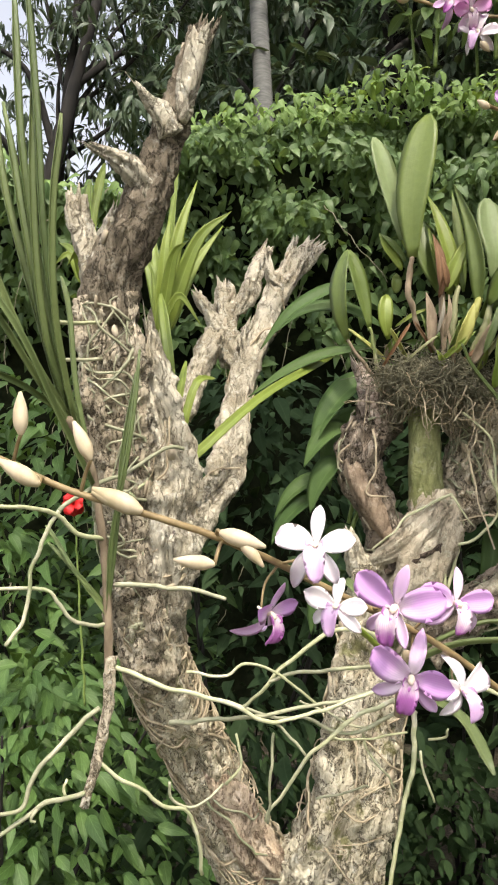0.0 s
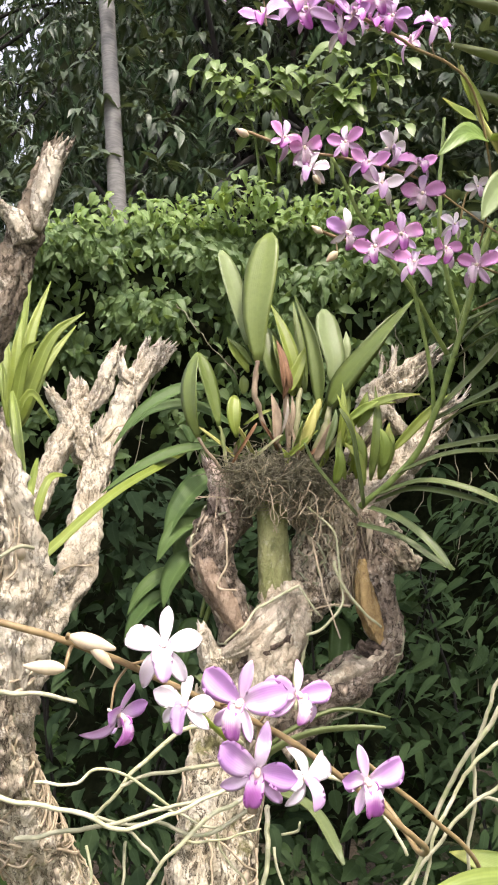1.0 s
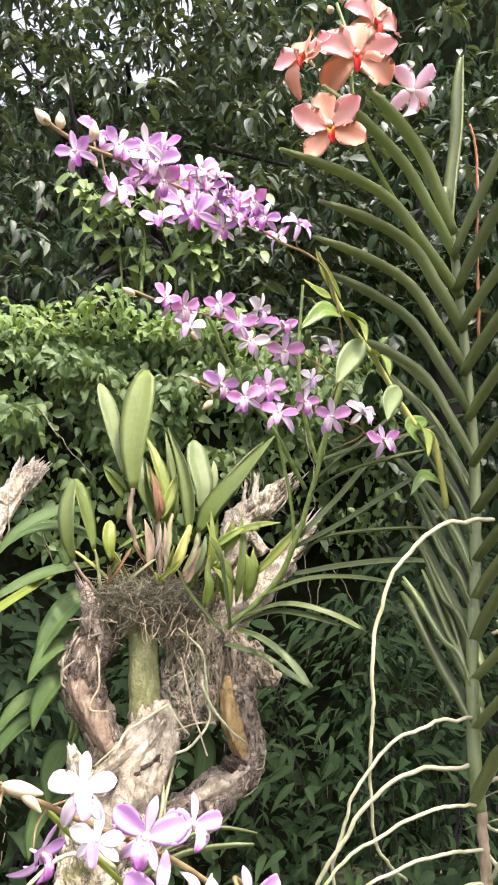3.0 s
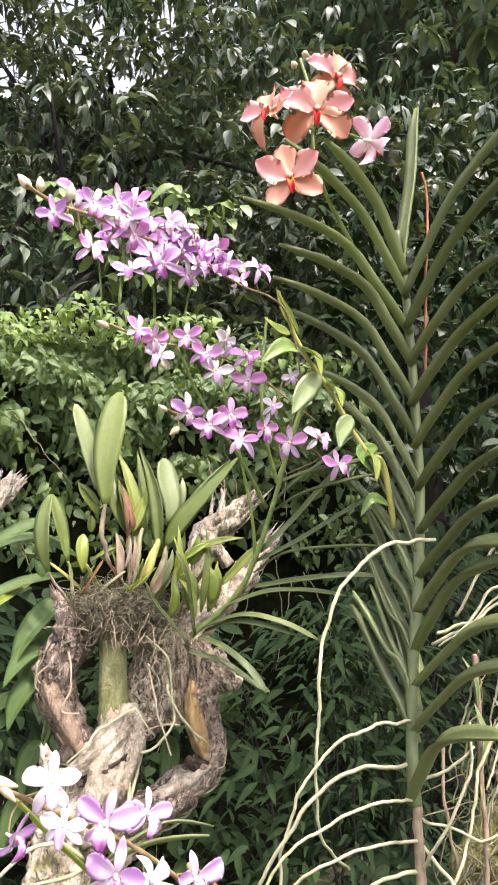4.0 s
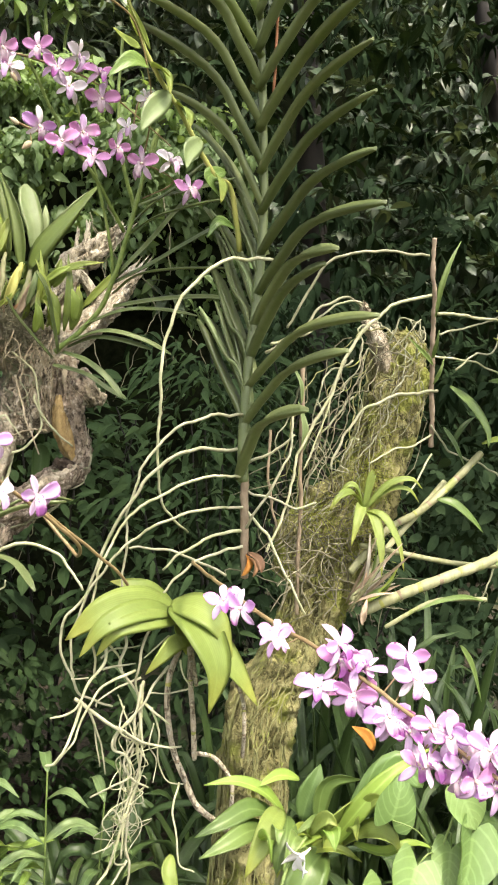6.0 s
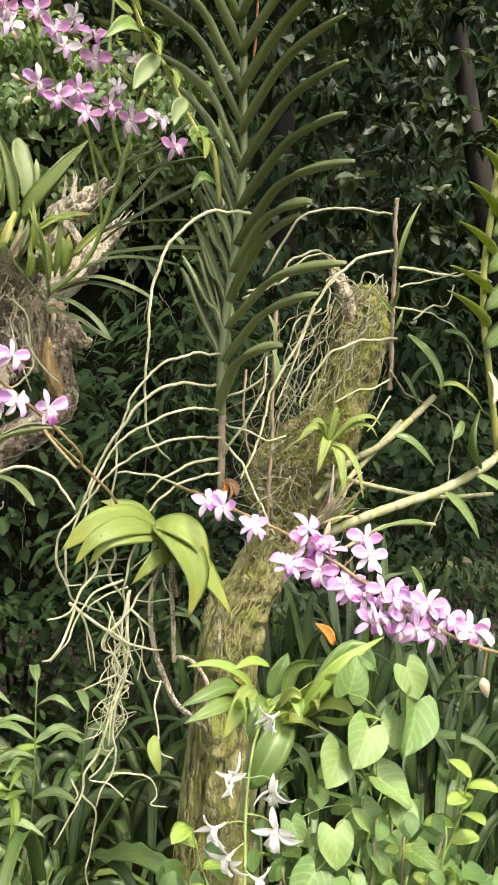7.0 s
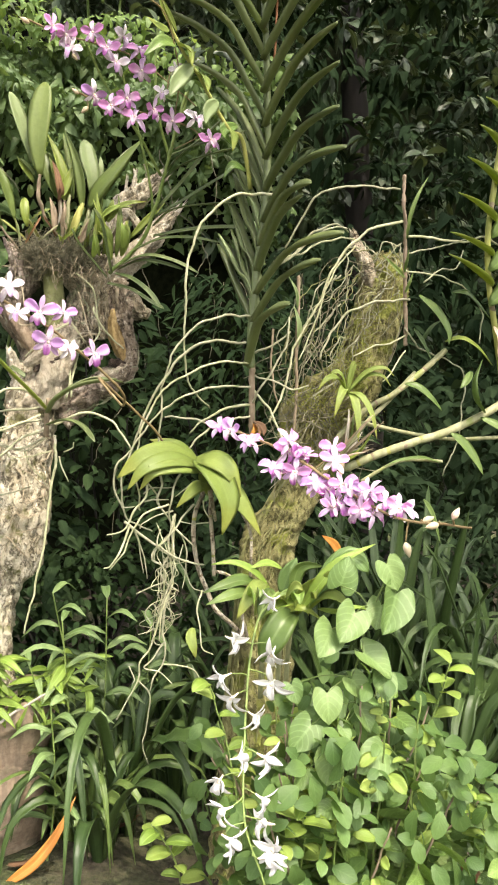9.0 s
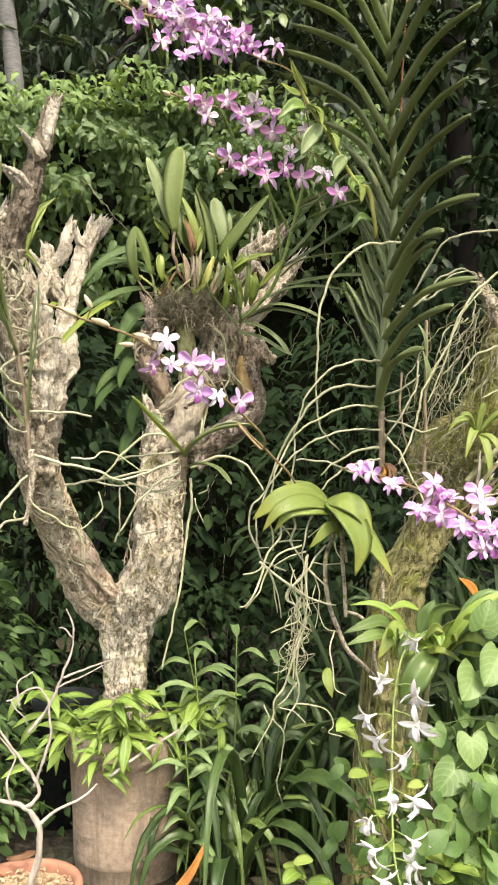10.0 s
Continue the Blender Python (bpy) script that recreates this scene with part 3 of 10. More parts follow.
        tube(b, [(x, y, z), (x + dx * 0.4, y - 0.05, z - 0.2), (x + dx, y - 0.02, z - rng.uniform(0.3, 0.75))], 0.0035, 0.002, 5, 0.05, wob=0.02, seed=k)
    tagged(part("vine_stem", b, M["dryroot"], hedge, "thin trailing brown vine stems"), kind="stuff")


# Near-black colour that stands for deep shade in the hedge and the woods.
M["shade_fill"] = simple_mat("near_black_shade", (0.004, 0.006, 0.003), (0.020, 0.024, 0.012), 18, 1.0, 0.8, spec=0.0)
build_hedge()


# ---------- trees behind ----------
def crown(rng, centres, per, size, template, droop=0.6, spread=0.45):
    P, D, N, S = [], [], [], []
    for c in centres:
        done = 0
        while done < per:
            twig = V(c) + rng.normal(0, 1, 3) * spread
            tilt = rng.normal(0, 0.5, 3) + (0, -0.2, 0.1)
            for k in range(9):
                a = k * 2.4
                o = V((math.cos(a), math.sin(a), 0)) + tilt
                P.append(twig + o * size * 0.15 + rng.normal(0, size * 0.12, 3))
                D.append(o * 0.8 + rng.normal(0, 0.25, 3) + (0, 0, -droop))
                N.append((rng.normal(0, 0.4) + o[0] * 0.3, -0.5 + rng.normal(0, 0.4), 0.9))
                S.append(size * rng.uniform(0.6, 1.2))
            done += 9
    b = Build()
    scatter(b, template, P, D, N, S)
    return b


def build_tree(name, label, foot, height, r, lean, centres, per, size, template, material, bark, seed, droop=0.6, spread=0.45, limbs=True):
    rng = np.random.default_rng(seed)
    tree = thing(name, foot, label, "tree")
    b = Build()
    fx, fy, fz = foot
    topp = (fx + lean[0], fy + lean[1], height)
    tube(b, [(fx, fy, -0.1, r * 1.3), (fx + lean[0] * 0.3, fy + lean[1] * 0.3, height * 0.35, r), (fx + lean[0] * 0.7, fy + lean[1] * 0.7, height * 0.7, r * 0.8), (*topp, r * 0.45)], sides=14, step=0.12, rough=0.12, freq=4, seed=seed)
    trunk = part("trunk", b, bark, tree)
    if limbs:
        for i, c in enumerate(centres[::2]):
            b = Build()
            k = 0.35 + 0.6 * rng.random()
            s = V((fx + lean[0] * k, fy + lean[1] * k, height * k))
            e = V(c)
            if np.linalg.norm(e - s) > 4.0:
                continue
            mid = (s + e) / 2 + rng.normal(0, 0.12, 3) + (0, 0, 0.12)
            tube(b, [(*s, r * 0.42), (*mid, r * 0.26), (*e, r * 0.1)], sides=8, step=0.12, rough=0.1, freq=5, seed=i)
            part("limb", b, bark, tree)
    b = crown(rng, centres, per, size, template, droop, spread)
    tagged(part("crown", b, material, tree), kind="stuff")
    return tree


LANCE = leaf_template("lance", 0.27, 0.3, 0.25, 4)
BROAD = leaf_template("oval", 0.5, 0.25, 0.2, 4)


OVATE = leaf_template("lance", 0.4, 0.3, 0.22, 5)


def lumps(rng, n, x, y, z):
    return [(rng.uniform(*x), rng.uniform(*y), rng.uniform(*z)) for _ in range(n)]


M["sapleaf"] = leaf_mat("sapling_leaf", (0.06, 0.12, 0.028), (0.17, 0.25, 0.07), rib=0.4, trans=0.2, island=False)


def build_trees():
    rng = np.random.default_rng(9)
    build_tree("mango_tree", "tall dark tree with drooping lance-shaped leaves", (-2.35, 6.4, 0), 7.5, 0.055, (0.1, 0.2), lumps(rng, 46, (-3.6, -0.4), (5.8, 7.8), (4.2, 8.2)), 160, 0.13, LANCE, M["treeleaf"], M["darkbark"], 1, 0.5, 0.34)
    build_tree("mango_tree", "large shade tree with long dark hanging leaves behind the hedge", (1.1, 6.6, 0), 8.0, 0.15, (-0.6, 0.4), lumps(rng, 58, (-0.9, 3.0), (5.2, 7.2), (3.9, 8.6)), 200, 0.155, OVATE, M["treeleaf"], M["darkbark"], 2, 0.45, 0.36)
    build_tree("broadleaf_tree", "tree with broad dark leaves rising behind the ivy", (3.6, 5.6, 0), 7.0, 0.13, (-0.3, -0.3), lumps(rng, 52, (1.3, 5.2), (4.4, 6.3), (2.6, 7.6)), 150, 0.14, BROAD, M["treeleaf"], M["darkbark"], 3, 0.5, 0.4, False)
    build_tree("shade_tree", "dense tree in deep shade, the shade put into its leaf colour", (5.6, 4.6, 0), 5.5, 0.12, (-1.2, -0.2), lumps(rng, 70, (2.1, 6.4), (3.4, 4.9), (0.5, 5.6)), 120, 0.14, OVATE, M["shadeleaf"], M["darkbark"], 4, 0.5, 0.36, False)
    # Out of view; added so its crown blocks the sun behind the stumps.
    build_tree("unseen_canopy_tree", "unseen tree added overhead so its leafy boughs shade the ground behind the orchids", (2.9, -2.6, 0), 5.4, 0.14, (-0.2, 1.0), lumps(rng, 62, (-1.4, 4.2), (0.62, 1.6), (4.9, 5.6)) + lumps(rng, 26, (1.5, 4.2), (-0.2, 0.7), (4.9, 5.6)), 95, 0.17, BROAD, M["treeleaf"], M["darkbark"], 5, 0.4, 0.36)
    build_tree("leaning_tree", "dark leaning tree trunk with sparse leaves against the sky", (-2.9, 6.0, 0), 5.9, 0.09, (0.9, 0.3), lumps(rng, 14, (-3.4, -1.6), (5.8, 6.8), (3.6, 6.4)), 130, 0.17, LANCE, M["treeleaf"], M["darkbark"], 6, 0.9, 0.3)
    # young bright growth over the hedge
    lb = Build()
    lb.add(BROAD[0], BROAD[1], BROAD[2])
    leaflet = lb.mesh("leaflet", M["sapleaf"])
    for k, (base, tip) in enumerate((((0.563, 4.500, 4.144), (0.397, 4.400, 4.785)), ((0.938, 4.600, 4.231), (0.757, 4.400, 4.734)), ((1.139, 4.500, 4.226), (1.193, 4.400, 4.649)), ((0.669, 4.400, 4.617), (0.330, 4.300, 4.686)), ((1.006, 4.400, 4.667), (1.177, 4.300, 4.884)))):
        sap = thing("sapling", base, "young tree shoot with bright drooping paired leaves above the ivy", "sapling", "young shoots over the hedge")
        bs, tp = V(base), V(tip)
        bb = Build()
        line, _ = tube(bb, [bs - (0, 0, 0.5), bs, bs * 0.5 + tp * 0.5 + (0.03, 0, 0.04), tp], 0.012, 0.004, 6, 0.04)
        part("stem", bb, M["stalk"], sap)
        for i in range(5):
            q = line[int((len(line) - 1) * (0.5 + 0.5 * i / 4))]
            a = i * 2.1 + k
            o = unit(V((math.cos(a), -0.4, 0.25)))
            e = q + o * 0.30 + (0, 0, -0.05)
            bb = Build()
            rib = [q, q * 0.5 + e * 0.5 + (0, 0, 0.04), e]
            tube(bb, rib, 0.004, 0.002, 5, 0.03)
            ln = spline(rib, 7)
            frond = part("frond", bb, M["stalk"], sap)
            for j in (1, 3, 4, 6):
                for sd in (-1, 1):
                    d = np.cross(o, (0, 0, 1)) * sd + o * 0.6 + (0, 0, -0.75) + rng.normal(0, 0.2, 3)
                    put("leaflet", leaflet, frond, frame_of(ln[j], d, (rng.normal(0, 0.3), -0.9, 0.55 + rng.normal(0, 0.2)), rng.uniform(0.11, 0.16)))
    # palm trunk behind the hedge
    palm = thing("palm_tree", (-0.2, 5.4, 0), "slender grey ringed palm trunk rising behind the hedge", "palm tree")
    b = Build()
    lo, hi = (-0.423, 5.400, 4.592), (-0.540, 5.400, 5.682)
    d = V(hi) - V(lo)
    tube(b, [(*(V(lo) - d * 2.6), 0.075), (*lo, 0.066), (*hi, 0.06), (*(V(lo) + d * 3.5), 0.055)], sides=16, step=0.05, rough=0.03, freq=5, ring_r=0.035)
    part("trunk", b, M["palmbark"], palm)
    head = V(lo) + d * 3.5
    for k in range(14):
        a = k * 2.4
        b = Build()
        ex = V((math.cos(a), math.sin(a), 0))
        rib = [head, head + ex * 0.7 + (0, 0, 0.5), head + ex * 1.5 + (0, 0, 0.3), head + ex * 2.1 + (0, 0, -0.4)]
        tube(b, rib, 0.02, 0.005, 6, 0.15)
        s = spline(rib, 26)
        sd = V((-ex[1], ex[0], 0))
        for i in range(3, 26):
            for q in (-1, 1):
                blade(b, [s[i], s[i] + sd * q * 0.25 + ex * 0.1, s[i] + sd * q * 0.42 + ex * 0.16 + (0, 0, -0.18)], 0.03, "lance", n=4)
        part("frond", b, M["palmleaf"], palm)


M["palmleaf"] = leaf_mat("palm_leaf", (0.03, 0.07, 0.02), (0.10, 0.15, 0.045), trans=0.2)
build_trees()


def build_backdrop():
    """Far woods that close the place behind the trees, and a near-black sheet for their shade."""
    rng = np.random.default_rng(12)
    b = Build()
    P, D, N, S = [], [], [], []
    for _ in range(24000):
        x = rng.uniform(-3.4, 15)
        ztop = 16.0 if x > -2.6 else 4.4
        z = rng.uniform(0, 1) * ztop
        if z > 9.8 and x < 2.0 and noise.noise(Vector((x * 1.3, z * 1.3, 5))) > 0.12:
            continue
        P.append((x, 9.2 + 0.7 * noise.noise(Vector((x * 0.8, z * 0.8, 1))) + rng.uniform(-0.3, 0.3) - max(0, x - 5) * 0.55, z))
        D.append((rng.normal(0, 0.5), -0.2, -0.8 + rng.normal(0, 0.5)))
        N.append((rng.normal(0, 0.5), -1, 0.6))
        S.append(rng.uniform(0.2, 0.4))
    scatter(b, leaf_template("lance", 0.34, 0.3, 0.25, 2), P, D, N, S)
    solo("far_woods", b, M["shadeleaf"], "woods closing the garden behind, shade put into their leaf colour", "trees", kind="stuff", at=(5, 9.2, 0))
    # Plain near-black sheet set behind the leaves in place of deep shade.
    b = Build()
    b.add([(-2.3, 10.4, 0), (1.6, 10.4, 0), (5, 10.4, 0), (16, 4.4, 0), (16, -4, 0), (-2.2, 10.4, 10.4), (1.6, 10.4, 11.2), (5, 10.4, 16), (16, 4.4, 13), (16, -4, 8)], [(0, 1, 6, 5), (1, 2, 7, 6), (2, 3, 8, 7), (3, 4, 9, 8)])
    solo("backdrop", b, M["shade_fill"], "near-black sheet coloured as the shade deep inside the woods", "backdrop", kind="structure", at=(5, 10.4, 0))


build_backdrop()


# ---------- undergrowth shrubs ----------
def shrub(at, width, height, count, size, seed, label, material="shrub", template=BROAD):
    rng = np.random.default_rng(seed)
    s = thing("shrub", at, label, "shrub", "shrubs under the stumps")
    x0, y0, z0 = at
    for k in range(7):
        b = Build()
        a = rng.uniform(0, 6.28)
        tube(b, [(x0, y0, z0 - 0.02), (x0 + math.cos(a) * width * 0.2, y0 + math.sin(a) * width * 0.2, z0 + height * 0.5), (x0 + math.cos(a) * width * 0.4, y0 + math.sin(a) * width * 0.4, z0 + height * 0.9)], 0.008, 0.003, 6, 0.05, wob=0.01, seed=seed + k)
        part("stem", b, M["darkbark"], s)
    P, D, N, S = [], [], [], []
    for _ in range(int(count * 1.6)):
        a, q = rng.uniform(0, 6.28), rng.random() ** 0.5
        hz = rng.random() ** 0.8
        wv = width * 0.5 * (0.55 + 0.6 * math.sin(3.0 * min(1, hz + 0.05)))
        P.append((x0 + math.cos(a) * wv * q, y0 + math.sin(a) * wv * q, z0 + height * hz))
        D.append((math.cos(a) + rng.normal(0, 0.5), math.sin(a) - 0.4 + rng.normal(0, 0.4), -0.25 + rng.normal(0, 0.35)))
        N.append((rng.normal(0, 0.55), -0.4 + rng.normal(0, 0.5), 0.8))
        S.append(size * rng.uniform(0.35, 1.08))
    b = Build()
    scatter(b, template, P, D, N, S)
    tagged(part("foliage", b, M[material], s), kind="stuff")


shrub((-0.40, 1.78, 0), 0.5, 0.60, 420, 0.055, 20, "low bright weeds with small pointed leaves", "shrub", LANCE)
shrub((-0.62, 2.25, 0), 0.9, 1.05, 1000, 0.085, 21, "leafy green undergrowth with pointed oval leaves", "shrub", OVATE)
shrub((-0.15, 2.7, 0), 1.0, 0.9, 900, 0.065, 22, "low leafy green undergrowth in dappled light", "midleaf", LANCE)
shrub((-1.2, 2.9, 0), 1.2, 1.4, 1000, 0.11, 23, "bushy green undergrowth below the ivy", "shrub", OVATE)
shrub((-0.1, 3.0, 0), 1.3, 2.0, 1300, 0.12, 31, "tall shaded undergrowth with long pointed leaves below the ivy", "shrubshade", OVATE)
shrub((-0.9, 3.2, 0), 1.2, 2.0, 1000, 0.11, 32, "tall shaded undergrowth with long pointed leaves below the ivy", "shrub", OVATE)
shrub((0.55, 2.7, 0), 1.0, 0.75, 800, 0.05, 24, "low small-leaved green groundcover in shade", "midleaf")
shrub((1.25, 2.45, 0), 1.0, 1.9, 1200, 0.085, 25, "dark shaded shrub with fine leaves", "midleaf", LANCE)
shrub((1.9, 2.9, 0), 1.1, 2.2, 1200, 0.09, 26, "tall dark shrub in deep shade", "shrubshade", LANCE)
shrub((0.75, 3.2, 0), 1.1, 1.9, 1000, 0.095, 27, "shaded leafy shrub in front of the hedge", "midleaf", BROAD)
shrub((2.5, 2.3, 0), 1.1, 1.5, 800, 0.09, 28, "dark leafy shrub in shade", "shrubshade", BROAD)
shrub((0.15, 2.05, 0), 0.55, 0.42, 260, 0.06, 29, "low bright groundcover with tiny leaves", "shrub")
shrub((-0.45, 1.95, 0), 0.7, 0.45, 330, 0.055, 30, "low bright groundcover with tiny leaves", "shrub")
shrub((1.65, 2.35, 0), 1.2, 1.1, 1000, 0.085, 33, "dark leafy shrub in shade", "shrubshade", BROAD)
shrub((2.2, 1.9, 0), 1.0, 0.9, 800, 0.085, 34, "dark leafy shrub in shade", "shrubshade", LANCE)


# ---------- planter and the forked stump ----------
def lathe(b, at, prof, sides=40, wav=0.0):
    """A turned vessel: radius and height pairs, with slight unevenness."""
    verts = []
    n = len(prof)
    for r, z in prof:
        for j in range(sides):
            a = 2 * math.pi * j / sides
            k = 1 + wav * noise.noise(Vector((math.cos(a) * 2, math.sin(a) * 2, z * 6)))
            verts.append((at[0] + r * k * math.cos(a), at[1] + r * k * math.sin(a), at[2] + z))
    b.add(verts, [(i * sides + j, i * sides + (j + 1) % sides, (i + 1) * sides + (j + 1) % sides, (i + 1) * sides + j) for i in range(n - 1) for j in range(sides)])


def soil_disc(b, at, r, sides=28, amp=0.008):
    verts = [(*at[:2], at[2] + 0.012)]
    for k in range(1, 6):
        for j in range(sides):
            a = 2 * math.pi * j / sides
            x, y = at[0] + r * k / 5 * math.cos(a), at[1] + r * k / 5 * math.sin(a)
            verts.append((x, y, at[2] + amp * noise.noise(Vector((x * 40, y * 40, 0))) * 2))
    f = [(0, 1 + j, 1 + (j + 1) % sides) for j in range(sides)]
    f += [(1 + (k - 1) * sides + j, 1 + k * sides + j, 1 + k * sides + (j + 1) % sides, 1 + (k - 1) * sides + (j + 1) % sides) for k in range(1, 5) for j in range(sides)]
    b.add(verts, f)




def clay_mat():
    """Old fired clay with rain streaks, dark patches for damp stains and dappled shade, and pale lime bloom."""
    m, nt = begin("stained_clay")
    raw = place_coords(nt)
    grain = noise_tex(nt, raw, 60.0, 6.0, 0.65)
    streak = noise_tex(nt, place_coords(nt, 1, 1, 0.14), 24.0, 6.0, 0.6)
    patch = noise_tex(nt, place_coords(nt, 0.6, 0.6, 1.6), 9.0, 7.0, 0.68)
    col = mixc(nt, step_ramp(nt, grain, 0.3, 0.7), (0.265, 0.200, 0.140), (0.40, 0.315, 0.225))
    col = mixc(nt, calc(nt, "MULTIPLY", step_ramp(nt, streak, 0.50, 0.66), 0.6), col, (0.15, 0.12, 0.085))
    # Dark patches paint the herbs' dappled shadow along with the damp stains.
    col = mixc(nt, calc(nt, "MULTIPLY", step_ramp(nt, patch, 0.54, 0.64), 0.65), col, (0.13, 0.12, 0.08))
    bloom = step_ramp(nt, noise_tex(nt, raw, 17.0, 7.0, 0.72), 0.58, 0.68)
    col = mixc(nt, calc(nt, "MULTIPLY", bloom, 0.5), col, (0.42, 0.36, 0.27))
    finish(nt, col, 0.88, calc(nt, "ADD", grain, calc(nt, "MULTIPLY", patch, 2.0)), 0.4, 0.004, spec=0.2)
    return m


M["clay"] = clay_mat()
M["terracotta"] = simple_mat("worn_terracotta", (0.22, 0.10, 0.06), (0.40, 0.20, 0.12), 16, 0.85, 0.3, third=(0.30, 0.24, 0.17))
M["chips"] = simple_mat("bark_chips", (0.20, 0.13, 0.07), (0.60, 0.46, 0.28), 90, 0.9, 0.6)
M["soil"] = simple_mat("potting_soil", (0.03, 0.022, 0.015), (0.12, 0.085, 0.06), 60, 0.95, 0.7)
M["blackpot"] = simple_mat("black_plastic", (0.010, 0.012, 0.012), (0.03, 0.035, 0.03), 30, 0.85, 0.2, spec=0.15)

POT = (0.152, 1.585)


def build_planter():
    t = thing("planter", (*POT, 0.056), "tall cylindrical brown clay planter, stained and weathered", "planter")
    b = Build()
    lathe(b, (*POT, 0), [(0.0, 0.056), (0.150, 0.056), (0.155, 0.07), (0.158, 0.115), (0.161, 0.118), (0.160, 0.128), (0.164, 0.25), (0.170, 0.395), (0.178, 0.402), (0.182, 0.412), (0.183, 0.462), (0.179, 0.474), (0.164, 0.474), (0.156, 0.462), (0.156, 0.40)], 48, 0.012)
    part("body", b, M["clay"], t)
    b = Build()
    soil_disc(b, (*POT, 0.43), 0.152)
    part("soil", b, M["soil"], t)


build_planter()


def bark_shell(limb, b, n, seed, r=(0.0012, 0.0028), span=(0.06, 0.25), lift=0.0015, wind=2.2):
    """Thin roots that creep over a limb: centre line and radii as tube() returned them."""
    rng = np.random.default_rng(seed)
    for p, rad in limb:
        m = len(p)
        length = np.linalg.norm(np.diff(p, axis=0), axis=1).sum()
        for k in range(int(n * length)):
            i = rng.uniform(0, m - 2)
            a = rng.uniform(math.pi * 0.9, math.pi * 2.1) if rng.random() < 0.8 else rng.uniform(0, 6.28)
            steps = int(rng.uniform(*span) / 0.02) + 3
            di = rng.choice([-1, 1]) * rng.uniform(0.2, 1.0) * 0.02 / (length / m)
            da = rng.normal(0, wind * 0.1)
            pts = []
            for _ in range(steps):
                j = int(min(m - 2, max(0, i)))
                tt = unit(p[j + 1] - p[j])
                x = unit(np.cross(tt, V((0, 1, 0))))
                y = np.cross(tt, x)
                pts.append(p[j] + (i - j) * (p[j + 1] - p[j]) + (rad[j] * 1.02 + lift + rng.uniform(0, 0.004)) * (math.cos(a) * x + math.sin(a) * y))
                i += di + rng.normal(0, 0.35) * 0.02 / (length / m)
                a += da + rng.normal(0, min(0.25, 0.05 + wind * 0.12))
                if i < 0 or i > m - 2:
                    break
            if len(pts) > 2:
                q = rng.uniform(*r)
                tube(b, pts, q, q * 0.6, 5, 0.012, wob=0.002, seed=k)


def limb(b, ctrl, seed=0.0, sides=60, step=0.0055, lump=0.15, plate=0.0035, fray=0.003, flute=0.3, torn=0.0, hollow=0.6):
    """A limb with lumps, long folds, bark plates parted by cracks, and a torn upper end."""
    c = np.array(ctrl, float)
    length = np.linalg.norm(np.diff(c[:, :3], axis=0), axis=1).sum()
    n = max(len(c), int(length / step) + 2)
    s = spline(c, n)
    p, r = s[:, :3], np.maximum(s[:, 3], 0.001)
    t = np.gradient(p, axis=0)
    t /= np.linalg.norm(t, axis=1)[:, None] + 1e-9
    x = unit(np.cross(t[0], V((0, 1, 0)) if abs(t[0][1]) < 0.8 else V((1, 0, 0))))
    verts, uv = [], []
    for i in range(n):
        x = unit(x - t[i] * np.dot(x, t[i]))
        y = np.cross(t[i], x)
        along = i * length / (n - 1)
        for j in range(sides):
            a = 2 * math.pi * j / sides
            d = math.cos(a) * x + math.sin(a) * y
            q = Vector(p[i] + r[i] * d) + Vector((seed, 0, seed * 0.7))
            w = Vector((math.cos(a) * 1.7, math.sin(a) * 1.7, along * 4.0 + seed))
            h = r[i] * lump * (noise.noise(q * 15) + 0.6 * noise.noise(q * 36))
            h += r[i] * flute * (noise.noise(w) - abs(noise.noise(w * 2.3)) + 0.2)
            g = Vector((math.cos(a) * r[i] + seed, math.sin(a) * r[i], along * 0.45)) * 34 + noise.noise_vector(q * 17) * 0.9 + noise.noise_vector(q * 55) * 0.35
            dist, pts = noise.voronoi(g)
            h += plate * (min(1.0, (dist[1] - dist[0]) / 0.16) - 0.8 + 0.45 * noise.noise(pts[0] * 3.7))
            ridge = Vector((math.cos(a) * r[i] + seed, math.sin(a) * r[i], along * 0.16)) * 95 + noise.noise_vector(q * 24) * 0.8
            h += fray * (0.8 - 2.4 * abs(noise.noise(ridge)) + 0.9 * noise.noise(q * 70) + 0.5 * noise.noise(q * 190))
            v = p[i] + d * max(0.15 * r[i], r[i] + h)
            if torn:
                k = max(0.0, 1 - (length - along) / (torn * 1.5))
                v = v + t[i] * torn * k * (1.6 * noise.noise(Vector((math.cos(a) * 2.1, math.sin(a) * 2.1, seed))) + 0.7 * noise.noise(Vector((math.cos(a) * 6, math.sin(a) * 6, seed))))
            verts.append(v)
            uv.append((j / sides, along / length))
    faces = [(i * sides + j, i * sides + (j + 1) % sides, (i + 1) * sides + (j + 1) % sides, (i + 1) * sides + j) for i in range(n - 1) for j in range(sides)]
    verts += [p[0] - t[0] * r[0] * 0.3, p[-1] + t[-1] * r[-1] * (-hollow if torn else 0.3)]
    uv += [(0.5, 0), (0.5, 1)]
    k = n * sides
    faces += [(k, (j + 1) % sides, j) for j in range(sides)]
    faces += [(k + 1, k - sides + j, k - sides + (j + 1) % sides) for j in range(sides)]
    b.add(verts, faces, uv)
    return p, r


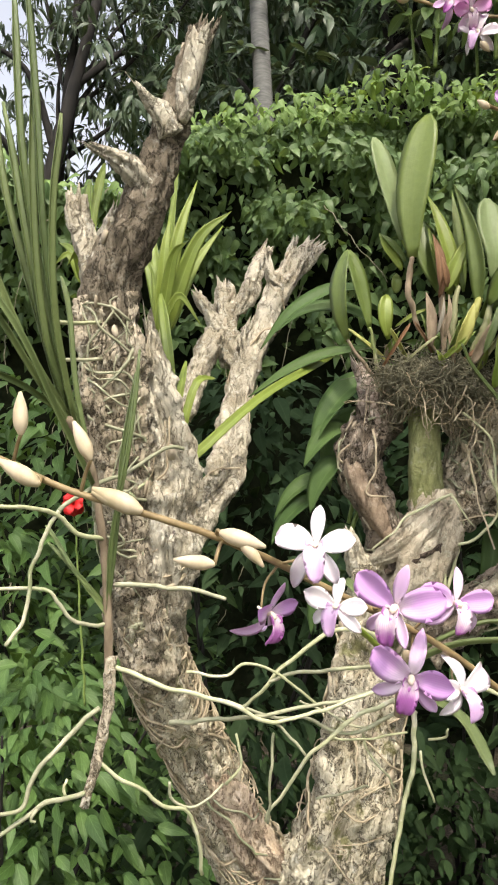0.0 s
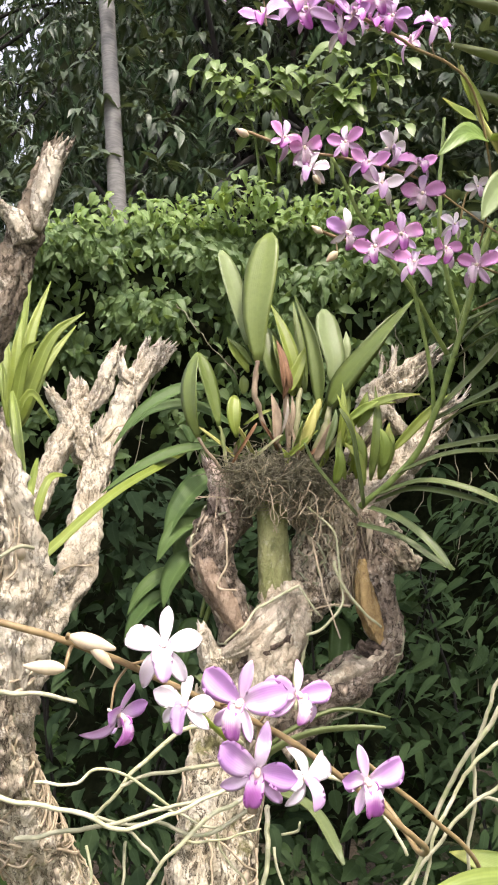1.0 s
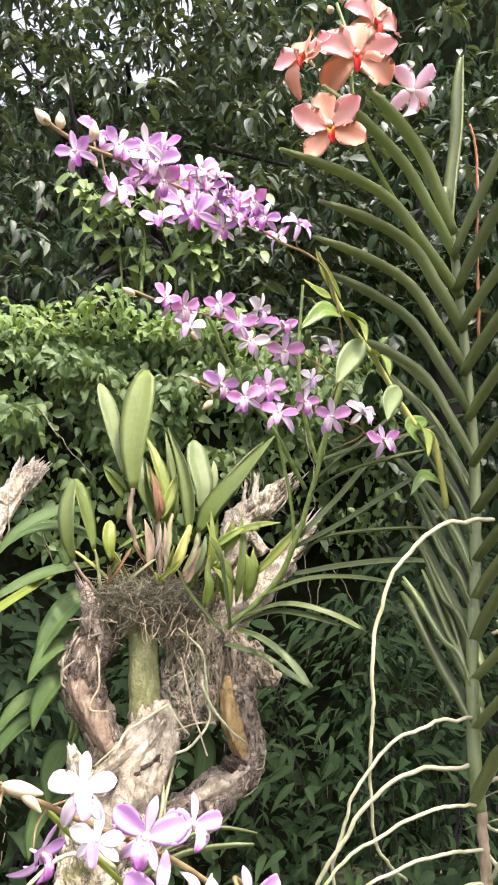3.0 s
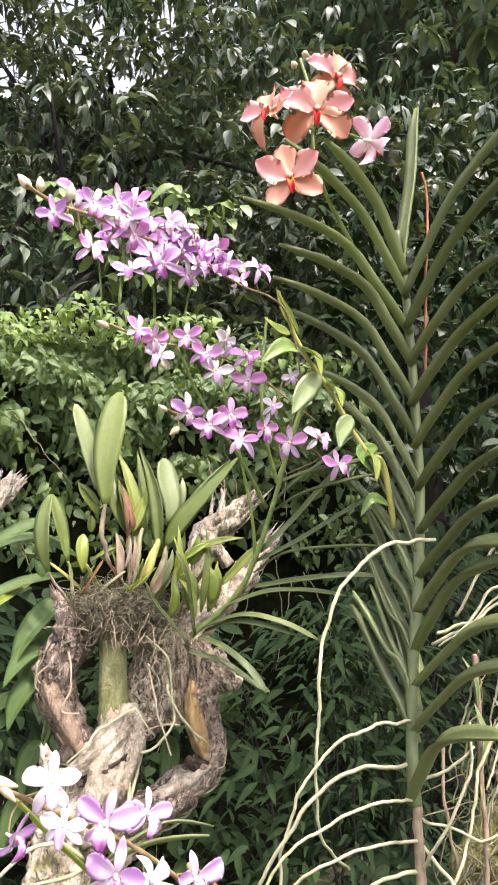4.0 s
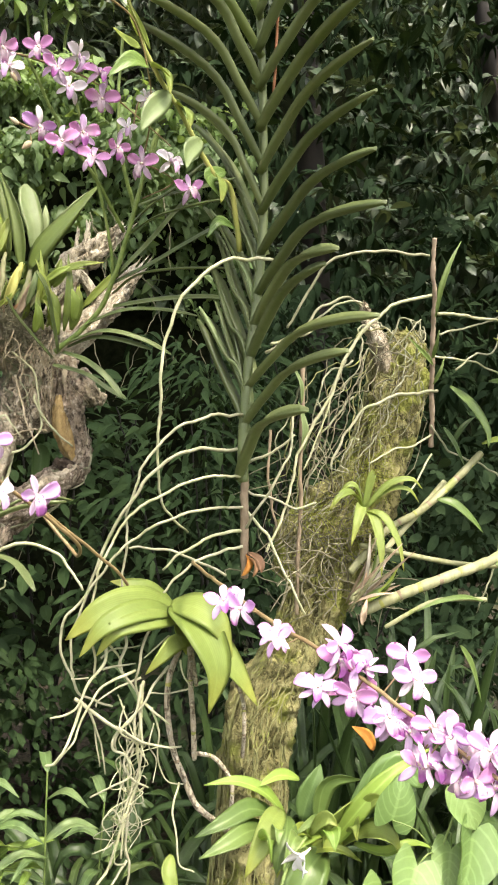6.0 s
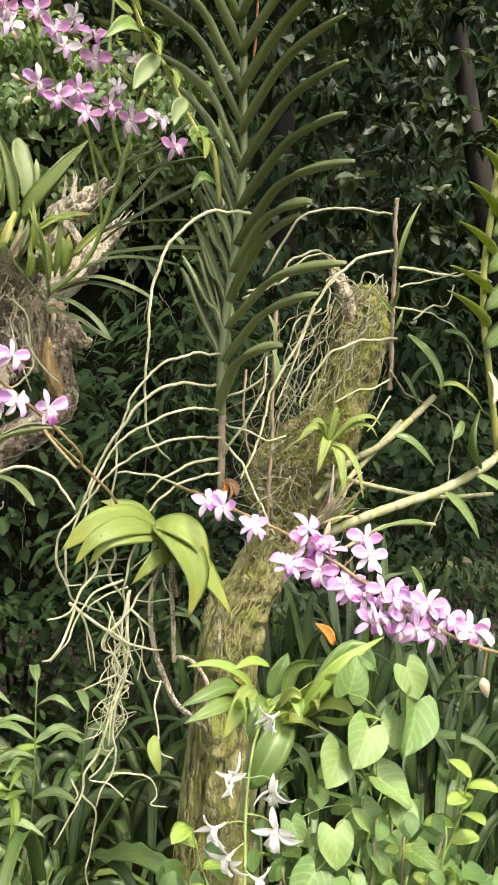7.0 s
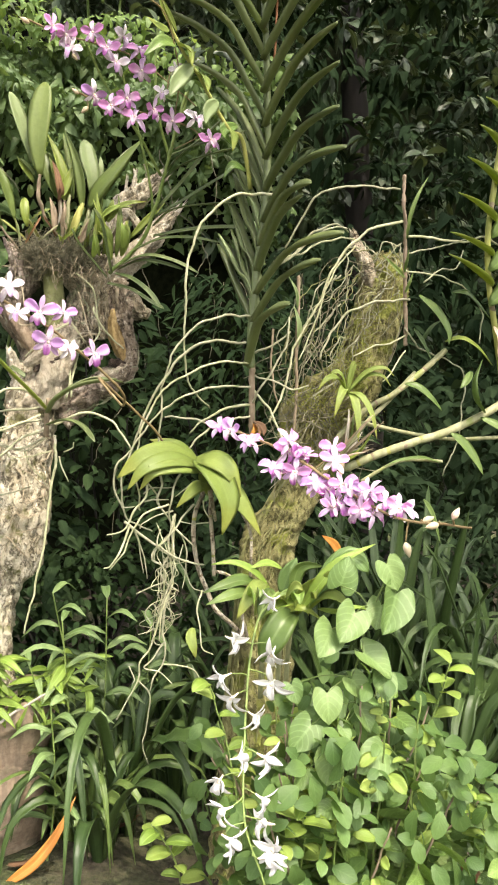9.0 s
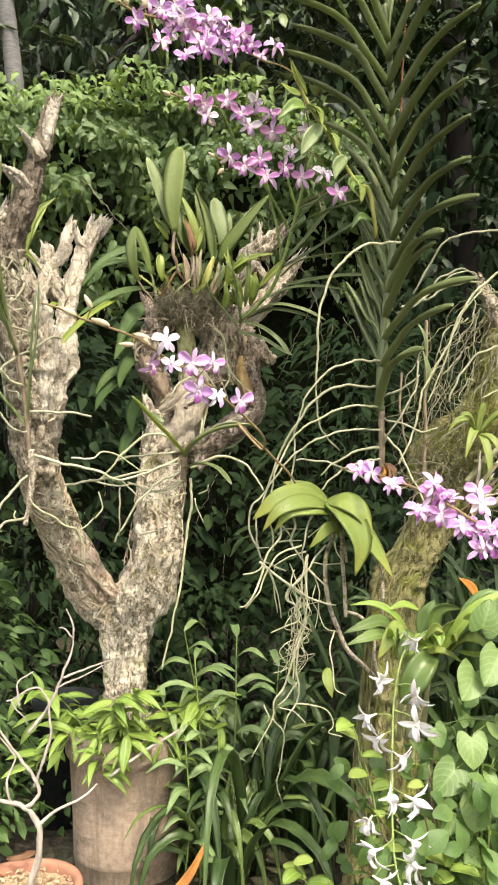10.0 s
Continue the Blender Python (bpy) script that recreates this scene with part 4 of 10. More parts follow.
def bark_flakes(b, line, n, seed, size=(0.008, 0.026), lift=0.004):
    """Loose scales of bark that stand off a limb, lying along it."""
    rng = np.random.default_rng(seed)
    p, rad = line
    m = len(p)
    length = np.linalg.norm(np.diff(p, axis=0), axis=1).sum()
    for _ in range(int(n * length)):
        i = int(rng.uniform(1, m - 2))
        tt = unit(p[i + 1] - p[i])
        x = unit(np.cross(tt, V((0, 1, 0))))
        y = np.cross(tt, x)
        a = rng.uniform(0, 2 * math.pi)
        nn = math.cos(a) * x + math.sin(a) * y
        sd = unit(np.cross(nn, tt) + rng.normal(0, 0.25) * tt)
        al = np.cross(sd, nn)
        ln = rng.uniform(*size)
        w = ln * rng.uniform(0.22, 0.55)
        c = p[i] + nn * rad[i] * rng.uniform(0.96, 1.05)
        up = rng.normal(0, lift) + lift * 0.6
        curl = rng.uniform(0, 0.3) * w
        top = []
        for s, k in ((-1, 0.0), (-0.3, 0.35), (0.35, 0.7), (1, 1.0)):
            ww = w * (0.5 if s in (-1, 1) else 1.0) * rng.uniform(0.6, 1.1)
            for e in (-1, 1):
                top.append(c + al * (s + rng.normal(0, 0.12)) * ln * 0.5 + sd * e * ww * 0.5 + nn * (k * up + curl * (0.3 if e > 0 else 0.0) + 0.0015))
        low = [v - nn * rng.uniform(0.002, 0.004) for v in top]
        f = [(2 * k, 2 * k + 1, 2 * k + 3, 2 * k + 2) for k in range(3)] + [(8 + 2 * k, 10 + 2 * k, 11 + 2 * k, 9 + 2 * k) for k in range(3)]
        f += [(2 * k, 2 * k + 2, 10 + 2 * k, 8 + 2 * k) for k in range(3)] + [(2 * k + 1, 9 + 2 * k, 11 + 2 * k, 2 * k + 3) for k in range(3)] + [(0, 8, 9, 1), (6, 7, 15, 14)]
        b.add(top + low, f)


def splinters(b, at, along, r, n, length, seed):
    """The torn end of a broken limb."""
    rng = np.random.default_rng(seed)
    t = unit(V(along))
    x = unit(np.cross(t, (0.3, 1, 0.2)))
    y = np.cross(t, x)
    for k in range(n):
        a, q = rng.uniform(0, 6.28), rng.uniform(0.45, 0.95)
        s = V(at) + r * q * (math.cos(a) * x + math.sin(a) * y)
        h = length * rng.uniform(0.3, 1.0)
        w = r * rng.uniform(0.14, 0.30)
        e = s + t * h + r * 0.3 * rng.normal(0, 1) * x
        tube(b, [(*(s - t * length * 0.8), w), (*s, w), (*((s + e) / 2), w * 0.7), (*e, w * 0.15)], sides=5, step=0.012, rough=0.5, freq=60, seed=k)


def build_stump():
    t = thing("forked_tree_stump", (*POT, 0.43), "dead forked tree stump with pale cracked bark carrying orchids", "tree stump")
    net, scale = [], []

    def add(name, ctrl, material, label="", roots=0, flakes=0, torn=0.0, ends=0, **kw):
        b = Build()
        flakes = flakes // 6
        if material == "deadwood":
            flakes = flakes // 3
            kw.setdefault("plate", 0.0016)
        line = limb(b, ctrl, torn=torn, **kw)
        if ends:
            splinters(b, line[0][-1], line[0][-1] - line[0][-4], line[1][-1], ends, torn * 1.3 + 0.01, len(net) + 3)
        part(name, b, M[material], t, label)
        net.append((line, roots))
        scale.append((line, flakes, material))
        return line

    # trunk from the pot to the fork
    add("trunk", [(0.13, 1.585, 0.36, 0.080), (*(0.146, 1.585, 0.589), 0.064), (*(0.153, 1.585, 0.731), 0.066), (*(0.148, 1.580, 0.825), 0.080), (*(0.137, 1.580, 0.885), 0.062)], "bark", roots=20, flakes=280, flute=0.45, seed=1.0)
    # limb that leans over and rises, of two grown-together strands
    add("limb", [(0.148, 1.580, 0.783, 0.060), (0.072, 1.590, 0.847, 0.060), (-0.012, 1.540, 1.004, 0.056), (-0.077, 1.430, 1.160, 0.053), (-0.105, 1.330, 1.283, 0.046), (-0.118, 1.290, 1.360, 0.034)], "bark", "leaning limb wrapped in creeping roots", roots=230, flakes=280, flute=0.42, seed=3.1)
    add("limb_strand", [(-0.085, 1.400, 1.190, 0.036), (-0.105, 1.330, 1.283, 0.045), (-0.128, 1.275, 1.408, 0.044), (-0.146, 1.235, 1.543, 0.041), (-0.164, 1.215, 1.676, 0.044), (-0.178, 1.210, 1.786, 0.039)], "crust", "dark crusted strand of the leaning limb", roots=190, flakes=500, flute=0.65, lump=0.3, fray=0.006, plate=0.005, seed=4.4)
    add("limb_strand", [(*(-0.083, 1.360, 1.245), 0.030), (*(-0.081, 1.315, 1.339), 0.038), (*(-0.078, 1.280, 1.428), 0.042), (*(-0.076, 1.275, 1.514), 0.042), (*(-0.090, 1.250, 1.598), 0.034), (*(-0.107, 1.235, 1.664), 0.026), (*(-0.120, 1.225, 1.722), 0.014)], "deadwood", "pale grown-together strand of wood", roots=40, flakes=200, torn=0.05, ends=6, lump=0.3, flute=0.8, fray=0.007, seed=5.3, sides=56)
    add("upper_limb", [(*(-0.177, 1.217, 1.753), 0.0410), (*(-0.164, 1.198, 1.826), 0.0388), (*(-0.131, 1.180, 1.898), 0.0344), (*(-0.109, 1.172, 1.973), 0.0305), (*(-0.091, 1.166, 2.027), 0.0266), (*(-0.078, 1.161, 2.073), 0.0210), (*(-0.062, 1.155, 2.130), 0.0183), (*(-0.051, 1.150, 2.171), 0.0165)], "shadebark", "brown broken upper limb with its shade put into the bark colour", flakes=100, torn=0.022, ends=5, lump=0.2, seed=9.3, sides=48)
    add("upper_end", [(*(-0.070, 1.150, 2.036), 0.010), (*(-0.066, 1.148, 2.078), 0.0165), (*(-0.057, 1.143, 2.123), 0.0165), (*(-0.045, 1.138, 2.162), 0.0150)], "deadwood", "pale bare strip of the broken upper limb", flakes=80, torn=0.02, ends=4, seed=7.7, sides=36)
    for k, q in enumerate([
            [(*(-0.087, 1.150, 2.015), 0.0200), (*(-0.100, 1.136, 2.041), 0.0150), (*(-0.115, 1.123, 2.053), 0.0085), (*(-0.128, 1.112, 2.066), 0.0030)],
            [(*(-0.114, 1.166, 1.936), 0.0220), (*(-0.141, 1.141, 1.963), 0.0150), (*(-0.166, 1.129, 1.974), 0.0095), (*(-0.186, 1.118, 1.980), 0.0050)],
            [(*(-0.178, 1.226, 1.791), 0.0300), (*(-0.211, 1.230, 1.863), 0.0200), (*(-0.237, 1.230, 1.916), 0.0170), (*(-0.242, 1.226, 1.951), 0.0150)],
            [(*(-0.190, 1.198, 1.817), 0.0150), (*(-0.177, 1.184, 1.873), 0.0100), (*(-0.168, 1.177, 1.914), 0.0040)]]):
        add("side_stub", q, "deadwood", "pale splintered side stub", torn=0.014, ends=4, flakes=120, flute=0.6, sides=30, step=0.004, seed=20.1 + k)
    add("bare_strip", [(*(0.126, 1.555, 0.838), 0.024), (*(0.068, 1.535, 0.907), 0.034), (*(0.022, 1.505, 0.980), 0.030), (*(-0.011, 1.475, 1.043), 0.014)], "heartwood", "bare pinkish tan wood where the bark has gone", roots=30, plate=0.0006, fray=0.002, flute=0.6, torn=0.03, seed=8.8, sides=40)
    # second, gnarled branch with broken arms of uneven length
    add("gnarled_branch", [(*(-0.096, 1.420, 1.400), 0.0400), (*(-0.060, 1.474, 1.481), 0.0310), (*(-0.025, 1.515, 1.541), 0.0300), (*(-0.024, 1.605, 1.646), 0.0265), (*(-0.020, 1.683, 1.751), 0.0270), (*(0.008, 1.745, 1.862), 0.0290), (*(0.032, 1.785, 1.963), 0.0255), (*(0.067, 1.812, 2.040), 0.0240), (*(0.105, 1.836, 2.100), 0.0185)], "deadwood", "pale gnarled branch with a broken end", roots=25, flakes=200, torn=0.03, ends=6, lump=0.3, flute=0.5, seed=6.0, sides=44)
    for k, (q, name) in enumerate([
            ([(*(-0.009, 1.700, 1.778), 0.024), (*(-0.056, 1.735, 1.845), 0.026), (*(-0.074, 1.770, 1.916), 0.020), (*(-0.088, 1.805, 2.004), 0.017)], "broken_arm"),
            ([(*(-0.067, 1.765, 1.909), 0.014), (*(-0.038, 1.785, 1.960), 0.019), (*(-0.020, 1.815, 2.036), 0.016), (*(-0.000, 1.845, 2.100), 0.013)], "broken_arm"),
            ([(*(-0.059, 1.728, 1.843), 0.018), (*(-0.107, 1.755, 1.911), 0.014), (*(-0.142, 1.775, 1.965), 0.008)], "broken_arm"),
            ([(*(0.052, 1.790, 1.991), 0.016), (*(0.054, 1.800, 2.053), 0.010), (*(0.066, 1.815, 2.111), 0.005)], "broken_spike"),
            ([(*(-0.010, 1.690, 1.800), 0.014), (*(-0.025, 1.690, 1.848), 0.010), (*(-0.012, 1.690, 1.882), 0.004)], "broken_spike"),
            ([(*(0.047, 1.775, 1.986), 0.014), (*(0.020, 1.775, 2.011), 0.011), (*(0.011, 1.775, 2.047), 0.004)], "broken_spike"),
            ([(*(-0.109, 1.560, 1.664), 0.022), (*(-0.112, 1.640, 1.750), 0.0205), (*(-0.084, 1.725, 1.867), 0.019)], "side_branch")]):
        add(name, q, "deadwood", torn=0.02, ends=4 if "arm" in name else 0, flakes=240, lump=0.4, flute=0.6, fray=0.004, sides=34, step=0.004, seed=40.7 + k * 3.7)
    # upright limb
    add("limb", [(*(0.157, 1.570, 0.801), 0.062), (*(0.194, 1.560, 0.861), 0.080), (*(0.235, 1.550, 0.984), 0.078), (*(0.248, 1.550, 1.112), 0.070), (*(0.263, 1.550, 1.222), 0.068), (*(0.274, 1.550, 1.323), 0.070), (*(0.296, 1.550, 1.405), 0.060)], "bark", "thick upright limb with cracked pale bark", roots=55, flakes=320, flute=0.42, seed=12.0, sides=72)
    # smooth green limb that runs into a pale sweeping burl
    add("green_limb", [(*(0.347, 1.515, 1.502), 0.034), (*(0.341, 1.515, 1.547), 0.031), (*(0.337, 1.515, 1.609), 0.029), (*(0.335, 1.520, 1.684), 0.029), (*(0.337, 1.525, 1.746), 0.028)], "greenbark", "smooth green limb", roots=12, plate=0.0006, fray=0.0008, lump=0.06, flute=0.1, seed=14.0, sides=40)
    add("burl", [(*(0.307, 1.530, 1.301), 0.055), (*(0.312, 1.515, 1.353), 0.054), (*(0.323, 1.505, 1.405), 0.050), (*(0.346, 1.500, 1.455), 0.046), (*(0.353, 1.505, 1.500), 0.039), (*(0.346, 1.512, 1.534), 0.030)], "burlwood", "smooth sweeping pale burl", roots=30, plate=0.0012, fray=0.0035, lump=0.22, flute=0.5, seed=33.0, sides=56)
    add("burl_ridge", [(*(0.365, 1.478, 1.509), 0.018), (*(0.332, 1.462, 1.473), 0.021), (*(0.290, 1.462, 1.436), 0.020), (*(0.249, 1.475, 1.412), 0.010)], "burlwood", "pale flowing ridge of the burl", plate=0.0006, fray=0.002, lump=0.2, flute=0.4, seed=34.0, sides=36, step=0.004)
    # No hole is cut: a raised dark lump stands for the hollow's shade.
    add("shade_patch", [(*(0.368, 1.470, 1.450), 0.005), (*(0.344, 1.462, 1.430), 0.011), (*(0.310, 1.462, 1.414), 0.011), (*(0.272, 1.470, 1.396), 0.005)], "hollowshade", "dark rough patch that stands for the shade in a hollow of the burl", plate=0.004, fray=0.006, lump=0.5, flute=0.6, seed=35.0, sides=36, step=0.004)
    # rotten limb on the near side
    add("rotten_limb", [(*(0.292, 1.560, 1.384), 0.036), (*(0.276, 1.560, 1.448), 0.033), (*(0.254, 1.555, 1.501), 0.031), (*(0.224, 1.550, 1.562), 0.032), (*(0.225, 1.550, 1.617), 0.038), (*(0.243, 1.550, 1.665), 0.036), (*(0.247, 1.550, 1.723), 0.020)], "rotwood", "rotten flaking dark limb", roots=40, flakes=500, torn=0.03, ends=4, lump=0.4, flute=0.7, fray=0.006, seed=16.0, sides=48)
    add("bare_face", [(*(0.279, 1.528, 1.455), 0.012), (*(0.249, 1.522, 1.503), 0.019), (*(0.219, 1.516, 1.553), 0.018), (*(0.201, 1.518, 1.591), 0.009)], "brownwood", "bare smooth brown face of the rotten limb", plate=0.0005, fray=0.0015, lump=0.2, flute=0.3, seed=36.0, sides=34, step=0.004)
    add("limb_end", [(*(0.252, 1.525, 1.657), 0.010), (*(0.235, 1.522, 1.686), 0.017), (*(0.231, 1.522, 1.729), 0.016), (*(0.214, 1.525, 1.762), 0.007)], "pinkwood", "pale flaking end of the rotten limb", torn=0.02, ends=4, lump=0.4, flute=0.6, seed=17.0, sides=30, step=0.004)
    add("side_stub", [(*(0.238, 1.530, 1.392), 0.024), (*(0.218, 1.520, 1.431), 0.014), (*(0.208, 1.520, 1.464), 0.005)], "deadwood", "short dead spike", torn=0.01, flute=0.6, sides=30, step=0.004, seed=31.0)
    # crusted core under the root ball, with open gaps below it
    add("core_limb", [(*(0.398, 1.545, 1.479), 0.016), (*(0.414, 1.550, 1.533), 0.032), (*(0.426, 1.555, 1.597), 0.038), (*(0.435, 1.560, 1.674), 0.040), (*(0.427, 1.550, 1.752), 0.042)], "crust", "crusted middle limb under the root ball", roots=260, flakes=700, lump=0.45, flute=0.8, fray=0.007, plate=0.005, seed=24.0, sides=64)
    add("core_strand", [(*(0.484, 1.560, 1.503), 0.010), (*(0.479, 1.560, 1.570), 0.018), (*(0.486, 1.565, 1.642), 0.022), (*(0.478, 1.565, 1.721), 0.024)], "crust", "thin crusted strand of wood", roots=200, flakes=500, lump=0.5, flute=0.8, fray=0.006, seed=25.0, sides=44)
    # elbow on the far side
    add("elbow_limb", [(*(0.347, 1.560, 1.287), 0.046), (*(0.408, 1.550, 1.321), 0.042), (*(0.472, 1.545, 1.352), 0.038), (*(0.526, 1.540, 1.390), 0.034), (*(0.557, 1.540, 1.440), 0.028), (*(0.551, 1.545, 1.500), 0.026), (*(0.533, 1.550, 1.559), 0.026), (*(0.531, 1.560, 1.619), 0.032), (*(0.521, 1.570, 1.677), 0.038)], "rotwood", "bent limb with rough dark bark", roots=50, flakes=500, lump=0.4, flute=0.7, fray=0.006, seed=18.0, sides=52)
    add("elbow_flank", [(*(0.428, 1.518, 1.335), 0.016), (*(0.471, 1.510, 1.367), 0.025), (*(0.510, 1.508, 1.385), 0.024), (*(0.549, 1.512, 1.417), 0.010)], "burlwood", "pale lichened flank of the bent limb", roots=20, plate=0.003, fray=0.004, lump=0.4, flute=0.5, seed=37.0, sides=40, step=0.004)
    add("bare_wood", [(*(0.512, 1.536, 1.590), 0.006), (*(0.513, 1.531, 1.545), 0.014), (*(0.524, 1.526, 1.496), 0.019), (*(0.543, 1.524, 1.450), 0.017), (*(0.562, 1.526, 1.412), 0.005)], "goldwood", "patch of bare yellow wood", plate=0.0005, fray=0.002, lump=0.4, flute=0.5, torn=0.01, sides=34, step=0.004, seed=19.0)
    # Second raised dark lump, coloured as the shade of a hollow.
    add("shade_patch", [(*(0.499, 1.524, 1.435), 0.006), (*(0.515, 1.518, 1.424), 0.015), (*(0.542, 1.521, 1.419), 0.010)], "hollowshade", "dark rough patch that stands for the shade in a hollow below the bare wood", plate=0.004, fray=0.005, lump=0.5, flute=0.5, seed=38.0, sides=30, step=0.004)
    add("knob", [(*(0.548, 1.575, 1.632), 0.030), (*(0.590, 1.575, 1.598), 0.027), (*(0.631, 1.575, 1.585), 0.014)], "crust", "knobbly burl", roots=120, flakes=400, lump=0.5, flute=0.6, fray=0.006, seed=22.0, sides=40)
    # broken limb that leans away
    add("cut_limb", [(*(0.493, 1.580, 1.666), 0.036), (*(0.541, 1.595, 1.731), 0.036), (*(0.619, 1.615, 1.799), 0.032), (*(0.686, 1.635, 1.876), 0.024), (*(0.735, 1.645, 1.936), 0.014)], "deadwood", "thick pale broken limb leaning away", roots=40, flakes=500, torn=0.06, ends=8, lump=0.3, flute=0.7, fray=0.006, plate=0.003, seed=20.0, sides=64)
    add("cut_limb", [(*(0.530, 1.630, 1.800), 0.028), (*(0.567, 1.640, 1.938), 0.028), (*(0.625, 1.640, 1.977), 0.027), (*(0.684, 1.640, 2.033), 0.018)], "deadwood", "pale split end of the broken limb", roots=60, flakes=300, torn=0.05, ends=8, lump=0.35, flute=0.8, fray=0.006, seed=21.0, sides=48)
    for k, q in enumerate(([(*(0.591, 1.640, 1.925), 0.012), (*(0.601, 1.635, 1.989), 0.008), (*(0.610, 1.630, 2.051), 0.003)], [(*(0.577, 1.640, 1.931), 0.009), (*(0.578, 1.635, 1.987), 0.005), (*(0.582, 1.630, 2.034), 0.002)], [(*(0.536, 1.630, 1.920), 0.013), (*(0.566, 1.620, 1.962), 0.010), (*(0.600, 1.620, 1.987), 0.004)], [(*(0.619, 1.620, 1.867), 0.014), (*(0.588, 1.610, 1.905), 0.008), (*(0.541, 1.610, 1.937), 0.003)])):
        add("splinter", q, "deadwood", "upright splinter of the broken limb", torn=0.012, flute=0.8, lump=0.3, sides=24, step=0.004, seed=61.3 + k)
    for k, (line, n) in enumerate(net):
        b = Build()
        bark_shell([line], b, n, 31 + k, r=(0.0011, 0.0034), wind=2.6)
        if b.n:
            tagged(part("root_net", b, M["strand"] if k % 2 else M["root"], t, "thin pale roots creeping over the bark"), kind="stuff")
    for k, (line, n, material) in enumerate(scale):
        b = Build()
        bark_flakes(b, line, n, 71 + k)
        if n and material in ("bark", "rotwood"):
            bark_flakes(b, line, 30, 171 + k, (0.016, 0.045), 0.006)
        if b.n:
            tagged(part("flaking_bark", b, M["flake"], t, "loose scales of bark"), kind="stuff")
    return t


M["heartwood"] = bark_mat("bare_heartwood", (0.66, 0.54, 0.40), (0.50, 0.38, 0.26), (0.22, 0.15, 0.10), stretch=0.1, lichen=(0.70, 0.60, 0.48), rotten=0.2)
M["greenbark"] = bark_mat("smooth_green_bark", (0.28, 0.29, 0.13), (0.18, 0.20, 0.075), (0.10, 0.10, 0.05), lichen=(0.36, 0.36, 0.23), rotten=0.3, cracks=0.25)
M["burlwood"] = bark_mat("pale_flowing_wood", (0.57, 0.51, 0.39), (0.38, 0.325, 0.235), (0.11, 0.085, 0.06), lichen=(0.60, 0.57, 0.44), stretch=0.4, rotten=0.5, cracks=0.4)
M["brownwood"] = bark_mat("bare_brown_wood", (0.40, 0.31, 0.22), (0.28, 0.21, 0.145), (0.10, 0.07, 0.05), lichen=(0.46, 0.37, 0.28), stretch=0.2, rotten=0.3, cracks=0.35)
M["pinkwood"] = bark_mat("pale_pinkish_wood", (0.66, 0.55, 0.46), (0.46, 0.36, 0.29), (0.16, 0.11, 0.085), lichen=(0.72, 0.64, 0.56), rotten=0.3)
M["crust"] = bark_mat("crusted_grey_bark", (0.60, 0.53, 0.40), (0.36, 0.30, 0.21), (0.06, 0.045, 0.03), lichen=(0.68, 0.64, 0.52), rotten=0.6)
# Near-black wood colour that imitates shade inside the hollows.
M["hollowshade"] = bark_mat("hollow_shade_wood", (0.13, 0.10, 0.075), (0.07, 0.05, 0.038), (0.02, 0.015, 0.012), lichen=(0.24, 0.20, 0.15), rotten=0.6)
M["rotwood"] = bark_mat("rotten_dark_wood", (0.40, 0.33, 0.25), (0.19, 0.15, 0.11), (0.05, 0.038, 0.03), lichen=(0.62, 0.56, 0.46), rotten=0.8)
build_stump()


# ---------- orchid parts ----------
def leaf_mesh(name, material, shape, wide, fold=0.2, bend=0.15, n=8, ruffle=0.0, thick=0.01, seed=0.0):
    """A shared leaf or petal of length 1 along y, face to z."""
    b = Build()
    blade(b, [(0, 0, 0), (0, 0.35, bend * 0.10), (0, 0.7, -bend * 0.25), (0, 1, -bend)], wide, shape, (0, 0, 1), fold, thick, n, ruffle=ruffle, seed=seed)
    return b.mesh(name, material)


def heart_mesh(name, material, wide=0.9, fold=0.18, bend=0.2, n=9):
    """A heart-shaped leaf of length 1 along y with two round lobes behind its stalk."""
    b = Build()
    verts, uv = [], []
    es = (-1, -0.85, -0.6, -0.3, 0, 0.3, 0.6, 0.85, 1)
    for i in range(n + 1):
        s = i / n
        w = 0.5 * wide * max(0.01, math.sin(math.pi * (0.22 + 0.78 * s) ** 0.85)) ** 0.7 * (1.0 if i < n else 0.05)
        for e in es:
            y = s - 0.24 * math.sin(math.pi * abs(e) * 0.75) * (1 - s) ** 2
            verts.append((e * w, y, fold * w * abs(e) ** 1.4 - bend * s * s + 0.028 * math.sin(8 * s + 6 * e + 9 * fold) * (0.4 + abs(e))))
            uv.append((0.5 + e / 2, s))
    m = len(es)
    top = len(verts)
    verts += [(x, y, z - 0.008) for x, y, z in verts]
    uv += uv[:]
    f = [(i * m + j, i * m + j + 1, (i + 1) * m + j + 1, (i + 1) * m + j) for i in range(n) for j in range(m - 1)]
    f += [tuple(top + k for k in reversed(q)) for q in f]
    b.add(verts, f, uv)
    return b.mesh(name, material)


def lip_mesh(name, material, wide=0.62):
    b = Build()
    blade(b, [(0, 0, 0), (0, 0.25, 0.16), (0, 0.55, 0.14), (0, 0.82, -0.10), (0, 1.05, -0.42)], wide, "round", (0, 0, 1), 0.9, 0.02, 11, ruffle=0.05)
    for q in (-1, 1):
        blade(b, [(0, 0.04, 0.02), (q * 0.20, 0.16, 0.24), (q * 0.26, 0.34, 0.44)], 0.38, "round", (-q, 0, 0.3), 0.2, 0.015, 6, ruffle=0.03)
    blade(b, [(0, 0.12, 0.12), (0, 0.3, 0.22), (0, 0.46, 0.2)], 0.12, "petal", (0, 0, 1), -0.4, 0.02, 6)
    return b.mesh(name, material)


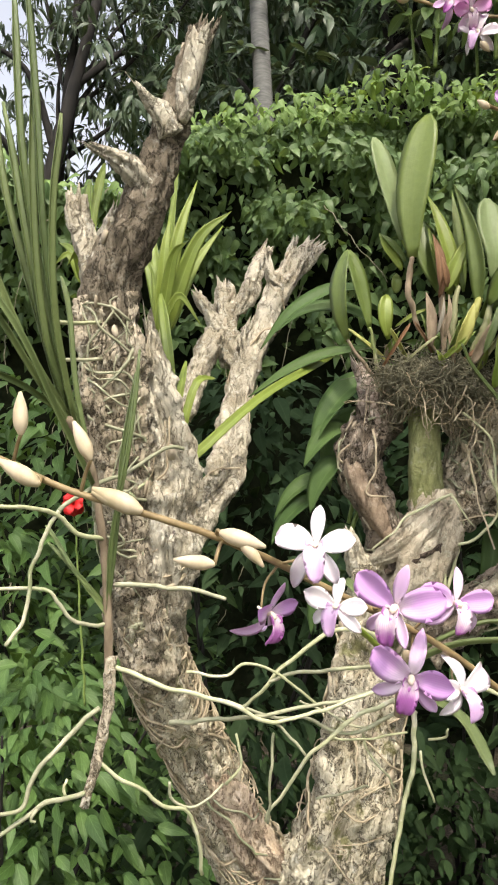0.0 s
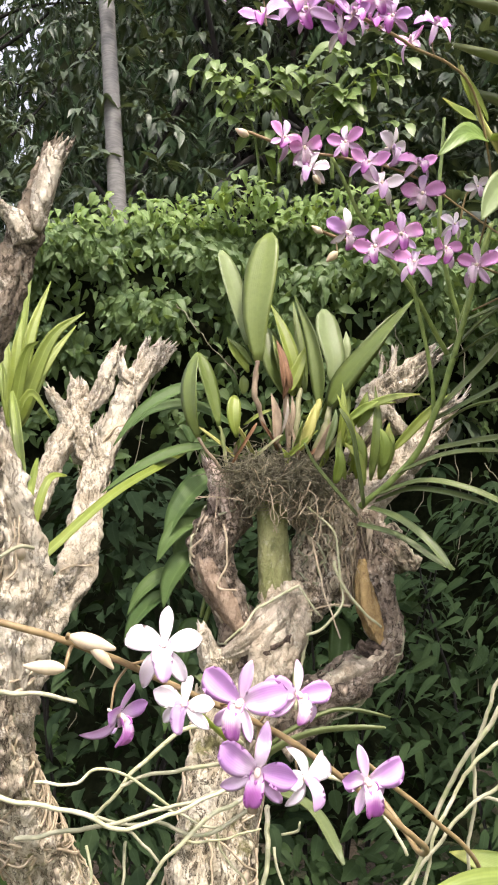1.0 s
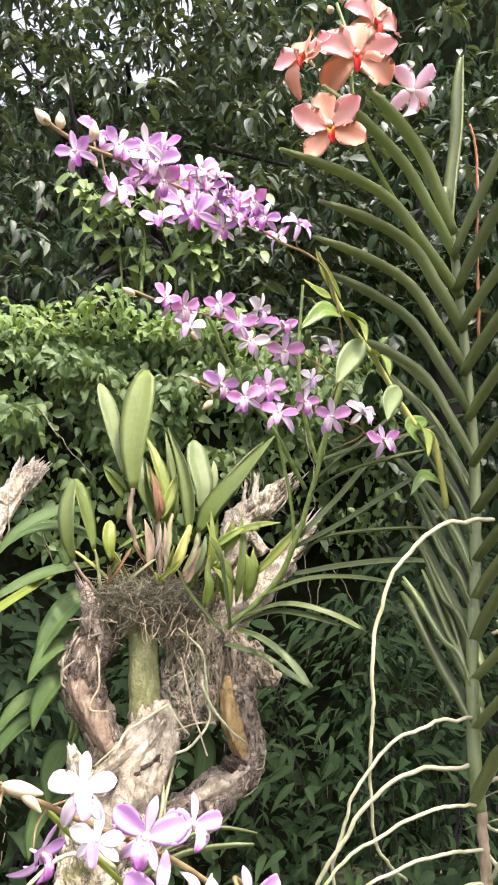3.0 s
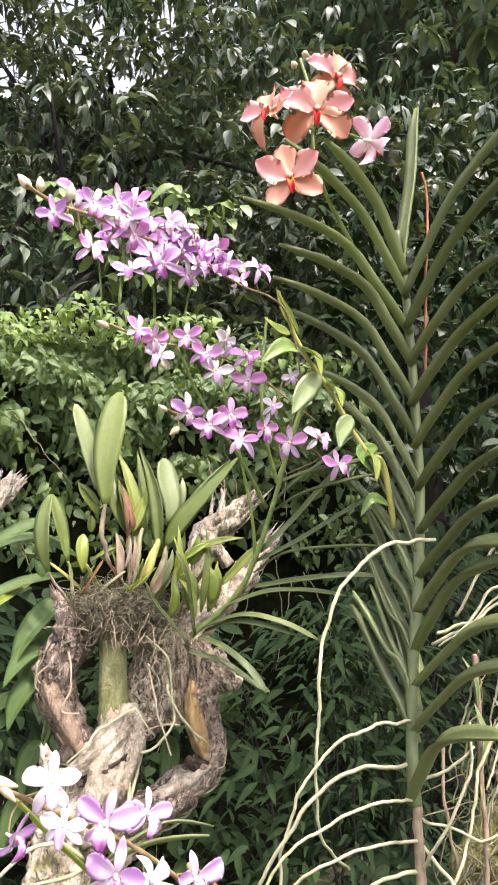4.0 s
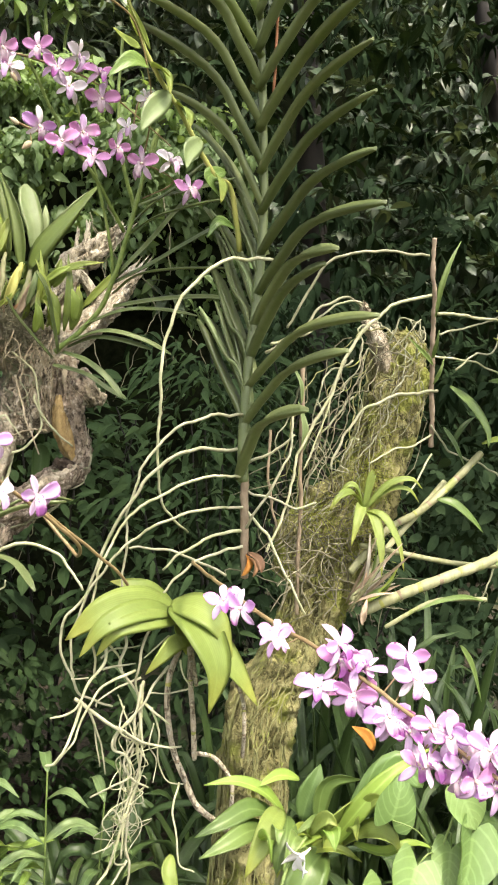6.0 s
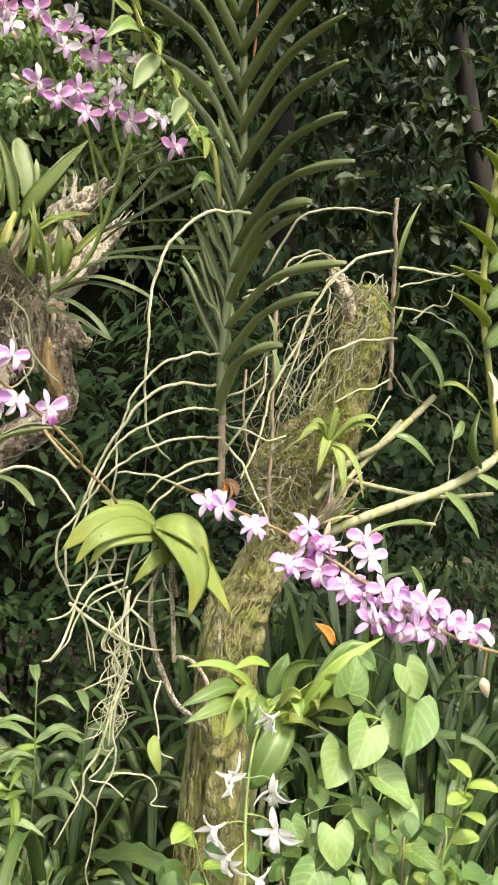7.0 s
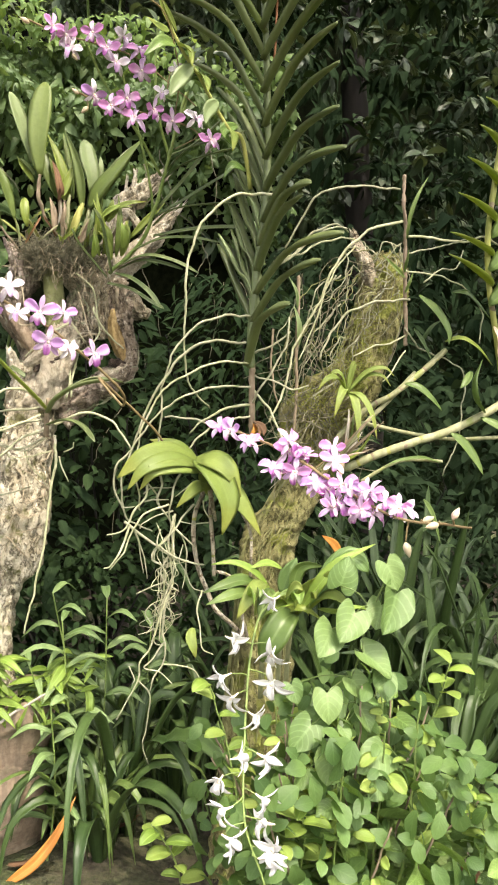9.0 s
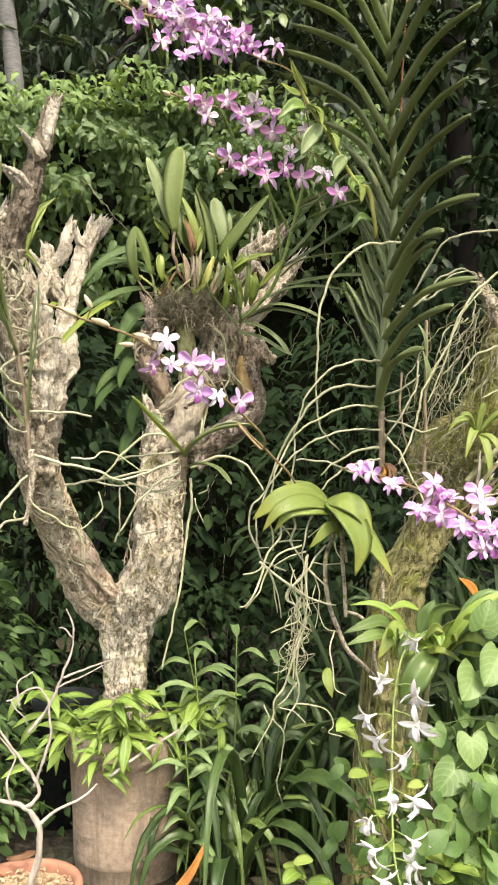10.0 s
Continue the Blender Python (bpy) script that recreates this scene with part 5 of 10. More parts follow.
def column_mesh():
    b = Build()
    tube(b, [(0, 0, -0.2, 0.02), (0, 0, -0.04, 0.036), (0, 0.02, 0.06, 0.045), (0, -0.01, 0.14, 0.036)], sides=10, step=0.03)
    return b.mesh("flower", M["column"])


def flower_kind(petal, sepal, lip, pw, sw, lipw, pl=0.52, sl=0.5, ll=0.36, shape="petal", ruffle=0.012, sshape="petal"):
    return {"petals": [leaf_mesh("petal", petal, shape, pw * wd, 0.45, bb, 9, ruffle, 0.008, k * 1.9) for k, (bb, wd) in enumerate(((0.22, 1.0), (-0.22, 0.94), (0.42, 1.05), (0.02, 0.9), (-0.40, 1.0)))],
            "sepals": [leaf_mesh("sepal", sepal, sshape, sw * wd, 0.4, bb, 9, ruffle * 0.8, 0.008, k * 2.3) for k, (bb, wd) in enumerate(((0.3, 1.0), (-0.12, 0.9), (0.5, 1.06), (0.12, 0.85), (0.7, 1.0)))],
            "lip": lip_mesh("lip", lip, lipw), "pl": pl, "sl": sl, "ll": ll}


COLUMN = column_mesh()
LILAC = flower_kind(M["petal"], M["sepal"], M["lip"], 0.74, 0.40, 0.70, ll=0.37, shape="broad")
PALE = flower_kind(M["petal"], M["whitepetal"], M["lip"], 0.70, 0.42, 0.70, ll=0.37, shape="broad")
ROSE = flower_kind(M["rosepetal"], M["sepal"], M["lip"], 0.74, 0.42, 0.70, ll=0.36, shape="broad")
WHITE = flower_kind(M["whitepetal"], M["whitepetal"], M["sepal"], 0.70, 0.44, 0.64, ll=0.42, shape="broad")
STAR = flower_kind(M["snow"], M["snow"], M["snow"], 0.44, 0.36, 0.6, shape="lance")
CORAL = flower_kind(M["coralpink"], M["coral"], M["redlip"], 0.80, 0.76, 0.46, sl=0.55, ll=0.24, shape="broad", ruffle=0.075, sshape="broad")
PINK = flower_kind(M["roseveil"], M["roseveil"], M["redlip"], 0.70, 0.66, 0.42, ll=0.24, shape="broad", ruffle=0.05, sshape="broad")
VIEW = V((0.15, -0.9, 1.35))
frng = random.Random(4)


def orchid_flower(plant, at, size, kind=LILAC, stalk=None, from_pt=None, turn=0.5, droop=0.2, closed=0.0, away=None):
    """One flower with two petals, three sepals and a lip; its little stalk joins the given stalk mesh."""
    face = unit(VIEW - V(at)) + V((frng.uniform(-turn, turn), frng.uniform(-turn, turn), frng.uniform(-turn, turn) - droop))
    if away is not None:
        face = V(away)
    up = V((frng.uniform(-0.35, 0.35), 0, 1))
    # flower frame: z out of the face, y up
    z = Vector(unit(face))
    y = Vector(up)
    y = (y - z * y.dot(z)).normalized()
    x = y.cross(z)
    m = Matrix.Translation(at) @ Matrix((x, y, z)).transposed().to_4x4() @ Matrix.Scale(size, 4)
    f = put("flower", COLUMN, plant, m)
    def petal_at(name, me, ang, length, tilt):
        a = radians(ang)
        d = Vector((math.sin(a), math.cos(a), tilt))
        o = new(name, me)
        o.parent = f
        o.matrix_basis = frame_of(d.normalized() * 0.03, d, (0, 0, 1), length * frng.uniform(0.92, 1.08))
    op = closed
    for s in (-1, 1):
        petal_at("petal", frng.choice(kind["petals"]), s * frng.uniform(60, 84), kind["pl"] * frng.uniform(0.92, 1.06), frng.uniform(0.0, 0.35) + op)
    petal_at("sepal", frng.choice(kind["sepals"]), frng.uniform(-9, 9), kind["sl"], frng.uniform(-0.1, 0.3) + op)
    for s in (-1, 1):
        petal_at("sepal", frng.choice(kind["sepals"]), s * frng.uniform(124, 150), kind["sl"] * frng.uniform(0.86, 1.0), frng.uniform(-0.15, 0.2) + op)
    petal_at("lip", kind["lip"], 180 + frng.uniform(-6, 6), kind["ll"], 0.7)
    if stalk is not None and from_pt is not None:
        back = V(at) - unit(face) * size * 0.14
        mid = (back + V(from_pt)) / 2 - unit(face) * size * 0.1
        tube(stalk, [from_pt, mid, back], size * 0.022, size * 0.016, 6, 0.006)
    return f


def bud(plant, at, length, along, r=0.24):
    b = Build()
    a = unit(V(along))
    p = V(at)
    tube(b, [(*p, length * 0.06), (*(p + a * length * 0.25), length * r), (*(p + a * length * 0.6), length * r * 0.95), (*(p + a * length), length * 0.04)], sides=10, step=length * 0.08)
    part("bud", b, M["bud"], plant)


def nearest(line, p):
    d = np.linalg.norm(line - V(p), axis=1)
    return line[max(0, int(d.argmin()))]


def add_leaf(plant, material, ctrl, width, shape="strap", up=(0, -0.3, 1), fold=0.25, thick=0.0015, n=12, twist=0.0, label=""):
    b = Build()
    blade(b, ctrl, width, shape, up, fold, thick, n, twist)
    return part("leaf", b, material, plant, label)


def add_tube(plant, name, material, ctrl, r0, r1=None, sides=8, wob=0.003, step=0.01, rough=0.0, seed=0.0, label="", freq=18.0):
    b = Build()
    tube(b, ctrl, r0, r1, sides, step, rough, freq, wob, True, seed)
    return part(name, b, material, plant, label)


# ---------- clump of leathery-leaved orchids on the upright limb ----------


def build_cattleya():
    c = thing("leathery_orchid_clump", (0.351, 1.500, 1.721), "clump of orchids with thick upright oval leaves and brown roots", "orchid")
    cat, pale, bro = M["cattleya"], M["paleleaf"], M["bromel"]
    add_leaf(c, cat, [(0.297, 1.450, 1.948), (0.291, 1.440, 2.034), (0.300, 1.440, 2.127), (0.314, 1.450, 2.213)], 0.068, "tongue", (-0.55, -1, 0.1), 0.20, 0.0026, 14)
    add_leaf(c, pale, [(0.277, 1.480, 1.991), (0.261, 1.480, 2.054), (0.241, 1.480, 2.124), (0.221, 1.490, 2.190)], 0.048, "tongue", (0.5, -1, 0.5), 0.20, 0.0026, 14, label="paler yellow-green leaf")
    add_leaf(c, cat, [(0.190, 1.490, 1.805), (0.176, 1.480, 1.851), (0.171, 1.480, 1.912), (0.180, 1.500, 1.976)], 0.050, "tongue", (-0.9, -0.7, -0.45), 0.20, 0.0026, 12)
    add_leaf(c, cat, [(0.228, 1.500, 1.831), (0.216, 1.500, 1.881), (0.201, 1.500, 1.931), (0.185, 1.510, 1.980)], 0.036, "tongue", (0.6, -0.8, -0.45), 0.20, 0.0026, 12)
    add_leaf(c, bro, [(0.262, 1.480, 1.806), (0.255, 1.470, 1.831), (0.253, 1.470, 1.858), (0.256, 1.480, 1.888)], 0.028, "tongue", (0, -1, 0.2), 0.3, 0.002, 10)
    add_leaf(c, cat, [(0.417, 1.470, 1.871), (0.414, 1.460, 1.935), (0.399, 1.470, 2.017), (0.371, 1.500, 2.106)], 0.034, "lance", (-0.7, -0.8, 0.2), 0.5, 0.003, 14)
    add_leaf(c, pale, [(0.446, 1.500, 1.926), (0.449, 1.500, 1.978), (0.439, 1.510, 2.035), (0.434, 1.520, 2.089)], 0.056, "tongue", (0.3, -1, 0.4), 0.20, 0.0026, 12, label="paler yellow-green leaf")
    add_leaf(c, cat, [(0.434, 1.470, 1.872), (0.463, 1.450, 1.923), (0.519, 1.430, 1.992), (0.592, 1.430, 2.082)], 0.060, "lance", (-0.75, -0.7, 0.5), 0.20, 0.0026, 16)
    add_leaf(c, cat, [(0.426, 1.500, 1.857), (0.480, 1.490, 1.948), (0.543, 1.490, 2.033), (0.589, 1.500, 2.093)], 0.046, "lance", (0.5, -1, -0.3), 0.20, 0.0026, 14)
    add_leaf(c, bro, [(0.382, 1.500, 1.912), (0.364, 1.500, 1.980), (0.346, 1.510, 2.041), (0.327, 1.530, 2.097)], 0.03, "lance", (0.2, -1, 0.4), 0.4, 0.002, 12)
    add_leaf(c, cat, [(0.357, 1.520, 1.905), (0.339, 1.520, 1.950), (0.326, 1.530, 2.000), (0.318, 1.550, 2.055)], 0.05, "tongue", (0.1, -1, 0.2), 0.25, 0.002, 10)
    add_leaf(c, bro, [(0.282, 1.500, 1.941), (0.268, 1.500, 1.963), (0.250, 1.500, 1.986), (0.239, 1.510, 2.014)], 0.022, "lance", (0.3, -1, 0.4), 0.3, 0.002, 8)
    add_leaf(c, bro, [(0.462, 1.460, 1.794), (0.458, 1.450, 1.834), (0.466, 1.450, 1.868), (0.473, 1.460, 1.904)], 0.017, "lance", (0.1, -1, 0.2), 0.3, 0.002, 10)
    add_leaf(c, bro, [(0.449, 1.450, 1.780), (0.474, 1.440, 1.833), (0.509, 1.430, 1.864), (0.554, 1.430, 1.875)], 0.018, "lance", (0, -0.4, 1), 0.3, 0.002, 10)
    add_leaf(c, M["limeleaf"], [(0.520, 1.430, 1.742), (0.522, 1.420, 1.766), (0.531, 1.420, 1.788), (0.541, 1.430, 1.835)], 0.018, "lance", (0.2, -1, 0.2), 0.35, 0.002, 10, label="bright yellow-green young leaf")
    add_leaf(c, M["limeleaf"], [(0.457, 1.430, 1.724), (0.446, 1.420, 1.758), (0.443, 1.420, 1.784), (0.448, 1.430, 1.829)], 0.016, "lance", (-0.2, -1, 0.2), 0.35, 0.002, 10, label="bright yellow-green young leaf")
    # broad young leaves on the sunny side of the clump
    for p0, p1, w, mt in (((0.477, 1.430, 1.726), (0.436, 1.400, 1.875), 0.020, "bromel"), ((0.484, 1.420, 1.722), (0.463, 1.400, 1.815), 0.022, "limeleaf"), ((0.517, 1.420, 1.725), (0.527, 1.390, 1.821), 0.027, "limeleaf"), ((0.503, 1.430, 1.724), (0.512, 1.420, 1.901), 0.020, "cattleya"),
                          ((0.444, 1.440, 1.768), (0.452, 1.430, 1.906), 0.016, "bromel"), ((0.465, 1.430, 1.844), (0.587, 1.390, 1.880), 0.017, "limeleaf"), ((0.544, 1.430, 1.780), (0.647, 1.410, 1.888), 0.019, "bromel"), ((0.489, 1.420, 1.712), (0.449, 1.400, 1.787), 0.020, "limeleaf"),
                          ((0.473, 1.440, 1.824), (0.497, 1.420, 1.889), 0.016, "bromel"), ((0.420, 1.430, 1.776), (0.438, 1.420, 1.852), 0.014, "paleleaf")):
        add_leaf(c, M[mt], [p0, V(p0) * 0.5 + V(p1) * 0.5 + (0.004, -0.014, 0.008), p1], w, "lance", (0.2, -1, 0.4), 0.35, 0.0016, 11)
    # bright young leaves and dry sheaths at the foot
    for p0, p1, w, mt in (((0.518, 1.400, 1.743), (0.511, 1.380, 1.810), 0.026, "bushnew"), ((0.434, 1.410, 1.713), (0.436, 1.390, 1.775), 0.022, "bushnew"), ((0.452, 1.410, 1.780), (0.460, 1.400, 1.799), 0.012, "bushnew"), ((0.458, 1.420, 1.831), (0.512, 1.400, 1.866), 0.016, "bushnew"), ((0.480, 1.430, 1.823), (0.512, 1.420, 1.867), 0.016, "limeleaf"),
                          ((0.357, 1.460, 1.808), (0.361, 1.450, 1.883), 0.010, "browncane"), ((0.345, 1.470, 1.815), (0.354, 1.460, 1.880), 0.007, "palewood"), ((0.352, 1.480, 1.897), (0.336, 1.500, 2.010), 0.020, "litter"), ((0.348, 1.480, 1.885), (0.356, 1.470, 1.946), 0.012, "litter"), ((0.403, 1.450, 1.759), (0.441, 1.440, 1.844), 0.020, "browncane"), ((0.335, 1.470, 1.793), (0.326, 1.490, 1.898), 0.020, "browncane"), ((0.377, 1.450, 1.779), (0.403, 1.440, 1.866), 0.022, "bulb")):
        add_leaf(c, M[mt], [p0, V(p0) * 0.5 + V(p1) * 0.5 + (0.003, -0.010, 0.004), p1], w, "lance", (0.2, -1, 0.3), 0.5, 0.0016, 11)
    # leaves behind the tall pair
    for p0, p1, w, mt in (((0.370, 1.500, 1.897), (0.330, 1.520, 2.028), 0.034, "bromel"), ((0.360, 1.490, 1.900), (0.401, 1.500, 2.008), 0.026, "bromel"), ((0.382, 1.500, 1.898), (0.342, 1.530, 2.071), 0.024, "cattleya"), ((0.288, 1.500, 1.958), (0.240, 1.500, 2.009), 0.014, "cattleya"),
                          ((0.297, 1.510, 1.974), (0.264, 1.510, 2.039), 0.016, "bromel"), ((0.275, 1.520, 1.903), (0.274, 1.520, 1.941), 0.020, "cattleya"), ((0.395, 1.510, 1.907), (0.372, 1.530, 2.105), 0.022, "cattleya"), ((0.480, 1.530, 1.979), (0.483, 1.540, 2.052), 0.018, "paleleaf"),
                          ((0.275, 1.500, 1.835), (0.340, 1.490, 1.870), 0.008, "bromel"), ((0.179, 1.520, 1.801), (0.161, 1.530, 1.837), 0.022, "handleaf")):
        add_leaf(c, M[mt], [p0, V(p0) * 0.5 + V(p1) * 0.5 + (0.0, -0.006, 0.004), p1], w, "lance", (0.1, -1, 0.3), 0.3, 0.0016, 11)
    # swollen stems under the leaves
    for ctrl, mat in (([(*(0.295, 1.450, 1.948), 0.010), (*(0.291, 1.450, 1.892), 0.012), (*(0.307, 1.460, 1.836), 0.009), (*(0.344, 1.480, 1.788), 0.006)], "browncane"),
                      ([(*(0.418, 1.470, 1.882), 0.012), (*(0.400, 1.460, 1.840), 0.019), (*(0.387, 1.470, 1.798), 0.012)], "bulb"),
                      ([(*(0.439, 1.480, 1.880), 0.010), (*(0.426, 1.470, 1.827), 0.016), (*(0.407, 1.480, 1.785), 0.010)], "cane"),
                      ([(*(0.190, 1.490, 1.805), 0.006), (*(0.216, 1.490, 1.770), 0.008), (*(0.244, 1.500, 1.741), 0.006)], "browncane"),
                      ([(*(0.228, 1.500, 1.831), 0.006), (*(0.238, 1.500, 1.793), 0.009), (*(0.249, 1.500, 1.750), 0.006)], "cane"),
                      ([(*(0.354, 1.500, 1.910), 0.010), (*(0.358, 1.500, 1.854), 0.014), (*(0.361, 1.500, 1.787), 0.010)], "browncane"),
                      ([(*(0.384, 1.500, 1.912), 0.009), (*(0.375, 1.490, 1.852), 0.013), (*(0.370, 1.490, 1.785), 0.010)], "cane")):
        b = Build()
        tube(b, [(*q[:3], q[3] * 0.45) for q in ctrl], sides=12, step=0.005, rough=0.35, freq=70, wob=0.004)
        part("swollen_stem", b, M[mat], c)
    b = Build()
    blade(b, [(0.361, 1.470, 1.902), (0.356, 1.460, 1.926), (0.348, 1.460, 1.954)], 0.012, "lance", (0, -1, 0), 0.5, 0.001, 7)
    part("dry_leaf", b, M["litter"], c, "dead orange-brown leaf sheath")
    # old sheaths and short leaves crowded at the base
    rng = np.random.default_rng(47)
    for i in range(24):
        x = rng.uniform(-0.13, 0.13)
        base = V((0.365, 1.490, 1.774)) + (x, rng.uniform(-0.03, 0.03), rng.uniform(-0.025, 0.012))
        h = rng.uniform(0.02, 0.075)
        tip = base + (x * rng.uniform(-0.1, 0.5) + rng.normal(0, 0.03), rng.uniform(-0.045, 0.0), h)
        mt = ("cane", "bromel", "litter", "browncane", "limeleaf", "bulb", "cattleya", "cane")[i % 8]
        leafy = mt in ("bromel", "limeleaf", "cattleya")
        add_leaf(c, M[mt], [base, base * 0.5 + tip * 0.5 + (0, -0.008, 0), tip], rng.uniform(0.010, 0.018) if leafy else rng.uniform(0.005, 0.011), "lance" if leafy else "strap", (rng.normal(0, 0.5), -1, 0.2), 0.7, 0.0018, 9, twist=rng.normal(0, 0.5))
    # pale strands hanging over the limbs below
    rng = np.random.default_rng(43)
    b = Build()
    lo, hi = V((0.362, 1.470, 1.700)), V((0.492, 1.500, 1.696))
    for k in range(14):
        p = lo + (hi - lo) * rng.random() + rng.normal(0, 0.012, 3)
        ln = rng.uniform(0.05, 0.15)
        pts = [p]
        dr = V((rng.normal(0.05, 0.35), rng.normal(0, 0.1), -1))
        for i in range(int(ln / 0.02) + 2):
            dr = unit(dr + rng.normal(0, 0.45, 3) * (1, 0.3, 0.6) + (0, 0, -0.25))
            pts.append(pts[-1] + dr * 0.02)
        tube(b, pts, rng.uniform(0.0007, 0.0017), 0.0006, 5, 0.012, wob=0.006, seed=k)
    tagged(part("root_strand_curtain", b, M["strand"], c, "pale dry root strands hanging over the limbs"), kind="stuff")
    # root ball
    rng = np.random.default_rng(41)
    centre = V((0.341, 1.495, 1.739))
    for name, count, spread, rr, mat in (("root_ball", 950, (0.098, 0.05, 0.042), (0.0006, 0.0014), "dryroot"), ("hanging_root_tuft", 34, (0.090, 0.045, 0.03), (0.0007, 0.0016), "dryroot"), ("pale_root_tuft", 60, (0.100, 0.055, 0.045), (0.0008, 0.0017), "strand")):
        b = Build()
        for k in range(count):
            o = rng.normal(0, 1, 3)
            o = o / np.linalg.norm(o) * rng.uniform(0.5, 1.05)
            p = centre + o * spread + ((0.01, -0.015, -0.02) if name != "root_ball" else (0, 0, 0))
            d = rng.normal(0, 1, 3) * (1, 0.6, 0.7) + (0, 0, -0.4 if name == "root_ball" else -1.3)
            ln = rng.uniform(0.02, 0.06) if name == "root_ball" else rng.uniform(0.03, 0.07)
            d = unit(d) * ln
            tube(b, [p, p + d * 0.35 + rng.normal(0, 0.014, 3), p + d * 0.7 + rng.normal(0, 0.014, 3), p + d + rng.normal(0, 0.014, 3)], rng.uniform(*rr), 0.0005, 4, 0.008, wob=0.010, seed=k * 0.7)
        tagged(part(name, b, M[mat], c, "tangle of fine dry brown roots"), kind="stuff")
    # thick roots that hang and loop over the gaps
    for k, (ctrl, r) in enumerate((([(0.375, 1.490, 1.482), (0.371, 1.480, 1.424), (0.372, 1.470, 1.373), (0.363, 1.470, 1.315)], 0.0046), ([(0.405, 1.500, 1.489), (0.396, 1.490, 1.433), (0.382, 1.480, 1.377), (0.376, 1.480, 1.322)], 0.0040),
                                   ([(0.381, 1.470, 1.534), (0.342, 1.450, 1.513), (0.302, 1.440, 1.494), (0.281, 1.440, 1.462), (0.250, 1.460, 1.432)], 0.0028), ([(0.378, 1.470, 1.534), (0.395, 1.460, 1.508), (0.420, 1.470, 1.483)], 0.0022),
                                   ([(0.364, 1.470, 1.445), (0.406, 1.460, 1.454), (0.439, 1.460, 1.479), (0.457, 1.460, 1.508), (0.452, 1.460, 1.565), (0.440, 1.450, 1.631), (0.392, 1.450, 1.674)], 0.0028), ([(0.441, 1.450, 1.579), (0.457, 1.450, 1.534), (0.491, 1.460, 1.495), (0.530, 1.480, 1.467)], 0.0030),
                                   ([(0.398, 1.450, 1.620), (0.420, 1.440, 1.529), (0.449, 1.440, 1.444)], 0.0020), ([(0.242, 1.500, 1.644), (0.251, 1.480, 1.581), (0.234, 1.480, 1.532), (0.267, 1.470, 1.523)], 0.0022), ([(0.472, 1.470, 1.500), (0.432, 1.460, 1.502), (0.392, 1.470, 1.489)], 0.0022),
                                   ([(0.192, 1.530, 1.584), (0.188, 1.520, 1.599), (0.215, 1.510, 1.624)], 0.0022))):
        add_tube(c, "aerial_root", M["greenroot"] if k < 6 else M["strand"], ctrl, r, r * 0.7, 8, 0.004, 0.008, seed=k * 2.3)
    b = Build()
    tube(b, [(*(centre + (-0.06, 0.03, 0.01)), 0.02), (*(centre + (0, 0.035, 0.0)), 0.036), (*(centre + (0.06, 0.035, 0.01)), 0.025)], sides=18, step=0.008, rough=0.5, freq=40, fine=0.3)
    part("root_mat", b, M["soil"], c, "dark matted root mass")


build_cattleya()


# ---------- broad hanging leaves behind the clump ----------
def build_hanging():
    c = thing("broad_leaved_orchid", (0.234, 1.620, 1.737), "orchid with dark broad pleated leaves hanging beside the stump", "orchid")
    h = M["handleaf"]
    for ctrl, w in (([(0.250, 1.620, 1.765), (0.204, 1.600, 1.737), (0.159, 1.580, 1.678), (0.131, 1.580, 1.608)], 0.062), ([(0.223, 1.600, 1.651), (0.174, 1.580, 1.649), (0.143, 1.570, 1.618), (0.120, 1.570, 1.576)], 0.046), ([(0.197, 1.600, 1.599), (0.171, 1.580, 1.576), (0.148, 1.580, 1.535), (0.137, 1.580, 1.490)], 0.054),
                    ([(0.149, 1.640, 1.521), (0.117, 1.630, 1.505), (0.086, 1.630, 1.470), (0.063, 1.630, 1.425)], 0.048), ([(0.209, 1.640, 1.473), (0.194, 1.630, 1.448), (0.179, 1.630, 1.403), (0.179, 1.630, 1.348)], 0.052), ([(0.232, 1.640, 1.945), (0.154, 1.620, 1.933), (0.077, 1.600, 1.878), (0.022, 1.600, 1.806)], 0.040),
                    ([(0.244, 1.660, 1.832), (0.150, 1.640, 1.806), (0.074, 1.620, 1.765), (0.002, 1.620, 1.713)], 0.036), ([(0.237, 1.640, 1.703), (0.192, 1.620, 1.666), (0.171, 1.620, 1.600), (0.172, 1.620, 1.536)], 0.055), ([(0.183, 1.660, 1.564), (0.133, 1.650, 1.553), (0.093, 1.640, 1.521), (0.065, 1.640, 1.475)], 0.040),
                    ([(0.262, 1.670, 1.878), (0.180, 1.660, 1.910), (0.098, 1.650, 1.897), (0.044, 1.650, 1.852)], 0.034), ([(0.210, 1.660, 1.380), (0.179, 1.660, 1.351), (0.156, 1.660, 1.307), (0.149, 1.660, 1.255)], 0.050), ([(0.477, 1.620, 1.480), (0.483, 1.610, 1.448), (0.474, 1.600, 1.396), (0.456, 1.600, 1.346)], 0.044)):
        add_leaf(c, h, ctrl, w, "lance", (-0.3, -0.8, 0.7), 0.45, 0.0012, 16)
    for k in range(5):
        b = Build()
        p = V((0.240, 1.620, 1.726)) + (0, 0, -0.05 * k)
        tube(b, [p, p + (-0.02, 0, -0.05), p + (-0.03, 0, -0.1)], 0.006, 0.004, 7)
        part("stem", b, M["stalk"], c)


build_hanging()


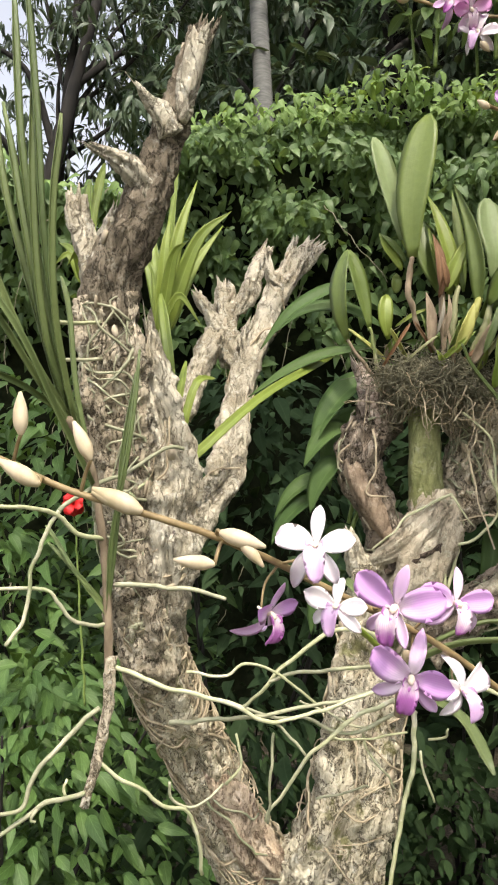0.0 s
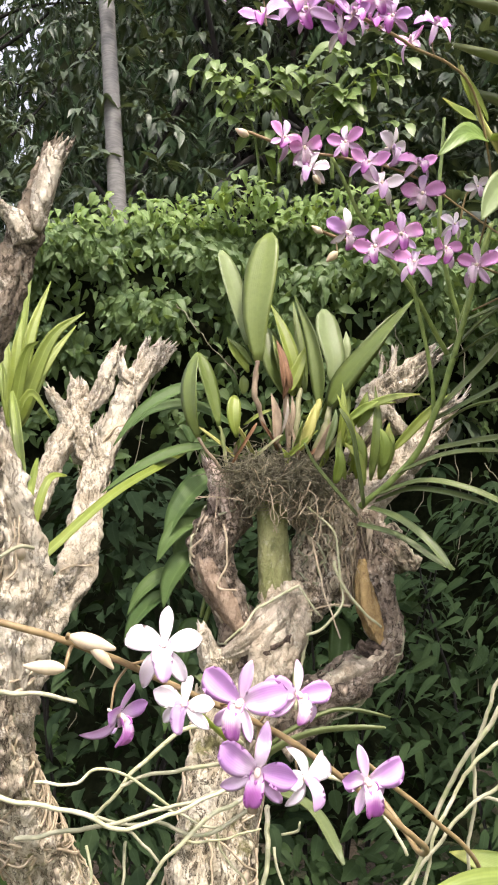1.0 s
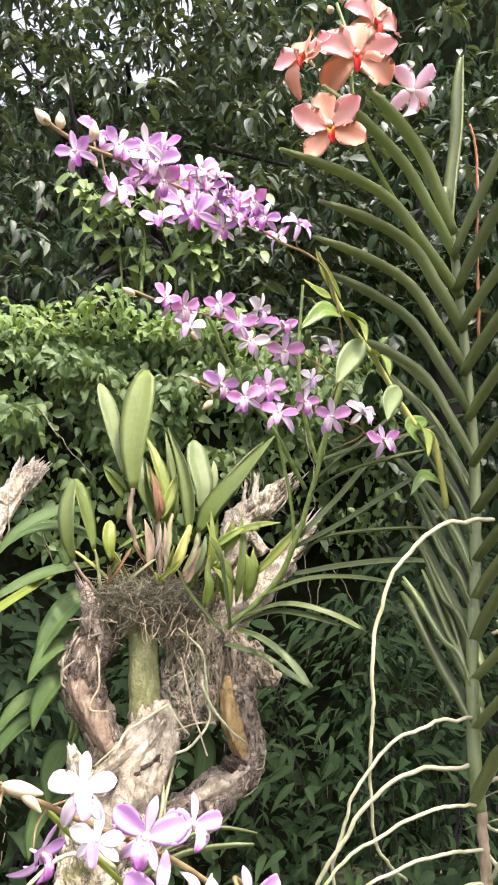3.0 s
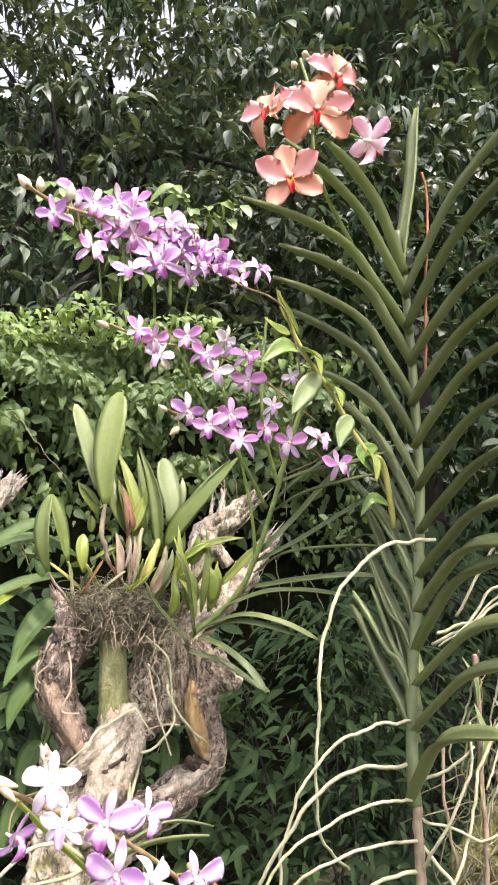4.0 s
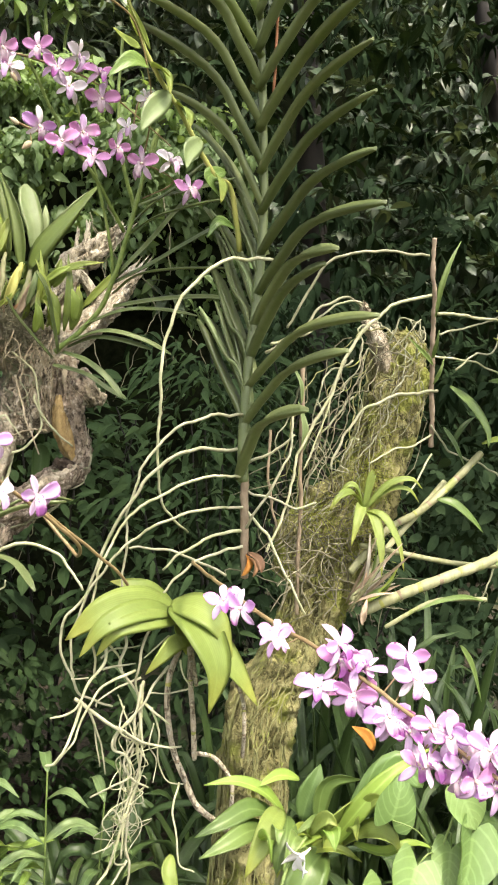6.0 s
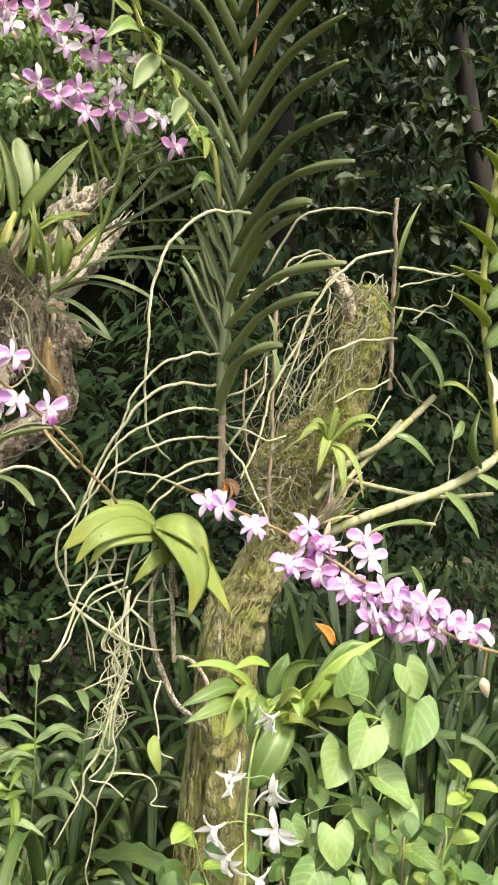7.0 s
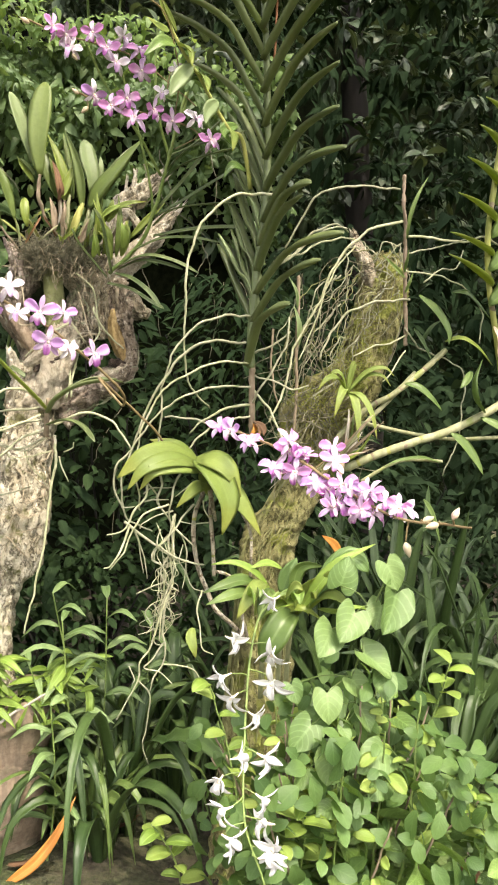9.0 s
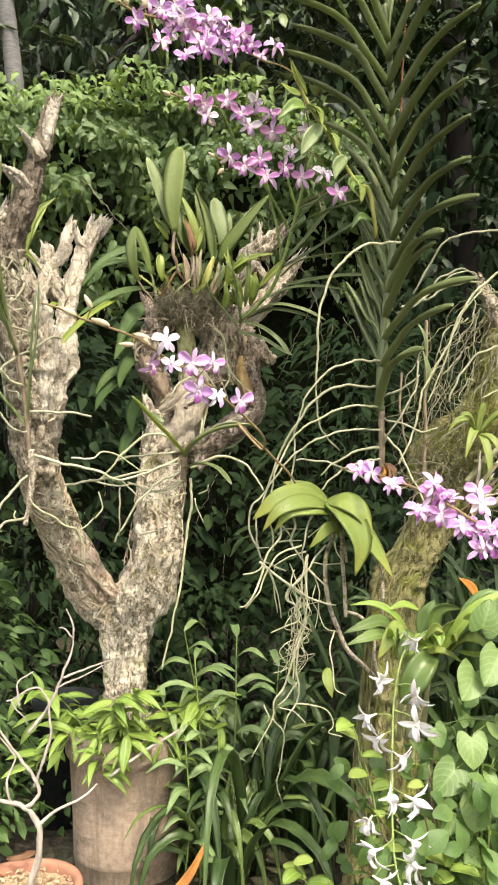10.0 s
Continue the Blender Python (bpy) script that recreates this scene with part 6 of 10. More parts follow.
# ---------- narrow-leaved orchid with three lilac sprays ----------
def spray(plant, rachis, r0, flowers, size, kinds, rad=None, buds=(), turn=0.45, droop=-0.4, stalk_mat="rachis"):
    b = Build()
    line, _ = tube(b, rachis, r0, r0 * 0.55, 8, 0.01, wob=0.002)
    for k, f in enumerate(flowers):
        orchid_flower(plant, f, size * frng.uniform(0.88, 1.1), kinds[k % len(kinds)], b, nearest(line, f), turn, droop)
    for at, ln, al in buds:
        p = nearest(line, at)
        tube(b, [p, p * 0.5 + V(at) * 0.5 + (0, 0, 0.004), at], r0 * 0.5, r0 * 0.4, 6, 0.006)
    part("flower_stalk", b, M[stalk_mat], plant)
    for at, ln, al in buds:
        bud(plant, at, ln, al)


def build_dendrobium():
    d = thing("lilac_orchid", (0.498, 1.420, 1.673), "orchid with narrow arching leaves and sprays of lilac and white flowers", "orchid")
    st = M["stalk"]
    for k, (ctrl, r) in enumerate((([(0.482, 1.420, 1.673), (0.558, 1.360, 1.748), (0.589, 1.300, 1.830), (0.614, 1.250, 1.942), (0.634, 1.220, 2.039), (0.657, 1.200, 2.121)], 0.006),
                                   ([(0.609, 1.300, 1.926), (0.529, 1.240, 2.017), (0.449, 1.200, 2.099), (0.381, 1.160, 2.200)], 0.0045),
                                   ([(0.626, 1.280, 1.975), (0.585, 1.240, 2.088), (0.578, 1.220, 2.190), (0.582, 1.200, 2.314)], 0.0045),
                                   ([(0.590, 1.320, 1.814), (0.570, 1.280, 1.907), (0.530, 1.240, 2.028), (0.480, 1.200, 2.168)], 0.004),
                                   ([(0.622, 1.270, 1.971), (0.661, 1.240, 2.095), (0.668, 1.220, 2.137)], 0.004))):
        add_tube(d, "cane", st, ctrl, r, r * 0.7, 8, 0.002, 0.012, seed=k)
    for ctrl, w in (([(0.593, 1.330, 1.795), (0.628, 1.250, 1.819), (0.711, 1.200, 1.826), (0.808, 1.150, 1.823)], 0.016), ([(0.591, 1.330, 1.764), (0.669, 1.280, 1.773), (0.751, 1.250, 1.780), (0.823, 1.220, 1.777)], 0.016),
                    ([(0.504, 1.400, 1.691), (0.565, 1.320, 1.706), (0.633, 1.280, 1.687), (0.704, 1.270, 1.654)], 0.014), ([(0.504, 1.400, 1.681), (0.550, 1.340, 1.694), (0.599, 1.300, 1.684), (0.662, 1.280, 1.664)], 0.014),
                    ([(0.493, 1.400, 1.670), (0.528, 1.340, 1.644), (0.566, 1.300, 1.603), (0.596, 1.280, 1.556)], 0.014), ([(0.539, 1.370, 1.729), (0.602, 1.300, 1.749), (0.674, 1.270, 1.751), (0.763, 1.260, 1.742)], 0.014),
                    ([(0.608, 1.270, 1.906), (0.646, 1.200, 1.927), (0.697, 1.150, 1.939), (0.764, 1.100, 1.950)], 0.017), ([(0.615, 1.270, 1.928), (0.645, 1.220, 1.960), (0.694, 1.180, 1.996), (0.747, 1.150, 2.046)], 0.017),
                    ([(0.618, 1.260, 1.967), (0.680, 1.200, 1.982), (0.736, 1.140, 1.984), (0.791, 1.100, 1.998)], 0.014), ([(0.595, 1.300, 1.830), (0.649, 1.240, 1.889), (0.699, 1.200, 1.952), (0.758, 1.180, 2.012)], 0.016),
                    ([(0.587, 1.310, 1.811), (0.650, 1.250, 1.841), (0.725, 1.220, 1.888), (0.816, 1.200, 1.945)], 0.016), ([(0.485, 1.410, 1.671), (0.463, 1.360, 1.734), (0.446, 1.330, 1.789), (0.424, 1.320, 1.826)], 0.014),
                    ([(0.472, 1.400, 1.640), (0.533, 1.360, 1.617), (0.584, 1.330, 1.577), (0.616, 1.320, 1.560)], 0.012), ([(0.467, 1.380, 1.652), (0.384, 1.320, 1.724), (0.361, 1.300, 1.759)], 0.012)):
        add_leaf(d, M["strapleafd"], ctrl, w * 1.25, "strap", (-0.1, -0.9, 0.9), 0.35, 0.0012, 14)
    # upper spray, dense
    fl = [(0.118, 0.689, 2.124), (0.141, 0.731, 2.189), (0.171, 0.735, 2.183), (0.208, 0.752, 2.205), (0.237, 0.792, 2.244), (0.185, 0.745, 2.177), (0.171, 0.726, 2.106), (0.201, 0.769, 2.154), (0.233, 0.774, 2.111), (0.235, 0.768, 2.166), (0.275, 0.813, 2.217), (0.293, 0.809, 2.226), (0.317, 0.815, 2.226), (0.257, 0.802, 2.178), (0.285, 0.804, 2.176), (0.285, 0.797, 2.146), (0.319, 0.837, 2.199), (0.339, 0.833, 2.217), (0.343, 0.829, 2.173), (0.333, 0.844, 2.161), (0.383, 0.855, 2.224), (0.401, 0.858, 2.201), (0.435, 0.895, 2.198), (0.466, 0.895, 2.227), (0.223, 0.761, 2.188), (0.372, 0.864, 2.193), (0.302, 0.814, 2.207), (0.352, 0.833, 2.199), (0.211, 0.776, 2.181), (0.264, 0.793, 2.153)]
    spray(d, [(0.081, 0.674, 2.151), (0.097, 0.686, 2.149), (0.130, 0.710, 2.154), (0.206, 0.762, 2.174), (0.286, 0.808, 2.183), (0.355, 0.845, 2.187), (0.431, 0.883, 2.184), (0.534, 0.960, 2.195), (0.596, 1.050, 2.101), (0.620, 1.200, 2.030)], 0.0028, fl, 0.051, [LILAC, ROSE, LILAC, PALE, ROSE, LILAC, ROSE, LILAC], turn=0.5,
          buds=[((0.087, 0.679, 2.148), 0.026, (-0.7, 0, 0.75)), ((0.100, 0.688, 2.153), 0.024, (-0.15, 0, 1)), ((0.137, 0.715, 2.145), 0.018, (0.5, 0, -1)), ((0.139, 0.717, 2.169), 0.024, (0.0, -0.3, 1))])
    # middle spray
    fl = [(0.298, 1.130, 2.206), (0.330, 1.120, 2.186), (0.344, 1.130, 2.157), (0.399, 1.130, 2.206), (0.434, 1.130, 2.173), (0.476, 1.150, 2.217), (0.516, 1.140, 2.183), (0.526, 1.150, 2.138), (0.459, 1.150, 2.150)]
    spray(d, [(0.241, 1.120, 2.206), (0.319, 1.140, 2.196), (0.428, 1.150, 2.189), (0.510, 1.160, 2.177), (0.597, 1.180, 2.138), (0.678, 1.180, 2.080)], 0.0026, fl, 0.060, [ROSE, ROSE, WHITE, ROSE, ROSE, WHITE, ROSE, ROSE, WHITE], turn=0.6,
          buds=[((0.244, 1.120, 2.199), 0.024, (-0.6, 0, 0.3)), ((0.346, 1.130, 2.146), 0.02, (0.5, 0, -0.6))])
    # lower spray
    fl = [(0.396, 1.120, 2.047), (0.439, 1.110, 2.020), (0.477, 1.110, 2.043), (0.497, 1.110, 1.996), (0.543, 1.110, 2.025), (0.595, 1.110, 2.000), (0.659, 1.130, 2.022), (0.705, 1.140, 1.976)]
    spray(d, [(0.354, 1.120, 2.049), (0.414, 1.140, 2.041), (0.500, 1.140, 2.029), (0.601, 1.150, 2.022), (0.679, 1.170, 2.001), (0.633, 1.240, 1.983)], 0.0026, fl, 0.063, [PALE, ROSE, ROSE, ROSE, ROSE, ROSE, WHITE, ROSE], turn=0.6,
          buds=[((0.359, 1.120, 2.043), 0.02, (-0.6, 0, 0.4)), ((0.382, 1.120, 2.014), 0.024, (-0.5, 0, -0.5))])
    spray(d, [(0.604, 1.200, 2.115), (0.609, 1.180, 2.161), (0.627, 1.170, 2.169)], 0.002, [(0.616, 1.150, 2.157), (0.578, 1.160, 2.093)], 0.04, [WHITE])


M["strapleafd"] = leaf_mat("narrow_dark_leaf", (0.07, 0.11, 0.035), (0.20, 0.25, 0.09), rib=0.2, trans=0.12, rough=0.4)
build_dendrobium()


# ---------- front spray, nearest to the path ----------
def build_front_spray():
    d = thing("front_lilac_orchid", (0.577, 1.160, 1.122), "long orchid stalk with large lilac and white flowers and buds", "orchid")
    ra = [(-0.064, 0.530, 1.498), (-0.036, 0.540, 1.492), (0.012, 0.550, 1.475), (0.052, 0.560, 1.465), (0.101, 0.580, 1.451), (0.152, 0.620, 1.428), (0.237, 0.670, 1.389), (0.295, 0.710, 1.353), (0.380, 0.760, 1.288), (0.403, 0.860, 1.261), (0.366, 0.930, 1.326), (0.450, 1.000, 1.266), (0.531, 1.060, 1.200), (0.584, 1.140, 1.136)]
    b = Build()
    line, _ = tube(b, ra, 0.0021, 0.0030, 9, 0.008, wob=0.0015)
    for at, size, kind, tn, aw in (((0.158, 0.590, 1.450), 0.054, WHITE, 0.25, (-0.1, -0.9, 0.28)), ((0.129, 0.600, 1.405), 0.050, LILAC, 0.2, (0.75, -0.5, -0.35)), ((0.174, 0.620, 1.410), 0.046, WHITE, 0.3, (-0.3, -0.8, 0.2)),
                                   ((0.213, 0.620, 1.412), 0.062, LILAC, 0.15, None), ((0.255, 0.640, 1.416), 0.054, LILAC, 0.2, (0.35, -0.85, 0.05)), ((0.228, 0.650, 1.362), 0.062, LILAC, 0.15, (-0.1, -1, -0.15)),
                                   ((0.266, 0.670, 1.353), 0.050, WHITE, 0.3, (0.4, -0.8, 0.1)), ((0.318, 0.690, 1.349), 0.061, LILAC, 0.15, (0.1, -1, -0.2))):
        orchid_flower(d, at, size * 0.92, kind, b, nearest(line, at), tn + 0.25, 0.1, away=aw)
    buds = (((0.096, 0.570, 1.436), 0.026, (-1, 0, 0.05)), ((0.098, 0.570, 1.456), 0.030, (1, 0, -0.25)), ((0.047, 0.550, 1.468), 0.028, (-1, 0, 0.3)), ((0.021, 0.540, 1.495), 0.026, (-0.5, 0, 0.9)),
                       ((-0.006, 0.530, 1.478), 0.03, (-1, 0, 0.5)), ((0.052, 0.550, 1.466), 0.034, (-0.9, 0, 0.35)), ((-0.020, 0.530, 1.507), 0.026, (-0.1, 0, 1)), ((0.111, 0.570, 1.452), 0.022, (0.6, 0, -0.6)))
    for at, ln, al in buds:
        p = nearest(line, at)
        tube(b, [p, p * 0.5 + V(at) * 0.5 + (0, 0, 0.003), at], 0.0014, 0.0012, 6, 0.006)
    part("flower_stalk", b, M["rachis"], d)
    for at, ln, al in buds:
        bud(d, at, ln, al, 0.17)


build_front_spray()


# ---------- yellowish cane orchid ----------
def build_yellow_cane():
    d = thing("yellow_cane_orchid", (0.775, 1.100, 1.902), "orchid cane with paired soft yellow-green leaves", "orchid")
    add_tube(d, "cane", M["bulb"], [(0.538, 1.000, 2.256), (0.588, 1.020, 2.158), (0.657, 1.040, 2.072), (0.726, 1.060, 1.980), (0.770, 1.080, 1.964), (0.806, 1.120, 1.852)], 0.004, 0.006, 8, 0.002)
    for ctrl, w, mt in (([(0.558, 1.010, 2.199), (0.542, 1.000, 2.225), (0.535, 1.000, 2.266)], 0.03, "bromel"), ([(0.584, 1.020, 2.183), (0.568, 1.010, 2.205), (0.551, 1.000, 2.227), (0.538, 1.000, 2.256)], 0.028, "bromel"),
                        ([(0.562, 1.010, 2.179), (0.531, 0.990, 2.172), (0.503, 0.980, 2.186)], 0.03, "limeleaf"), ([(0.578, 1.010, 2.146), (0.534, 0.980, 2.132), (0.489, 0.970, 2.087)], 0.04, "bush"),
                        ([(0.588, 1.020, 2.158), (0.604, 1.000, 2.168), (0.620, 0.990, 2.129), (0.613, 0.990, 2.089)], 0.042, "paleleaf"), ([(0.583, 1.010, 2.146), (0.593, 0.990, 2.134), (0.610, 0.980, 2.117)], 0.03, "limeleaf"),
                        ([(0.622, 1.020, 2.107), (0.584, 1.000, 2.082), (0.560, 0.990, 2.036), (0.554, 0.990, 2.008)], 0.052, "paleleaf"), ([(0.640, 1.030, 2.095), (0.651, 1.010, 2.105), (0.661, 1.000, 2.062), (0.655, 1.000, 2.037)], 0.044, "paleleaf"),
                        ([(0.693, 1.040, 2.036), (0.654, 1.020, 2.023), (0.642, 1.010, 1.989), (0.649, 1.010, 1.961)], 0.046, "paleleaf"), ([(0.726, 1.050, 1.976), (0.731, 1.030, 1.987), (0.736, 1.020, 1.945), (0.723, 1.020, 1.908)], 0.044, "paleleaf"),
                        ([(0.755, 1.070, 1.995), (0.709, 1.050, 1.966), (0.731, 1.040, 1.926)], 0.04, "bush"), ([(0.787, 1.100, 1.891), (0.742, 1.080, 1.894), (0.717, 1.080, 1.858)], 0.03, "bush")):
        if len(ctrl) == 4:
            a, m1, m2, e = (V(p) for p in ctrl)
            ctrl = [a, a * 0.45 + e * 0.55 + (m1 + m2 - a - e) * 0.22, e]
        add_leaf(d, M["limeleaf" if mt == "paleleaf" and w < 0.045 else mt], ctrl, w * 0.80, "lance", (0.5, -0.8, 0.3), 0.3, 0.0012, 12)


build_yellow_cane()


# ---------- tall strap-leaved orchid with coral flowers ----------
def build_vanda():
    d = thing("strap_leaf_orchid", (0.782, 1.070, 1.182), "tall orchid with ranked strap leaves, pale roots and coral flowers", "orchid")
    stem = [(0.798, 1.000, 2.438), (0.817, 1.020, 2.257), (0.827, 1.040, 2.092), (0.833, 1.060, 1.907), (0.820, 1.070, 1.748), (0.796, 1.070, 1.594), (0.782, 1.070, 1.460), (0.780, 1.070, 1.371)]
    add_tube(d, "stem", M["vanda"], stem, 0.008, 0.011, 12, 0.001, 0.01)
    add_tube(d, "bare_stem", M["browncane"], [(0.781, 1.070, 1.430), (0.783, 1.070, 1.361), (0.782, 1.070, 1.293), (0.780, 1.070, 1.182)], 0.0085, 0.008, 12, 0.002, 0.005, 0.28, freq=70)
    w = 0.032
    for k in range(len(RIGHT_LEAVES)):
        a, m, t = RIGHT_LEAVES[k]
        a, m = V(a) - (0.004, 0, 0.055), V(m) - (0, 0, 0.012)
        add_leaf(d, M["sunlitstrap" if k < 1 else "vanda"], [a, V(a) * 0.55 + V(m) * 0.45 + (0, 0, 0.006), m, t], w * frng.uniform(0.9, 1.08), "strap", (-0.5, -0.2, 1), 0.85, 0.0022, 14)
    for k in range(len(LEFT_LEAVES)):
        a, m, t = LEFT_LEAVES[k]
        a, m = V(a) - (-0.004, 0, 0.065), V(m) - (0, 0, 0.014)
        add_leaf(d, M["sunlitstrap" if k < 3 else "vanda"], [a, V(a) * 0.55 + V(m) * 0.45 + (0, 0, 0.006), m, t], w * frng.uniform(0.9, 1.08), "strap", (0.5, -0.5, 1), 0.85, 0.0022, 14)
    # narrow young leaves between the lower ranks
    for k in range(6, len(LEFT_LEAVES) - 1):
        a, m, t = (V(p) * 0.5 + V(q) * 0.5 for p, q in zip(LEFT_LEAVES[k], LEFT_LEAVES[k + 1]))
        add_leaf(d, M["paleleaf" if k % 3 == 0 else "vanda"], [a, a * 0.55 + m * 0.45 + (0, -0.01, 0.012), m + (-0.004, -0.02, 0), t + (0.012 * (k % 3) - 0.01, -0.03, 0.012)], w * 0.62, "strap", (0.5, -0.5, 1), 0.75, 0.0018, 14)
    # coral flowers on their stalk
    b = Build()
    line, _ = tube(b, [(0.695, 1.000, 2.389), (0.628, 0.960, 2.459), (0.592, 0.930, 2.532), (0.589, 0.920, 2.644), (0.568, 0.920, 2.743)], 0.0042, 0.003, 8, 0.01)
    for at, size, kind, aw in (((0.581, 0.880, 2.580), 0.120, CORAL, (-0.35, -0.9, -0.25)), ((0.644, 0.930, 2.724), 0.115, CORAL, (0.25, -0.9, -0.1)), ((0.495, 0.900, 2.575), 0.11, CORAL, (-0.85, -0.5, 0.1)),
                               ((0.528, 0.890, 2.423), 0.125, CORAL, (-0.45, -0.85, -0.15)), ((0.724, 0.950, 2.605), 0.11, PINK, (0.75, 0.35, 0.35))):
        orchid_flower(d, at, size, kind, b, nearest(line, at), 0.1, 0.0, away=aw)
    part("flower_stalk", b, M["stalk"], d)
    for at, al in (((0.558, 0.920, 2.716), (-0.4, 0, 0.8)), ((0.578, 0.920, 2.750), (0.1, 0, 0.9)), ((0.592, 0.920, 2.743), (0.4, 0, 0.8))):
        bud(d, at, 0.018, al, 0.36)
    add_tube(d, "dead_flower_stalk", M["rust"], [(0.837, 0.950, 2.553), (0.843, 0.950, 2.480), (0.832, 0.960, 2.340), (0.830, 0.980, 2.212), (0.829, 1.000, 2.099)], 0.0024, 0.003, 7, 0.003, 0.008, 0.2, freq=80, label="dry rust-brown old flower stalk")
    for k, (p0, p1) in enumerate((((0.782, 1.060, 1.232), (0.797, 1.030, 1.195)), ((0.780, 1.060, 1.227), (0.760, 1.040, 1.190)), ((0.781, 1.050, 1.222), (0.774, 1.020, 1.189)))):
        b = Build()
        blade(b, [p0, V(p0) * 0.5 + V(p1) * 0.5 + (0.004, -0.008, 0.004), p1], 0.020, "oval", (0.3, -1, 0.2), 0.6, 0.001, 8, twist=0.5 * k)
        part("dry_leaf", b, M["orangeleaf"] if k == 1 else M["litter"], d, "withered orange-brown leaf")
    # aerial roots
    roots = [[(0.831, 1.020, 1.808), (0.714, 0.980, 1.782), (0.651, 0.980, 1.736), (0.610, 0.990, 1.667), (0.593, 1.000, 1.579), (0.594, 1.020, 1.489), (0.594, 1.040, 1.428), (0.617, 1.080, 1.329), (0.691, 1.150, 1.270)],
             [(0.778, 1.060, 1.502), (0.683, 1.030, 1.492), (0.615, 1.030, 1.464), (0.569, 1.040, 1.402), (0.545, 1.060, 1.315), (0.543, 1.080, 1.231), (0.538, 1.100, 1.157)],
             [(0.764, 1.060, 1.435), (0.659, 1.030, 1.428), (0.587, 1.030, 1.396), (0.534, 1.050, 1.320), (0.499, 1.080, 1.244), (0.472, 1.100, 1.162), (0.436, 1.100, 1.130), (0.428, 1.100, 1.075), (0.460, 1.100, 0.996), (0.522, 1.100, 0.963)],
             [(0.769, 1.060, 1.380), (0.658, 1.030, 1.375), (0.584, 1.040, 1.340), (0.531, 1.060, 1.295), (0.499, 1.080, 1.224), (0.482, 1.100, 1.131), (0.496, 1.120, 1.013)],
             [(0.774, 1.060, 1.321), (0.672, 1.040, 1.317), (0.594, 1.040, 1.293), (0.541, 1.060, 1.258), (0.493, 1.080, 1.203), (0.451, 1.100, 1.103), (0.450, 1.100, 1.023)],
             [(0.772, 1.060, 1.245), (0.697, 1.050, 1.231), (0.640, 1.050, 1.202), (0.610, 1.060, 1.167)],
             [(0.777, 1.070, 1.275), (0.717, 1.070, 1.268), (0.663, 1.080, 1.241), (0.624, 1.100, 1.205)],
             [(0.744, 1.080, 1.188), (0.670, 1.100, 1.229), (0.608, 1.120, 1.247), (0.567, 1.140, 1.248)],
             [(0.791, 1.070, 1.352), (0.836, 1.060, 1.340), (0.886, 1.060, 1.316), (0.938, 1.060, 1.326)],
             [(0.786, 1.070, 1.313), (0.817, 1.050, 1.263), (0.847, 1.040, 1.196), (0.895, 1.040, 1.105)],
             [(0.788, 1.060, 1.408), (0.828, 1.040, 1.429), (0.874, 1.030, 1.462)],
             [(0.831, 1.060, 1.629), (0.885, 1.040, 1.657), (0.952, 1.040, 1.726), (1.016, 1.050, 1.754), (1.074, 1.080, 1.745)],
             [(0.849, 1.070, 1.649), (0.922, 1.060, 1.675), (1.011, 1.070, 1.719), (1.116, 1.100, 1.734)],
             [(0.780, 1.060, 1.281), (0.790, 1.030, 1.314), (0.829, 1.020, 1.373), (0.862, 1.020, 1.439), (0.875, 1.030, 1.496)]]
    for k, ctrl in enumerate(roots):
        add_tube(d, "aerial_root", M["root"] if k % 3 else M["greenroot"], ctrl, frng.uniform(0.0026, 0.0037), 0.0022, 8, 0.006, 0.009, seed=k * 3.3)


RIGHT_LEAVES = [((0.806, 1.000, 2.393), (0.839, 0.980, 2.583), (0.856, 0.970, 2.743)), ((0.809, 1.000, 2.341), (0.866, 0.860, 2.471), (0.964, 0.720, 2.595)), ((0.815, 1.010, 2.277), (0.839, 0.850, 2.346), (0.865, 0.700, 2.386)),
         ((0.819, 1.020, 2.206), (0.857, 0.840, 2.259), (0.876, 0.660, 2.236)), ((0.822, 1.030, 2.124), (0.838, 0.840, 2.158), (0.829, 0.650, 2.137)), ((0.827, 1.040, 2.043), (0.833, 0.840, 2.079), (0.832, 0.650, 2.056)),
         ((0.831, 1.050, 1.963), (0.838, 0.840, 1.998), (0.835, 0.650, 1.973)), ((0.834, 1.060, 1.883), (0.838, 0.840, 1.913), (0.837, 0.660, 1.883)), ((0.827, 1.060, 1.802), (0.832, 0.850, 1.834), (0.853, 0.660, 1.799)),
         ((0.821, 1.070, 1.737), (0.811, 0.880, 1.770), (0.787, 0.700, 1.729)), ((0.811, 1.070, 1.670), (0.802, 0.900, 1.723), (0.786, 0.740, 1.716)), ((0.803, 1.070, 1.611), (0.836, 0.900, 1.651), (0.874, 0.720, 1.633)),
         ((0.795, 1.070, 1.537), (0.809, 0.900, 1.578), (0.825, 0.740, 1.575)), ((0.781, 1.070, 1.430), (0.761, 0.920, 1.481), (0.758, 0.760, 1.478))]
